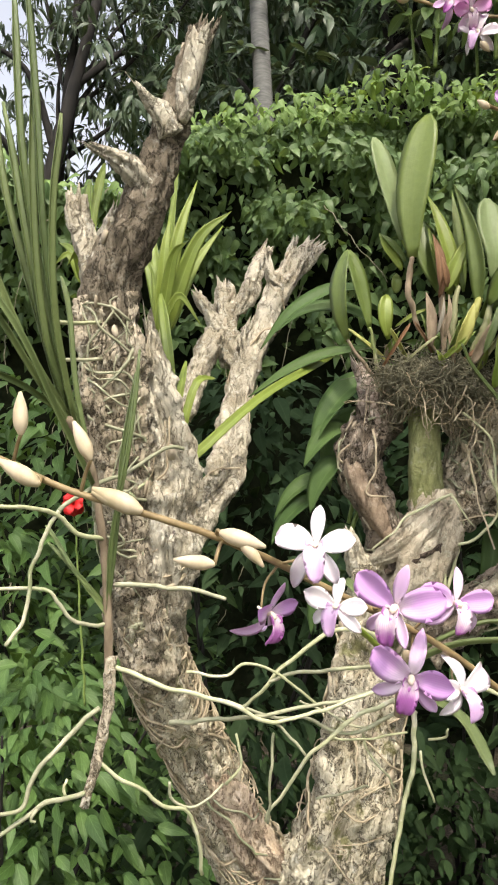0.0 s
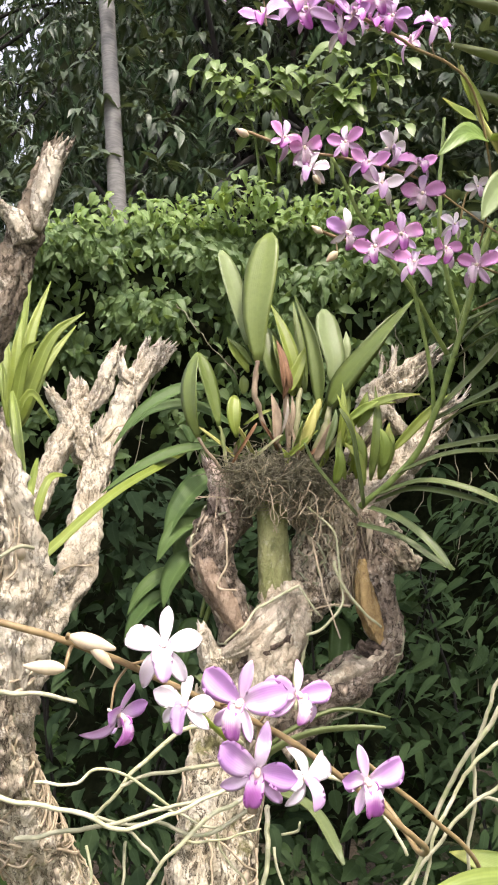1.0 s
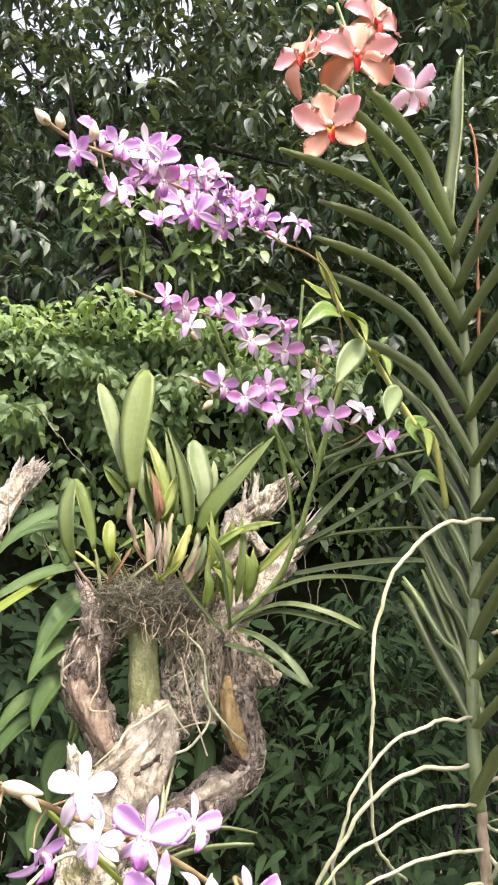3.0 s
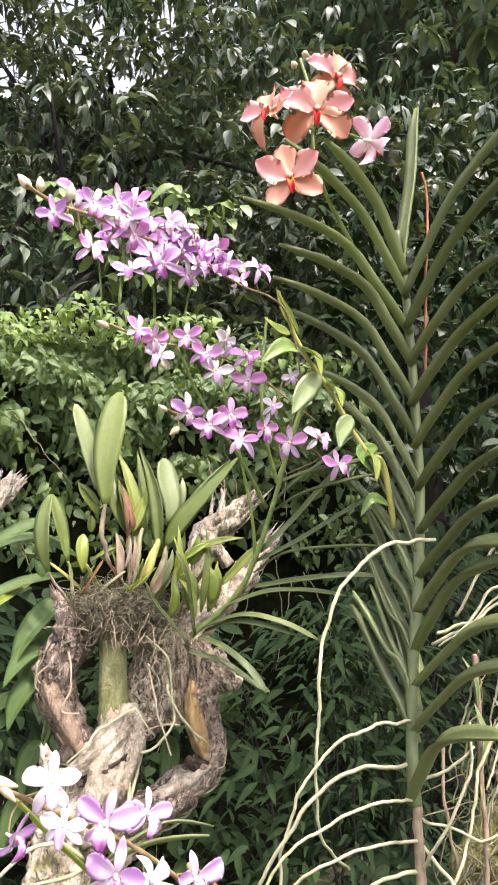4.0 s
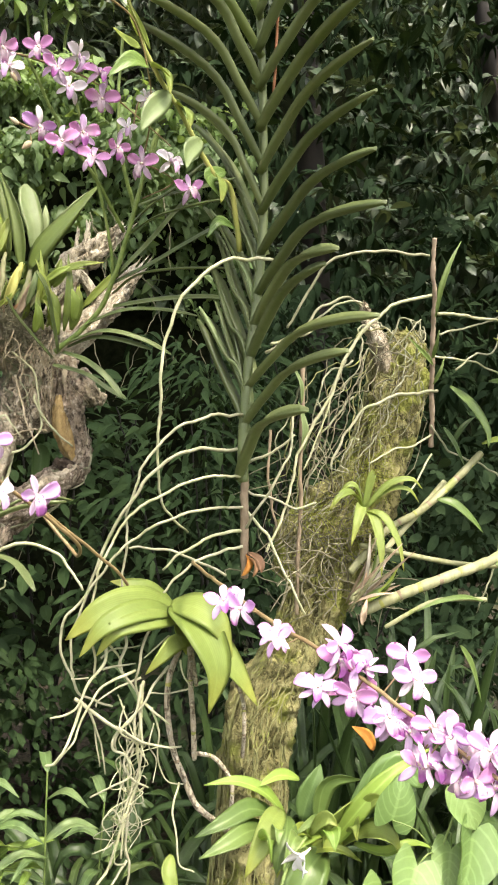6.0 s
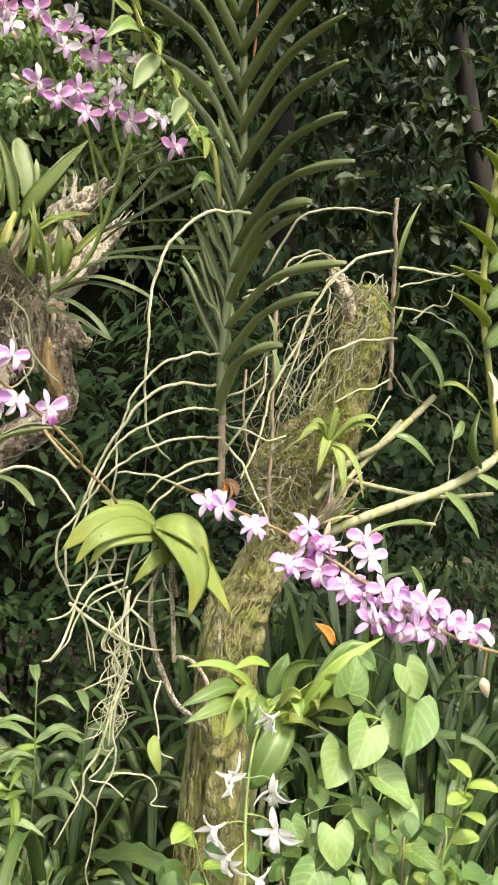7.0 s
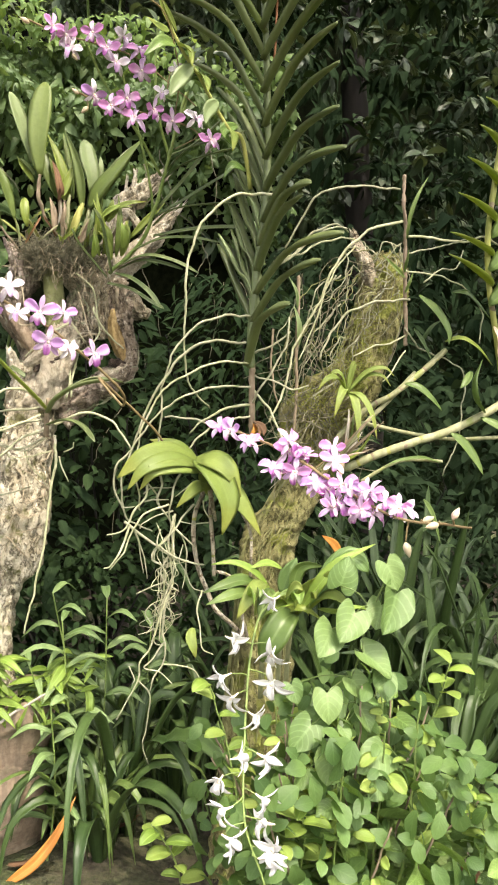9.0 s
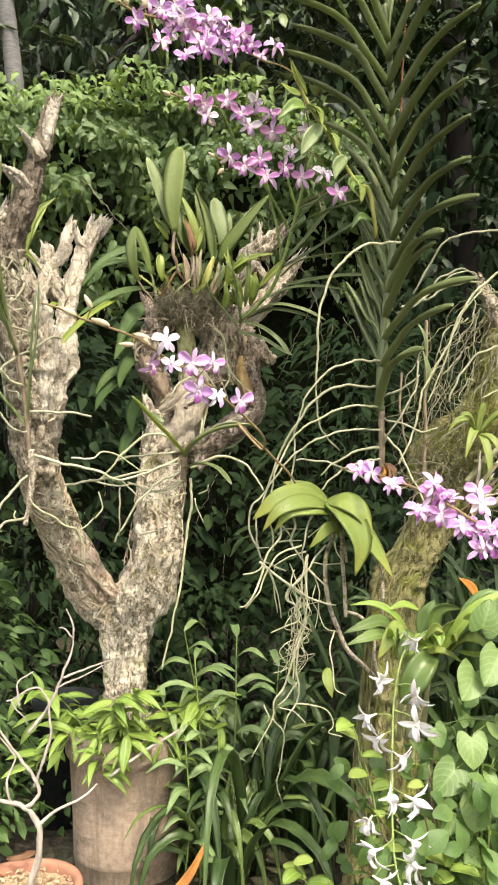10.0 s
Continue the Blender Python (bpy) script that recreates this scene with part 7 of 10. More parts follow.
LEFT_LEAVES = [((0.796, 1.000, 2.398), (0.713, 0.950, 2.478), (0.601, 0.900, 2.537)), ((0.804, 1.010, 2.353), (0.676, 0.950, 2.451), (0.513, 0.880, 2.499)), ((0.810, 1.020, 2.281), (0.642, 0.960, 2.374), (0.441, 0.900, 2.370)),
        ((0.814, 1.030, 2.217), (0.693, 0.990, 2.308), (0.524, 0.950, 2.322)), ((0.820, 1.040, 2.140), (0.693, 1.010, 2.244), (0.522, 0.980, 2.272)), ((0.826, 1.050, 2.059), (0.709, 1.040, 2.187), (0.559, 1.030, 2.240)),
        ((0.829, 1.060, 1.978), (0.753, 1.080, 2.100), (0.645, 1.100, 2.157)), ((0.830, 1.070, 1.898), (0.798, 1.160, 2.060), (0.769, 1.280, 2.186)), ((0.824, 1.070, 1.827), (0.808, 1.160, 1.972), (0.794, 1.260, 2.111)),
        ((0.815, 1.070, 1.759), (0.804, 1.160, 1.885), (0.783, 1.260, 1.989)), ((0.808, 1.070, 1.703), (0.797, 1.150, 1.810), (0.800, 1.240, 1.932)), ((0.800, 1.070, 1.637), (0.784, 1.140, 1.737), (0.768, 1.200, 1.844)),
        ((0.790, 1.070, 1.584), (0.770, 1.130, 1.655), (0.738, 1.180, 1.730)), ((0.783, 1.070, 1.531), (0.758, 1.120, 1.599), (0.724, 1.160, 1.709)), ((0.787, 1.070, 1.563), (0.790, 1.120, 1.666), (0.777, 1.160, 1.752))]
build_vanda()


# ---------- strap-leaved orchid hung on the leaning limb ----------
M["palebark"] = bark_mat("bleached_stem_bark", (0.58, 0.52, 0.40), (0.42, 0.36, 0.25), (0.15, 0.12, 0.08), rotten=0.3)


def build_left_orchid():
    d = thing("hanging_strap_orchid", (-0.119, 1.130, 1.323), "orchid with long narrow upright leaves and thick pale roots", "orchid")
    add_tube(d, "stem", M["browncane"], [(-0.112, 1.130, 1.264), (-0.118, 1.120, 1.353), (-0.127, 1.100, 1.442), (-0.139, 1.080, 1.515), (-0.165, 1.040, 1.582)], 0.0065, 0.005, 10, 0.002, 0.008, 0.15, freq=60)
    add_tube(d, "old_stem", M["palebark"], [(-0.108, 1.120, 1.277), (-0.105, 1.110, 1.225), (-0.110, 1.100, 1.156), (-0.120, 1.090, 1.095)], 0.0080, 0.006, 14, 0.003, 0.005, 0.3, freq=70, label="bleached leafless old stem")
    lf = M["strapleafd"]
    for ctrl, w in (([(-0.138, 1.080, 1.508), (-0.186, 1.020, 1.643), (-0.216, 0.980, 1.788), (-0.253, 0.960, 1.958)], 0.024), ([(-0.149, 1.070, 1.543), (-0.189, 1.000, 1.674), (-0.206, 0.960, 1.837), (-0.213, 0.940, 2.033)], 0.024),
                    ([(-0.156, 1.060, 1.564), (-0.197, 1.000, 1.731), (-0.227, 0.960, 1.908), (-0.251, 0.950, 2.114)], 0.024), ([(-0.161, 1.050, 1.577), (-0.173, 0.980, 1.697), (-0.173, 0.940, 1.822), (-0.163, 0.920, 1.922)], 0.022),
                    ([(-0.138, 1.080, 1.500), (-0.167, 1.000, 1.584), (-0.193, 0.940, 1.659), (-0.235, 0.900, 1.725)], 0.02), ([(-0.149, 1.070, 1.543), (-0.191, 1.000, 1.617), (-0.226, 0.950, 1.681), (-0.247, 0.900, 1.712)], 0.02),
                    ([(-0.160, 1.060, 1.571), (-0.193, 0.980, 1.641), (-0.221, 0.930, 1.715), (-0.248, 0.900, 1.790)], 0.02), ([(-0.169, 1.050, 1.584), (-0.204, 1.000, 1.610), (-0.224, 0.960, 1.619), (-0.248, 0.920, 1.626)], 0.018),
                    ([(-0.174, 1.040, 1.596), (-0.226, 1.000, 1.766), (-0.258, 0.980, 1.881), (-0.280, 0.970, 2.008)], 0.024), ([(-0.134, 1.090, 1.486), (-0.164, 1.060, 1.615), (-0.179, 1.050, 1.716), (-0.194, 1.050, 1.769)], 0.018),
                    ([(-0.166, 1.040, 1.590), (-0.188, 0.970, 1.771), (-0.202, 0.940, 1.933), (-0.221, 0.920, 2.091)], 0.022), ([(-0.117, 1.120, 1.339), (-0.112, 1.090, 1.429), (-0.094, 1.070, 1.546), (-0.087, 1.070, 1.680)], 0.016),
                    ([(-0.118, 1.120, 1.331), (-0.109, 1.100, 1.451), (-0.106, 1.090, 1.547), (-0.095, 1.090, 1.653)], 0.016), ([(-0.117, 1.120, 1.331), (-0.139, 1.110, 1.360), (-0.169, 1.100, 1.396), (-0.199, 1.100, 1.423)], 0.014),
                    ([(-0.122, 1.120, 1.346), (-0.161, 1.100, 1.389), (-0.187, 1.100, 1.424), (-0.204, 1.100, 1.445)], 0.014)):
        add_leaf(d, lf, ctrl, w * 0.46, "strap", (0.9, -0.5, -0.2), 0.8, 0.0018, 16)
    roots = [[(-0.125, 1.100, 1.432), (-0.148, 1.070, 1.434), (-0.169, 1.050, 1.460), (-0.199, 1.020, 1.465), (-0.248, 1.000, 1.466)], [(-0.117, 1.110, 1.321), (-0.146, 1.080, 1.326), (-0.166, 1.070, 1.347), (-0.179, 1.060, 1.365), (-0.234, 1.040, 1.366), (-0.254, 1.020, 1.365)],
             [(-0.111, 1.130, 1.371), (-0.055, 1.140, 1.369), (-0.001, 1.140, 1.369), (0.038, 1.140, 1.361)], [(-0.104, 1.120, 1.266), (-0.029, 1.130, 1.243), (0.046, 1.140, 1.227), (0.098, 1.160, 1.205), (0.165, 1.180, 1.217), (0.263, 1.200, 1.256)],
             [(-0.115, 1.110, 1.214), (-0.151, 1.080, 1.176), (-0.176, 1.060, 1.142), (-0.185, 1.050, 1.104), (-0.214, 1.020, 1.102)], [(-0.120, 1.090, 1.114), (-0.157, 1.070, 1.108), (-0.187, 1.060, 1.087), (-0.219, 1.040, 1.065)],
             [(-0.105, 1.100, 1.149), (-0.066, 1.120, 1.119), (-0.027, 1.140, 1.092), (0.000, 1.160, 1.077), (0.015, 1.180, 1.035), (0.023, 1.200, 0.984)], [(-0.170, 1.050, 1.465), (-0.185, 1.040, 1.425), (-0.195, 1.040, 1.383), (-0.198, 1.040, 1.334), (-0.212, 1.020, 1.302)],
             [(-0.170, 1.050, 1.465), (-0.141, 1.080, 1.497), (-0.101, 1.120, 1.524), (-0.063, 1.150, 1.559), (-0.039, 1.170, 1.562)], [(-0.217, 1.100, 1.719), (-0.174, 1.180, 1.743), (-0.168, 1.240, 1.782), (-0.156, 1.270, 1.821)],
             [(-0.214, 1.100, 1.666), (-0.180, 1.160, 1.683), (-0.143, 1.220, 1.698)], [(-0.031, 1.160, 1.191), (0.045, 1.160, 1.201), (0.134, 1.180, 1.216), (0.265, 1.220, 1.245)],
             [(-0.012, 1.160, 1.259), (0.042, 1.160, 1.259), (0.070, 1.170, 1.273), (0.125, 1.180, 1.252), (0.180, 1.200, 1.214)], [(0.090, 1.170, 1.202), (0.121, 1.170, 1.193), (0.153, 1.180, 1.160)],
             [(0.109, 1.180, 1.183), (0.109, 1.180, 1.131), (0.104, 1.200, 1.058)], [(0.046, 1.200, 1.105), (0.064, 1.200, 1.129), (0.056, 1.200, 1.173)], [(-0.025, 1.160, 1.114), (-0.018, 1.170, 1.086), (0.012, 1.180, 1.082), (0.042, 1.200, 1.104)],
             [(-0.170, 1.060, 1.099), (-0.176, 1.060, 1.088), (-0.169, 1.060, 1.086)], [(-0.142, 1.080, 1.112), (-0.145, 1.080, 1.121), (-0.140, 1.080, 1.132)]]
    for k, ctrl in enumerate(roots):
        add_tube(d, "aerial_root", M["root"] if k % 3 else M["greenroot"], ctrl, frng.uniform(0.0026, 0.0036) if k < 12 else 0.0022, 0.0026 if k < 12 else 0.0018, 8, 0.005, 0.009, seed=k * 2.1)


build_left_orchid()


def build_small_orchid():
    d = thing("small_strap_orchid", (0.309, 1.250, 1.260), "small orchid with dark strap leaves and long tangled roots", "orchid")
    add_tube(d, "stem", M["browncane"], [(0.284, 1.260, 1.203), (0.283, 1.240, 1.247), (0.287, 1.220, 1.298)], 0.008, 0.006, 9, 0.001, 0.006, 0.1)
    for ctrl, w in (([(0.282, 1.230, 1.269), (0.238, 1.180, 1.310), (0.186, 1.140, 1.357), (0.135, 1.100, 1.408)], 0.02), ([(0.285, 1.230, 1.262), (0.303, 1.180, 1.295), (0.356, 1.140, 1.326), (0.439, 1.100, 1.339)], 0.02),
                    ([(0.284, 1.230, 1.232), (0.317, 1.180, 1.241), (0.354, 1.140, 1.227), (0.377, 1.070, 1.185)], 0.018), ([(0.291, 1.230, 1.284), (0.328, 1.200, 1.319), (0.396, 1.200, 1.349), (0.472, 1.200, 1.341)], 0.018),
                    ([(0.198, 1.300, 1.387), (0.215, 1.280, 1.372), (0.232, 1.270, 1.357)], 0.018)):
        add_leaf(d, M["bromel"] if w == 0.02 and ctrl[3][0] < 0.2 else M["vanda"], ctrl, w, "strap", (0, -0.4, 1), 0.5, 0.0016, 12)
    roots = [[(0.267, 1.260, 1.279), (0.209, 1.220, 1.269), (0.147, 1.200, 1.263), (0.095, 1.180, 1.254)], [(0.266, 1.260, 1.295), (0.223, 1.230, 1.323), (0.175, 1.210, 1.315), (0.130, 1.200, 1.282), (0.093, 1.200, 1.237), (0.059, 1.210, 1.205)],
             [(0.278, 1.270, 1.222), (0.213, 1.240, 1.196), (0.168, 1.230, 1.156), (0.130, 1.240, 1.100), (0.100, 1.260, 1.040)], [(0.280, 1.280, 1.200), (0.215, 1.260, 1.171), (0.149, 1.250, 1.192), (0.101, 1.250, 1.188), (0.034, 1.250, 1.207)],
             [(0.308, 1.280, 1.206), (0.309, 1.270, 1.153), (0.295, 1.260, 1.077), (0.281, 1.260, 0.971), (0.253, 1.260, 0.829), (0.222, 1.270, 0.696)], [(0.302, 1.240, 1.232), (0.379, 1.200, 1.262), (0.443, 1.180, 1.235), (0.485, 1.170, 1.168)],
             [(0.298, 1.300, 1.209), (0.234, 1.320, 1.166), (0.182, 1.320, 1.187), (0.139, 1.320, 1.200)], [(0.234, 1.320, 1.166), (0.245, 1.330, 1.132), (0.281, 1.340, 1.094), (0.291, 1.350, 1.072)],
             [(0.183, 1.300, 1.167), (0.201, 1.310, 1.150), (0.252, 1.320, 1.153), (0.302, 1.320, 1.168)], [(0.172, 1.340, 1.052), (0.215, 1.350, 1.061), (0.249, 1.360, 1.069)],
             [(0.332, 1.300, 1.163), (0.354, 1.280, 1.174), (0.356, 1.270, 1.188)], [(0.318, 1.280, 1.151), (0.326, 1.270, 1.115), (0.336, 1.270, 1.085)]]
    for k, ctrl in enumerate(roots):
        add_tube(d, "aerial_root", M["greenroot"] if k % 3 else M["root"], ctrl, frng.uniform(0.0030, 0.0042) if k < 6 else 0.0021, 0.0024 if k < 6 else 0.0016, 8, 0.005, 0.009, seed=k * 4.7)


build_small_orchid()


def build_bromeliads():
    for n, (base, leaves) in enumerate((((-0.184, 1.620, 1.837), [((-0.180, 1.660, 2.227), 0.030), ((-0.138, 1.660, 2.178), 0.032), ((-0.053, 1.600, 2.087), 0.034), ((-0.227, 1.660, 2.077), 0.028), ((-0.183, 1.620, 2.074), 0.03), ((-0.092, 1.550, 1.839), 0.022), ((-0.080, 1.680, 2.088), 0.03), ((-0.260, 1.660, 2.027), 0.026), ((-0.133, 1.560, 2.005), 0.026)]),
                                        ((-0.371, 1.680, 1.956), [((-0.442, 1.700, 2.049), 0.024), ((-0.442, 1.680, 1.991), 0.022), ((-0.384, 1.700, 2.192), 0.02), ((-0.361, 1.720, 2.241), 0.02), ((-0.390, 1.620, 1.972), 0.022)]),
                                        ((-0.086, 1.360, 1.546), [((0.168, 1.700, 1.821), 0.018), ((-0.149, 1.440, 1.865), 0.020), ((-0.041, 1.440, 1.715), 0.014), ((-0.098, 1.460, 1.748), 0.014), ((-0.178, 1.440, 1.771), 0.013)]))):
        d = thing("strap_rosette", base, "rosette of upright yellow-green strap leaves on the stump", "orchid", "leaf rosettes on the stump")
        for k, (tip, w) in enumerate(leaves):
            a, t = V(base) + jit(0.008), V(tip)
            mid = a * 0.5 + t * 0.5 + (0, -0.015, 0.02 + 0.02 * (k % 3))
            up = unit(np.cross(t - a, (0.2, 0.9, 0.3)) * (1 if t[0] < a[0] else -1) + V((0, -0.8, 0.5)))
            add_leaf(d, M["bromel"], [a, a * 0.75 + mid * 0.25, mid, t], w, "lance" if w > 0.02 else "strap", up, 0.35, 0.0014, 14)
        b = Build()
        tube(b, [V(base) + (0, 0.01, -0.05), V(base), V(base) + (0, 0, 0.03)], 0.010, 0.008, 8, 0.01)
        part("stem", b, M["cane"], d)


build_bromeliads()


# ---------- mossy stump ----------
def build_mossy():
    foot = (0.86, 1.22, 0.0)
    t = thing("mossy_stump", foot, "leaning mossy tree stump netted with pale roots", "tree stump")
    b = Build()
    main = limb(b, [(0.80, 1.24, -0.05, 0.10), (0.836, 1.240, 0.384, 0.085), (0.841, 1.200, 0.688, 0.066), (*(0.848, 1.170, 0.879), 0.058), (*(0.910, 1.165, 0.985), 0.054), (*(0.983, 1.165, 1.100), 0.058), (*(1.063, 1.165, 1.240), 0.066), (*(1.140, 1.170, 1.370), 0.068), (*(1.195, 1.170, 1.496), 0.066), (*(1.226, 1.175, 1.602), 0.062), (*(1.243, 1.180, 1.678), 0.054), (*(1.254, 1.185, 1.717), 0.034)], sides=64, step=0.006, lump=0.18, plate=0.002, fray=0.005, flute=0.5, torn=0.02, seed=5.0)
    part("trunk", b, M["moss"], t)
    b = Build()
    spike = limb(b, [(*(1.181, 1.150, 1.622), 0.020), (*(1.151, 1.140, 1.681), 0.018), (*(1.127, 1.135, 1.727), 0.013), (*(1.114, 1.135, 1.765), 0.005)], sides=30, step=0.004, lump=0.3, flute=0.7, fray=0.004, torn=0.02, seed=6.0)
    part("broken_top", b, M["crust"], t, "dry broken spike at the top")
    b = Build()
    lobe = limb(b, [(*(0.936, 1.180, 1.163), 0.04), (*(0.980, 1.175, 1.253), 0.050), (*(1.046, 1.165, 1.317), 0.050), (*(1.114, 1.155, 1.390), 0.035)], sides=40, step=0.007, lump=0.5, flute=0.7, fray=0.008, seed=15.0)
    part("burl", b, M["moss"], t)
    # fibrous roots grown over the bark
    for n, sd, rr, mt in ((300, 51, (0.0012, 0.0026), "mossroot"), (120, 52, (0.0009, 0.0022), "dryroot"), (60, 53, (0.0012, 0.0026), "root")):
        b = Build()
        up = int(len(main[0]) * 0.62)
        bark_shell([(main[0][up:], main[1][up:]), lobe], b, n, sd, rr, (0.10, 0.40), 0.002, 0.3)
        if mt == "mossroot":
            bark_shell([(main[0][:up], main[1][:up])], b, 420, sd + 7, (0.0008, 0.0019), (0.18, 0.5), 0.0025, 0.05)
        tagged(part("root_net", b, M[mt], t, "net of thin creeping roots"), kind="stuff")
    rng = np.random.default_rng(61)
    # loose roots that spill from the top down the shaded flank
    top0, top1 = V((1.121, 1.110, 1.714)), V((1.261, 1.120, 1.638))
    end0, end1 = V((0.889, 1.090, 1.348)), V((1.090, 1.090, 1.301))
    for name, count, mt, r in (("root_tangle", 13, "root", (0.0012, 0.0026)), ("root_tangle", 16, "mossroot", (0.0010, 0.0024)), ("root_tangle", 20, "dryroot", (0.0009, 0.0018))):
        b = Build()
        for k in range(count):
            u, f0 = rng.random(), rng.uniform(0.0, 0.55)
            p = top0 + (top1 - top0) * u + rng.normal(0, 0.012, 3)
            e = end0 + (end1 - end0) * min(1, max(0, u + rng.normal(0, 0.25))) + rng.normal(0, 0.03, 3) * (1, 0.4, 1)
            bow = V((rng.normal(-0.035, 0.03), -0.02, rng.normal(0.02, 0.03)))
            q = [p + (e - p) * f + bow * math.sin(math.pi * f) * 1.5 for f in np.linspace(f0, min(1.0, f0 + rng.uniform(0.35, 0.8)), 5)]
            q = [V(v) + rng.normal(0, 0.016, 3) * (1, 0.5, 1) for v in q]
            tube(b, q, rng.uniform(*r), 0.0008, 5, 0.010, wob=0.012, seed=k * 7.3)
        tagged(part(name, b, M[mt], t, "tangle of loose roots down the flank"), kind="stuff")
    # wreath of roots round the broken top
    b = Build()
    c0 = V((1.233, 1.175, 1.679))
    for k in range(16):
        a0, da, rr = rng.uniform(2.6, 5.4), rng.uniform(0.7, 1.8), rng.uniform(0.055, 0.075)
        zz = rng.uniform(-0.03, 0.035)
        q = [c0 + (rr * math.cos(a0 + da * f), rr * math.sin(a0 + da * f) * 0.95, zz + 0.04 * math.sin(3 * f + k)) for f in np.linspace(0, 1, 6)]
        tube(b, q, rng.uniform(0.0014, 0.0028), 0.0012, 6, 0.010, wob=0.014, seed=k * 3.7)
    tagged(part("root_wreath", b, M["root"], t, "pale roots wound round the broken top"), kind="stuff")
    # dark brown root mass at the knee
    b = Build()
    for k in range(150):
        p = V((0.973, 1.105, 1.238)) + rng.normal(0, 1, 3) * (0.060, 0.03, 0.075)
        d = unit(rng.normal(0, 1, 3) * (1, 0.4, 1) + (0, 0, -0.5)) * rng.uniform(0.05, 0.15)
        tube(b, [p, p + d * 0.4 + rng.normal(0, 0.016, 3), p + d + rng.normal(0, 0.024, 3)], rng.uniform(0.0010, 0.0022), 0.001, 5, 0.014, wob=0.008, seed=k + 99)
    tagged(part("root_tangle", b, M["dryroot"], t, "tangle of dry brown roots"), kind="stuff")
    P, D, N, S = [], [], [], []
    for k in range(1500):
        i = int(rng.uniform(0, len(main[0]) * 0.75))
        a = rng.uniform(3.0, 6.6)
        if noise.noise(Vector(main[0][i]) * 14 + Vector((a, 0, 0))) < 0.05:
            continue
        tt = unit(main[0][i + 1] - main[0][i])
        x = unit(np.cross(tt, V((0, 1, 0))))
        y = np.cross(tt, x)
        o = math.cos(a) * x + math.sin(a) * y
        P.append(main[0][i] + o * main[1][i] * rng.uniform(0.98, 1.08))
        D.append(o + rng.normal(0, 0.6, 3))
        N.append(rng.normal(0, 1, 3))
        S.append(rng.uniform(0.003, 0.008))
    for at, n, sp in (((1.088, 1.088, 1.383), 1500, (0.030, 0.012, 0.030)), ((1.023, 1.085, 1.245), 1600, (0.050, 0.016, 0.032)), ((1.127, 1.098, 1.496), 500, (0.022, 0.010, 0.030)), ((0.947, 1.100, 1.298), 500, (0.03, 0.012, 0.02))):
        for k in range(n):
            o = rng.normal(0, 1, 3)
            P.append(V(at) + o * sp)
            D.append(o * (1, 0.5, 1) + (0, -0.8, -0.3))
            N.append(rng.normal(0, 1, 3))
            S.append(rng.uniform(0.003, 0.009))
    b = Build()
    scatter(b, leaf_template("lance", 0.3, 0.3, 0.3, 2), P, D, N, S)
    tagged(part("moss", b, M["mossleaf"], t, "soft yellow-green moss"), kind="stuff")
    # bare brown stems that stand against the knee
    for ctrl, r in (([(0.913, 1.060, 1.613), (0.913, 1.060, 1.529), (0.906, 1.060, 1.424), (0.905, 1.070, 1.308), (0.902, 1.080, 1.204), (0.910, 1.100, 1.098)], 0.0048), ([(0.848, 1.080, 1.475), (0.841, 1.080, 1.371), (0.863, 1.090, 1.269)], 0.0030)):
        add_tube(t, "dry_stem", M["browncane"], ctrl, r, r * 0.8, 10, 0.003, 0.005, 0.3, freq=60, label="bare brown stem against the stump")
    for p0, p1, w in (((0.906, 1.060, 1.424), (0.892, 1.040, 1.530), 0.020), ((0.907, 1.055, 1.527), (0.883, 1.050, 1.608), 0.012)):
        add_leaf(t, M["paleleaf"], [p0, V(p0) * 0.5 + V(p1) * 0.5 + (0.004, -0.01, 0), p1], w, "lance", (0.3, -1, 0.2), 0.5, 0.0014, 10, label="dry pale leaf sheath")


M["mossroot"] = simple_mat("mossy_root", (0.060, 0.062, 0.022), (0.30, 0.30, 0.125), 40, 0.8, 0.3, third=(0.25, 0.29, 0.06))
M["mossleaf"] = leaf_mat("moss_tuft", (0.09, 0.105, 0.02), (0.27, 0.31, 0.065), rib=0.0, trans=0.3, rough=0.7, island=True)
build_mossy()


M["twigbrown"] = simple_mat("weathered_twig", (0.14, 0.10, 0.07), (0.42, 0.33, 0.24), 60, 0.8, 0.5, streak=(1, 1, 0.4))


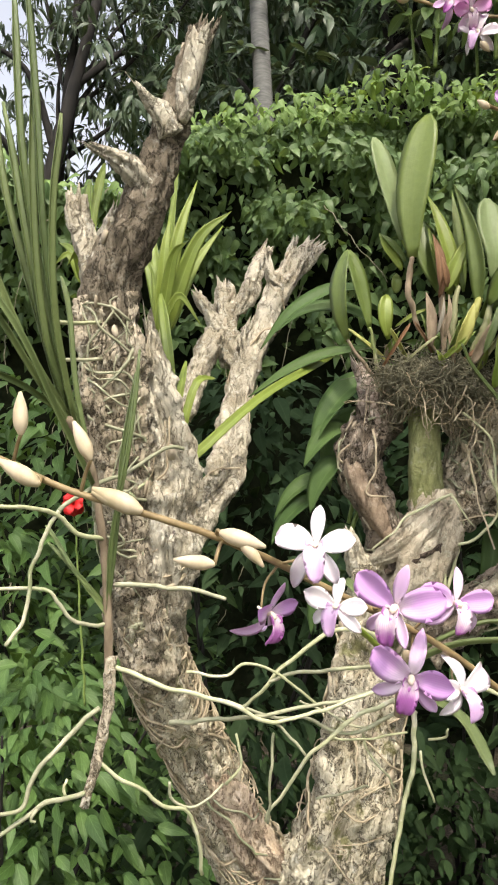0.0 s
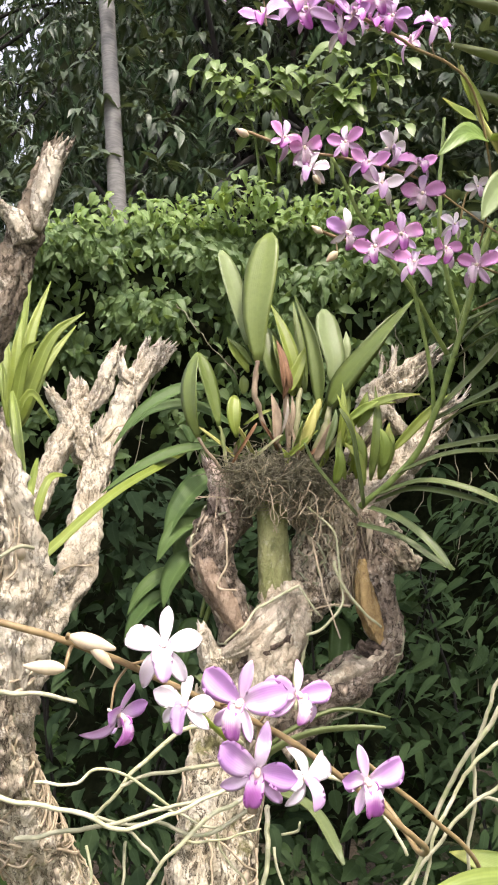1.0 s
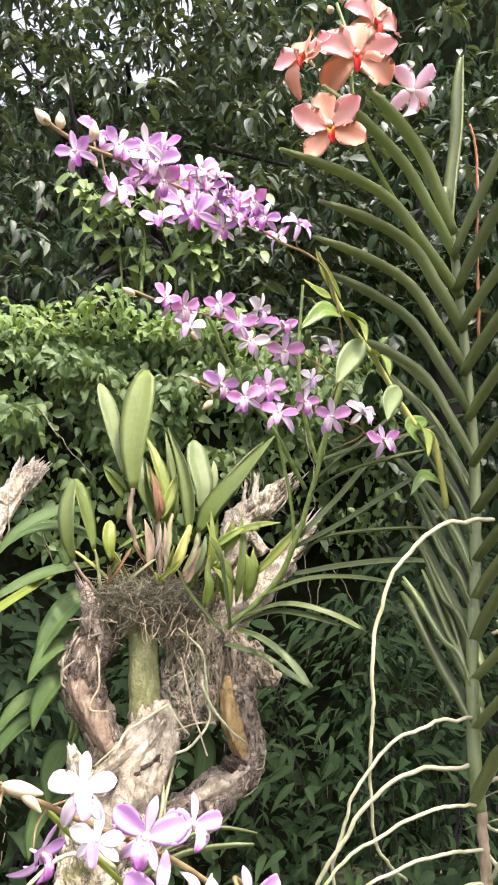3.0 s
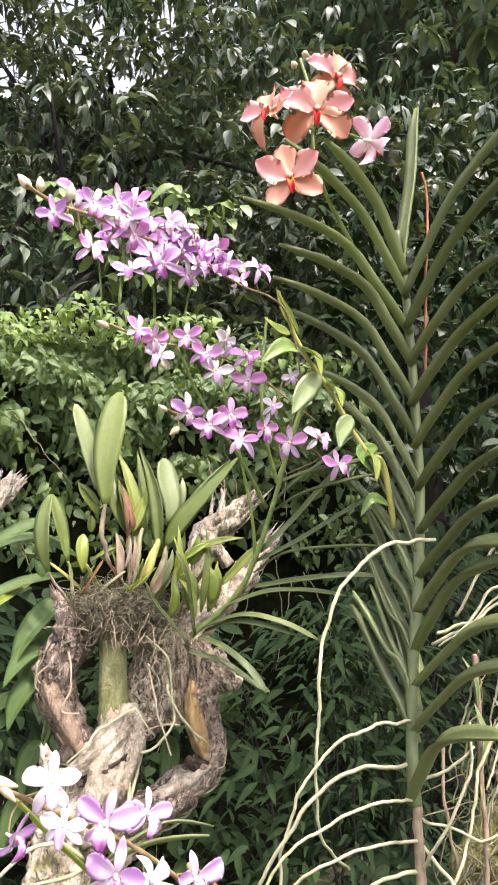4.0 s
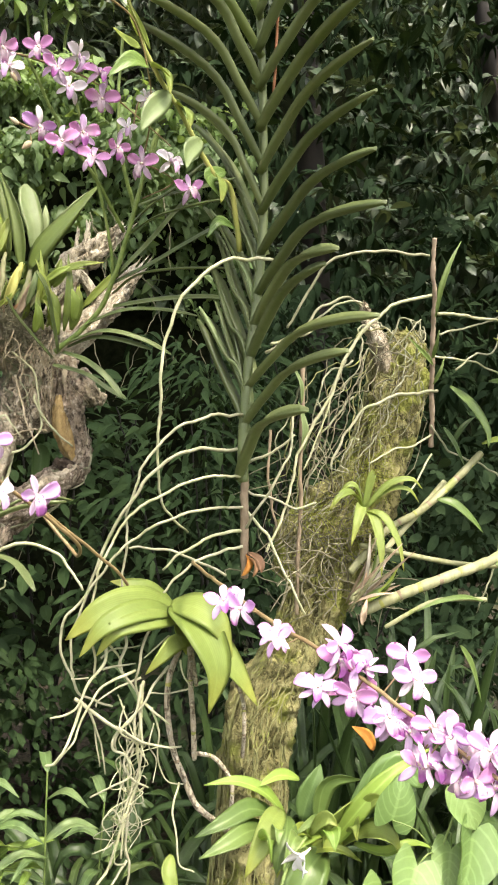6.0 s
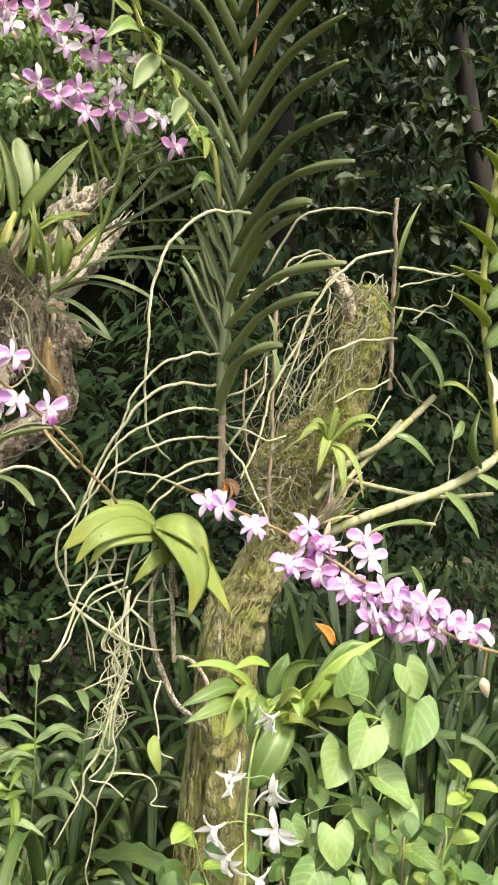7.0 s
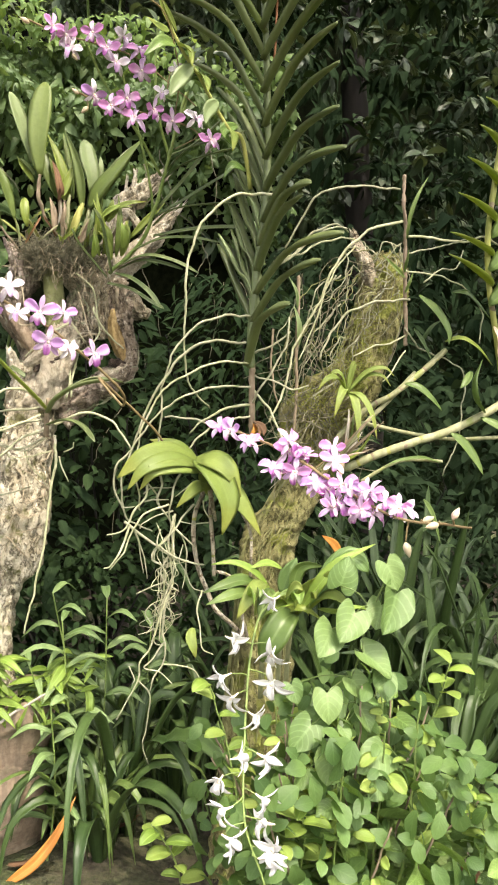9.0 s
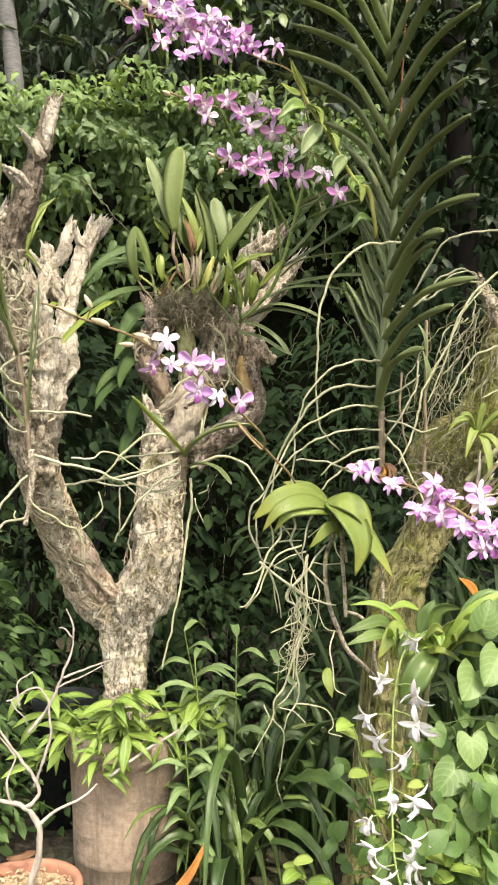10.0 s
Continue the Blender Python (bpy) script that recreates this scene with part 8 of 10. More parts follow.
def build_stick_orchid():
    d = thing("leafless_orchid_stem", (1.261, 1.100, 1.417), "dry upright brown orchid stem with long pale roots", "orchid")
    add_tube(d, "stem", M["twigbrown"], [(1.166, 0.940, 1.866), (1.176, 0.960, 1.779), (1.202, 1.000, 1.683), (1.216, 1.030, 1.578), (1.240, 1.070, 1.442)], 0.0046, 0.0056, 12, 0.003, 0.004, 0.5, freq=55)
    for ctrl, w in (([(1.194, 0.980, 1.712), (1.196, 0.960, 1.768), (1.214, 0.950, 1.822), (1.245, 0.950, 1.872)], 0.013), ([(1.198, 1.000, 1.627), (1.195, 0.980, 1.650), (1.194, 0.970, 1.682)], 0.012), ([(1.198, 1.000, 1.613), (1.166, 0.990, 1.635), (1.123, 0.980, 1.663)], 0.012), ([(1.198, 1.000, 1.571), (1.202, 0.980, 1.595), (1.212, 0.980, 1.624)], 0.01)):
        add_leaf(d, M["canelf"], ctrl, w, "lance", (-0.6, -0.6, 0.4), 0.5, 0.0014, 10)
    roots = [[(1.160, 0.950, 1.831), (1.067, 0.940, 1.825), (0.982, 0.950, 1.820), (0.927, 0.970, 1.794), (0.892, 1.000, 1.733), (0.858, 1.020, 1.676)], [(1.177, 0.970, 1.755), (1.103, 0.970, 1.735), (1.039, 0.980, 1.694), (0.982, 1.000, 1.619), (0.956, 1.020, 1.540), (0.914, 1.040, 1.467), (0.890, 1.050, 1.419), (0.873, 1.060, 1.325), (0.827, 1.070, 1.231)],
             [(1.231, 1.030, 1.562), (1.121, 1.020, 1.547), (1.041, 1.020, 1.517), (0.993, 1.030, 1.464), (0.961, 1.040, 1.395)], [(1.201, 0.980, 1.719), (1.292, 0.980, 1.720), (1.370, 0.990, 1.720), (1.451, 1.000, 1.742), (1.507, 1.000, 1.716)],
             [(1.208, 0.990, 1.678), (1.308, 1.000, 1.704), (1.412, 1.020, 1.739)], [(1.198, 1.000, 1.633), (1.291, 1.000, 1.624), (1.396, 1.020, 1.606), (1.461, 1.030, 1.547), (1.463, 1.040, 1.451)],
             [(1.225, 1.050, 1.489), (1.271, 1.040, 1.426), (1.361, 1.040, 1.394), (1.407, 1.040, 1.359), (1.399, 1.040, 1.269), (1.390, 1.050, 1.180), (1.344, 1.060, 1.076)], [(1.233, 1.060, 1.469), (1.175, 1.050, 1.443), (1.131, 1.060, 1.434), (1.066, 1.060, 1.403)],
             [(1.257, 1.000, 1.604), (1.301, 0.990, 1.635), (1.354, 0.990, 1.647), (1.388, 1.000, 1.703)], [(1.233, 1.060, 1.426), (1.193, 1.050, 1.380), (1.151, 1.050, 1.342)],
             [(1.039, 1.020, 1.737), (1.000, 1.020, 1.739), (0.954, 1.020, 1.713), (0.893, 1.030, 1.662), (0.836, 1.050, 1.625)], [(1.091, 1.080, 1.710), (1.032, 1.060, 1.650), (0.987, 1.050, 1.575), (0.950, 1.050, 1.477), (0.910, 1.060, 1.395)]]
    for k, ctrl in enumerate(roots):
        add_tube(d, "aerial_root", M["greenroot"] if k % 2 else M["root"], ctrl, frng.uniform(0.0028, 0.0038) if k < 4 else 0.0023, 0.0026 if k < 4 else 0.0018, 8, 0.006, 0.009, seed=k * 5.9)


build_stick_orchid()


# ---------- cane orchids ----------
def cane(plant, ctrl, r, bands=True, skin="cane"):
    """A jointed cane, a little swollen between its joints, with papery grey sheaths on some of them."""
    s = spline(ctrl, 60)
    n = max(3, int(np.linalg.norm(np.diff(s, axis=0), axis=1).sum() / 0.045))
    b = Build()
    rows = []
    for i in range(60):
        k = i / 59 * n
        w = abs((k % 1.0) - 0.5) * 2
        rows.append((*s[i], r * (0.88 + 0.16 * (1 - w ** 3))))
    tube(b, rows, sides=12, step=0.004, rough=0.06, freq=50)
    part("cane", b, M[skin], plant)
    if bands:
        for k in range(1, n):
            i = min(57, max(1, int(59 * k / n)))
            b = Build()
            tube(b, [s[i - 1] * 0.6 + s[i] * 0.4, s[i], s[i] * 0.6 + s[i + 1] * 0.4], r * 0.97, r * 0.93, 12, 0.003, 0.05, 60)
            part("node_ring", b, M["bulb"] if k % 2 else M["browncane"], plant)


def build_canes():
    d = thing("cane_orchid", (1.035, 1.000, 1.043), "orchid with thick jointed grey-green canes and pointed dark leaves", "orchid")
    cane(d, [(1.528, 0.930, 1.334), (1.421, 0.930, 1.259), (1.292, 0.940, 1.202), (1.192, 0.950, 1.174), (1.094, 0.980, 1.141), (1.018, 1.020, 1.106)], 0.0108)
    cane(d, [(1.500, 1.000, 1.183), (1.350, 1.000, 1.179), (1.225, 1.000, 1.193), (1.100, 1.020, 1.220), (1.034, 1.050, 1.236)], 0.0055, False)
    cane(d, [(1.336, 1.020, 1.426), (1.255, 1.020, 1.362), (1.174, 1.030, 1.303), (1.100, 1.050, 1.263), (1.014, 1.060, 1.181)], 0.0080)
    cane(d, [(1.257, 1.050, 1.365), (1.169, 1.050, 1.286), (1.084, 1.050, 1.211), (1.009, 1.050, 1.123)], 0.0065, False)
    cane(d, [(1.263, 0.940, 1.120), (1.186, 0.940, 1.126), (1.132, 0.960, 1.119), (1.056, 1.000, 1.073)], 0.0045, False)
    # fan of dry sheaths where the canes meet
    frn = random.Random(12)
    for k in range(15):
        p0 = V((0.999, 1.030, 1.123)) + (frn.uniform(-0.02, 0.03), frn.uniform(-0.02, 0.01), frn.uniform(-0.02, 0.03))
        p1 = V((0.983, 1.000, 1.124)) + (frn.uniform(0.03, 0.13), frn.uniform(-0.06, 0.0), frn.uniform(0.02, 0.14))
        add_leaf(d, M[("cane", "palewood", "browncane", "husk", "canelf")[k % 5]], [p0, p0 * 0.5 + p1 * 0.5 + (0, -0.01, 0.006), p1], frn.uniform(0.006, 0.014), "lance", (0.3, -0.9, 0.4), 0.5, 0.0012, 9)
    for ctrl, w, mt in (([(1.247, 0.930, 1.119), (1.189, 0.920, 1.131), (1.123, 0.920, 1.126), (1.084, 0.930, 1.111)], 0.014, "canelf"), ([(1.285, 0.930, 1.193), (1.318, 0.920, 1.160), (1.347, 0.910, 1.116), (1.370, 0.910, 1.082)], 0.042, "canelf"),
                        ([(1.180, 0.980, 1.327), (1.207, 0.960, 1.315), (1.243, 0.950, 1.283), (1.273, 0.950, 1.255)], 0.030, "canelf"), ([(1.241, 1.000, 1.568), (1.280, 0.980, 1.523), (1.309, 0.970, 1.471), (1.313, 0.970, 1.434)], 0.036, "canelf"),
                        ([(1.314, 0.990, 1.444), (1.354, 0.970, 1.451), (1.401, 0.960, 1.423), (1.444, 0.960, 1.379)], 0.022, "bromel"), ([(1.348, 1.000, 1.583), (1.379, 0.980, 1.575), (1.416, 0.980, 1.547), (1.454, 0.980, 1.512)], 0.030, "canelf"),
                        ([(1.384, 0.920, 1.248), (1.338, 0.900, 1.283), (1.330, 0.890, 1.332), (1.360, 0.890, 1.384)], 0.052, "canelf"), ([(1.462, 0.930, 1.272), (1.487, 0.920, 1.317), (1.486, 0.910, 1.377), (1.467, 0.910, 1.423)], 0.040, "canelf"),
                        ([(1.371, 0.920, 1.233), (1.410, 0.900, 1.208), (1.457, 0.890, 1.174), (1.532, 0.890, 1.137)], 0.036, "canelf"), ([(1.397, 0.990, 1.365), (1.364, 0.970, 1.332), (1.346, 0.970, 1.316)], 0.022, "canelf"),
                        ([(1.268, 1.040, 1.440), (1.290, 1.020, 1.484), (1.326, 1.020, 1.509)], 0.014, "strapdark"), ([(1.243, 1.030, 1.483), (1.263, 1.020, 1.445), (1.291, 1.020, 1.394)], 0.016, "strapdark"),
                        ([(1.243, 1.000, 1.018), (1.270, 1.000, 0.972), (1.293, 1.000, 0.896)], 0.020, "canelf"), ([(1.007, 1.000, 1.124), (1.045, 0.980, 1.152), (1.071, 0.970, 1.195)], 0.014, "bromel")):
        add_leaf(d, M[mt], ctrl, w, "lance", (-0.2, -0.6, 0.8), 0.35, 0.0014, 12)
    at = V((1.045, 1.050, 1.306))
    for tip, w in (((0.944, 1.020, 1.309), 0.022), ((1.159, 1.000, 1.350), 0.020), ((1.099, 0.990, 1.183), 0.026), ((1.044, 0.990, 1.175), 0.026), ((0.981, 1.000, 1.238), 0.024), ((1.149, 1.000, 1.322), 0.018), ((1.063, 1.040, 1.371), 0.018), ((0.986, 1.050, 1.337), 0.016)):
        e = V(tip)
        add_leaf(d, M["limeleaf"], [at, at * 0.62 + e * 0.38 + (0, -0.012, 0.035), at * 0.25 + e * 0.75 + (0, -0.012, 0.03), e], w, "lance", (0, -0.6, 1), 0.45, 0.0012, 12)
    b = Build()
    blade(b, [(0.986, 0.970, 1.092), (0.967, 0.950, 1.113), (0.982, 0.950, 1.139)], 0.03, "oval", (0.2, -1, 0), 0.5, 0.001, 7)
    part("husk", b, M["husk"], d, "pale papery husk")
    # upright leafy cane at the edge of the bed
    u = thing("leafy_cane_orchid", (1.451, 0.950, 1.182), "upright orchid cane with two rows of clasping pointed green leaves", "orchid")
    stem = [(1.467, 0.955, 1.365), (1.439, 0.940, 1.482), (1.415, 0.930, 1.598), (1.407, 0.920, 1.714), (1.416, 0.910, 1.815), (1.437, 0.905, 1.934), (1.454, 0.900, 2.038), (1.479, 0.900, 2.160), (1.509, 0.900, 2.284)]
    cane(u, [(1.491, 0.970, 1.275)] + stem, 0.0080, skin="bulb")
    # short clasping leaves that show their edges on one side, broad ones on the other
    for base, tip, w in (((1.494, 0.900, 2.222), (1.414, 0.840, 2.234), 0.036), ((1.476, 0.900, 2.112), (1.396, 0.840, 2.143), 0.038), ((1.466, 0.900, 2.025), (1.351, 0.840, 2.053), 0.040), ((1.448, 0.900, 1.937), (1.331, 0.840, 1.980), 0.042), ((1.434, 0.910, 1.859), (1.291, 0.840, 1.893), 0.042), ((1.417, 0.910, 1.768), (1.261, 0.840, 1.799), 0.042),
                         ((1.411, 0.920, 1.677), (1.242, 0.850, 1.700), 0.046), ((1.415, 0.930, 1.598), (1.250, 0.870, 1.650), 0.046)):
        p, e = V(base), V(tip)
        add_leaf(u, M["bromel"], [p + (0.006, -0.004, -0.010), p * 0.72 + e * 0.28 + (0.0, -0.012, -0.008), p * 0.35 + e * 0.65 + (0, -0.008, -0.002), e], w, "lance", (0.5, -0.35, 0.9), 0.55, 0.0016, 12)
    for base, tip, w in (((1.494, 0.900, 2.177), (1.602, 0.860, 2.254), 0.050), ((1.476, 0.900, 2.071), (1.593, 0.860, 2.156), 0.052), ((1.458, 0.900, 1.987), (1.574, 0.860, 2.072), 0.054), ((1.445, 0.910, 1.900), (1.562, 0.860, 1.981), 0.056), ((1.427, 0.910, 1.809), (1.547, 0.860, 1.883), 0.058), ((1.418, 0.920, 1.722), (1.538, 0.860, 1.801), 0.060), ((1.411, 0.920, 1.633), (1.542, 0.870, 1.709), 0.062), ((1.416, 0.930, 1.542), (1.530, 0.870, 1.619), 0.060)):
        p, e = V(base), V(tip)
        add_leaf(u, M["canelf"], [p + (-0.004, -0.004, -0.006), p * 0.66 + e * 0.34 + (0, -0.016, 0.012), p * 0.3 + e * 0.7 + (0, -0.012, 0.008), e], w, "lance", (-0.3, -0.8, 0.6), 0.25, 0.0016, 12)
    b = Build()
    blade(b, [(1.431, 0.935, 1.481), (1.442, 0.925, 1.443), (1.435, 0.925, 1.398)], 0.022, "oval", (0.2, -1, 0), 0.5, 0.001, 7)
    part("sheath", b, M["husk"], u, "papery brown leaf sheath")


build_canes()


# ---------- lime-leaved orchid with its curtain of roots ----------
def build_lime():
    d = thing("lime_leaved_orchid", (0.663, 1.120, 1.102), "orchid with broad arching lime-green leaves and hanging pale roots", "orchid")
    lm = M["limeleaf"]
    for ctrl, w in (([(0.652, 1.120, 1.127), (0.601, 1.100, 1.163), (0.562, 1.100, 1.179), (0.522, 1.110, 1.189)], 0.036), ([(0.649, 1.110, 1.129), (0.566, 1.060, 1.149), (0.488, 1.040, 1.143), (0.428, 1.060, 1.097)], 0.05),
                    ([(0.645, 1.100, 1.123), (0.563, 1.050, 1.139), (0.490, 1.030, 1.120), (0.450, 1.050, 1.067)], 0.04), ([(0.651, 1.100, 1.108), (0.584, 1.050, 1.121), (0.515, 1.030, 1.112), (0.480, 1.050, 1.066)], 0.036),
                    ([(0.640, 1.100, 1.137), (0.667, 1.030, 1.102), (0.689, 1.000, 1.030), (0.672, 1.000, 0.953)], 0.064),
                    ([(0.637, 1.110, 1.138), (0.671, 1.060, 1.136), (0.704, 1.030, 1.106), (0.733, 1.030, 1.041)], 0.05), ([(0.666, 1.120, 1.115), (0.708, 1.070, 1.068), (0.751, 1.050, 1.007), (0.792, 1.050, 0.940)], 0.05), ([(0.682, 1.110, 1.064), (0.634, 1.070, 1.070), (0.603, 1.060, 1.049), (0.576, 1.070, 1.019)], 0.03),
                    ([(0.669, 1.120, 1.091), (0.654, 1.100, 1.085), (0.654, 1.080, 1.066), (0.660, 1.080, 1.045)], 0.03)):
        add_leaf(d, lm, ctrl, w * (1.12 if w < 0.05 else 1.4), "lance", (0.2, -0.9, 0.5), 0.16, 0.0016, 18, twist=0.25 * math.sin(w * 400 + ctrl[0][2] * 90))
    for ctrl, r in (([(0.655, 1.125, 1.115), (0.664, 1.120, 1.064), (0.638, 1.120, 0.996), (0.634, 1.120, 0.928), (0.645, 1.120, 0.858), (0.666, 1.120, 0.803), (0.690, 1.120, 0.748), (0.737, 1.130, 0.703), (0.781, 1.160, 0.660)], 0.0070), ([(0.665, 1.120, 1.110), (0.677, 1.110, 1.052), (0.674, 1.100, 0.990), (0.682, 1.110, 0.913), (0.687, 1.120, 0.835)], 0.0062), ([(0.687, 1.120, 0.848), (0.730, 1.120, 0.831), (0.755, 1.100, 0.788), (0.759, 1.110, 0.727), (0.783, 1.140, 0.665)], 0.0050),
                    ([(0.717, 1.100, 1.052), (0.757, 1.080, 0.988), (0.775, 1.080, 0.943), (0.772, 1.070, 0.894), (0.780, 1.100, 0.831)], 0.0045), ([(0.675, 1.120, 1.102), (0.682, 1.110, 1.037), (0.690, 1.110, 0.977)], 0.0052)):
        cane(d, ctrl, r * 0.85, skin="palebark")
    rng = np.random.default_rng(77)
    # roots that hang in one knotted bundle and part again below
    for k, (r, ctrl) in enumerate(((0.0026, [(0.506, 1.080, 1.082), (0.499, 1.070, 1.048), (0.472, 1.070, 1.018), (0.457, 1.070, 0.987), (0.442, 1.080, 0.967), (0.406, 1.090, 0.957)]), (0.0028, [(0.537, 1.090, 1.113), (0.544, 1.080, 1.077), (0.530, 1.080, 1.038), (0.544, 1.080, 1.012), (0.568, 1.090, 0.981)]),
                                   (0.0026, [(0.603, 1.080, 1.123), (0.572, 1.070, 1.077), (0.564, 1.070, 1.035), (0.560, 1.080, 1.004), (0.568, 1.090, 0.970)]), (0.0020, [(0.509, 1.090, 1.082), (0.530, 1.090, 1.056), (0.537, 1.090, 1.023)]), (0.0017, [(0.496, 1.080, 1.055), (0.522, 1.080, 1.069), (0.573, 1.090, 1.069)]), (0.0020, [(0.496, 1.070, 1.037), (0.524, 1.070, 1.041), (0.559, 1.080, 1.039)]),
                                   (0.0024, [(0.560, 1.080, 1.027), (0.514, 1.070, 1.016), (0.489, 1.070, 1.002), (0.472, 1.070, 0.977), (0.455, 1.080, 0.940), (0.442, 1.080, 0.911), (0.413, 1.100, 0.873)]), (0.0019, [(0.573, 1.090, 1.010), (0.527, 1.080, 1.000), (0.491, 1.080, 0.982), (0.486, 1.080, 0.970)]), (0.0025, [(0.631, 1.100, 1.023), (0.601, 1.090, 0.996), (0.576, 1.080, 0.966), (0.555, 1.080, 0.947), (0.522, 1.080, 0.911), (0.525, 1.090, 0.883)]),
                                   (0.0025, [(0.576, 1.080, 0.966), (0.598, 1.080, 0.944), (0.632, 1.100, 0.913)]), (0.0027, [(0.568, 1.090, 0.973), (0.571, 1.090, 0.928), (0.574, 1.090, 0.880), (0.569, 1.100, 0.837), (0.545, 1.100, 0.786), (0.540, 1.110, 0.747)]), (0.0016, [(0.442, 1.080, 1.025), (0.470, 1.070, 1.025)]), (0.0018, [(0.630, 1.090, 1.082), (0.606, 1.090, 1.065), (0.578, 1.090, 1.045)]),
                                   (0.0016, [(0.671, 1.100, 0.976), (0.628, 1.090, 0.974), (0.586, 1.080, 0.981)]), (0.0020, [(0.472, 1.080, 0.970), (0.483, 1.080, 0.945), (0.497, 1.090, 0.896), (0.507, 1.100, 0.842)]), (0.0018, [(0.655, 1.100, 1.032), (0.655, 1.090, 1.006), (0.668, 1.090, 0.986)]), (0.0015, [(0.597, 1.090, 0.924), (0.587, 1.090, 0.886), (0.604, 1.100, 0.853), (0.598, 1.100, 0.812)]), (0.0030, [(0.448, 1.080, 0.989), (0.481, 1.080, 0.963), (0.506, 1.070, 0.943), (0.541, 1.070, 0.917), (0.572, 1.080, 0.896), (0.620, 1.090, 0.877), (0.658, 1.110, 0.867)]), (0.0026, [(0.461, 1.080, 0.983), (0.448, 1.080, 0.942), (0.429, 1.070, 0.909), (0.413, 1.080, 0.884), (0.397, 1.090, 0.878)]),
                                   (0.0018, [(0.468, 1.090, 0.976), (0.484, 1.090, 0.938), (0.490, 1.090, 0.901), (0.498, 1.100, 0.858)]), (0.0026, [(0.574, 1.090, 0.997), (0.558, 1.080, 0.945), (0.522, 1.080, 0.920), (0.516, 1.080, 0.893), (0.541, 1.080, 0.874), (0.547, 1.080, 0.839), (0.511, 1.080, 0.825), (0.478, 1.090, 0.811)]),
                                   (0.0028, [(0.581, 1.100, 1.001), (0.570, 1.090, 0.923), (0.569, 1.100, 0.880), (0.572, 1.100, 0.830), (0.553, 1.100, 0.784), (0.539, 1.100, 0.744), (0.537, 1.110, 0.685)]), (0.0023, [(0.561, 1.090, 0.944), (0.557, 1.090, 0.896), (0.539, 1.090, 0.863), (0.554, 1.090, 0.830), (0.587, 1.100, 0.807)]),
                                   (0.0025, [(0.574, 1.110, 0.835), (0.553, 1.110, 0.760), (0.546, 1.110, 0.705), (0.553, 1.110, 0.670), (0.549, 1.120, 0.624), (0.523, 1.120, 0.590), (0.515, 1.130, 0.554)]), (0.0025, [(0.542, 1.100, 0.766), (0.528, 1.110, 0.707), (0.515, 1.120, 0.665), (0.490, 1.120, 0.633), (0.489, 1.130, 0.596), (0.473, 1.130, 0.563), (0.434, 1.150, 0.490)]),
                                   (0.0019, [(0.488, 1.130, 0.585), (0.513, 1.130, 0.551), (0.513, 1.140, 0.505), (0.506, 1.150, 0.446), (0.498, 1.150, 0.419), (0.515, 1.160, 0.360)]), (0.0020, [(0.548, 1.110, 0.678), (0.517, 1.110, 0.639), (0.500, 1.120, 0.619), (0.536, 1.110, 0.606), (0.566, 1.100, 0.575)]),
                                   (0.0017, [(0.550, 1.120, 0.621), (0.597, 1.110, 0.614), (0.633, 1.110, 0.594), (0.641, 1.110, 0.560), (0.629, 1.110, 0.546), (0.667, 1.110, 0.531)]), (0.0015, [(0.535, 1.100, 0.749), (0.519, 1.090, 0.781), (0.499, 1.090, 0.761), (0.512, 1.090, 0.734)]), (0.0015, [(0.546, 1.110, 0.671), (0.522, 1.100, 0.684), (0.522, 1.100, 0.718), (0.507, 1.100, 0.712), (0.481, 1.100, 0.708)]),
                                   (0.0020, [(0.648, 1.100, 0.805), (0.633, 1.090, 0.762), (0.639, 1.090, 0.706), (0.642, 1.090, 0.660), (0.672, 1.090, 0.639)]), (0.0018, [(0.594, 1.090, 0.953), (0.607, 1.090, 0.909), (0.608, 1.100, 0.852), (0.623, 1.100, 0.813), (0.657, 1.100, 0.801)]), (0.0016, [(0.464, 1.130, 0.623), (0.476, 1.120, 0.593), (0.468, 1.120, 0.579)]))):
        add_tube(d, "aerial_root", M["root"] if k % 3 else M["greenroot"], ctrl, r * 1.2, r * 0.7, 8, 0.0025, 0.006, 0.12, seed=k * 1.7, freq=45)
    top, low = V((0.560, 1.100, 0.978)), V((0.544, 1.120, 0.694))
    for k in range(14):
        f0 = rng.uniform(0, 0.45)
        n = int(rng.integers(4, 8))
        q = [top + (low - top) * (f0 + (0.95 - f0) * i / n) + rng.normal(0, 1, 3) * (0.020, 0.018, 0.012) for i in range(n + 1)]
        add_tube(d, "aerial_root", M["root"] if k % 2 else M["greenroot"], q, rng.uniform(0.0011, 0.0020), 0.0007, 6, 0.003, 0.009, seed=k * 2.3)


build_lime()


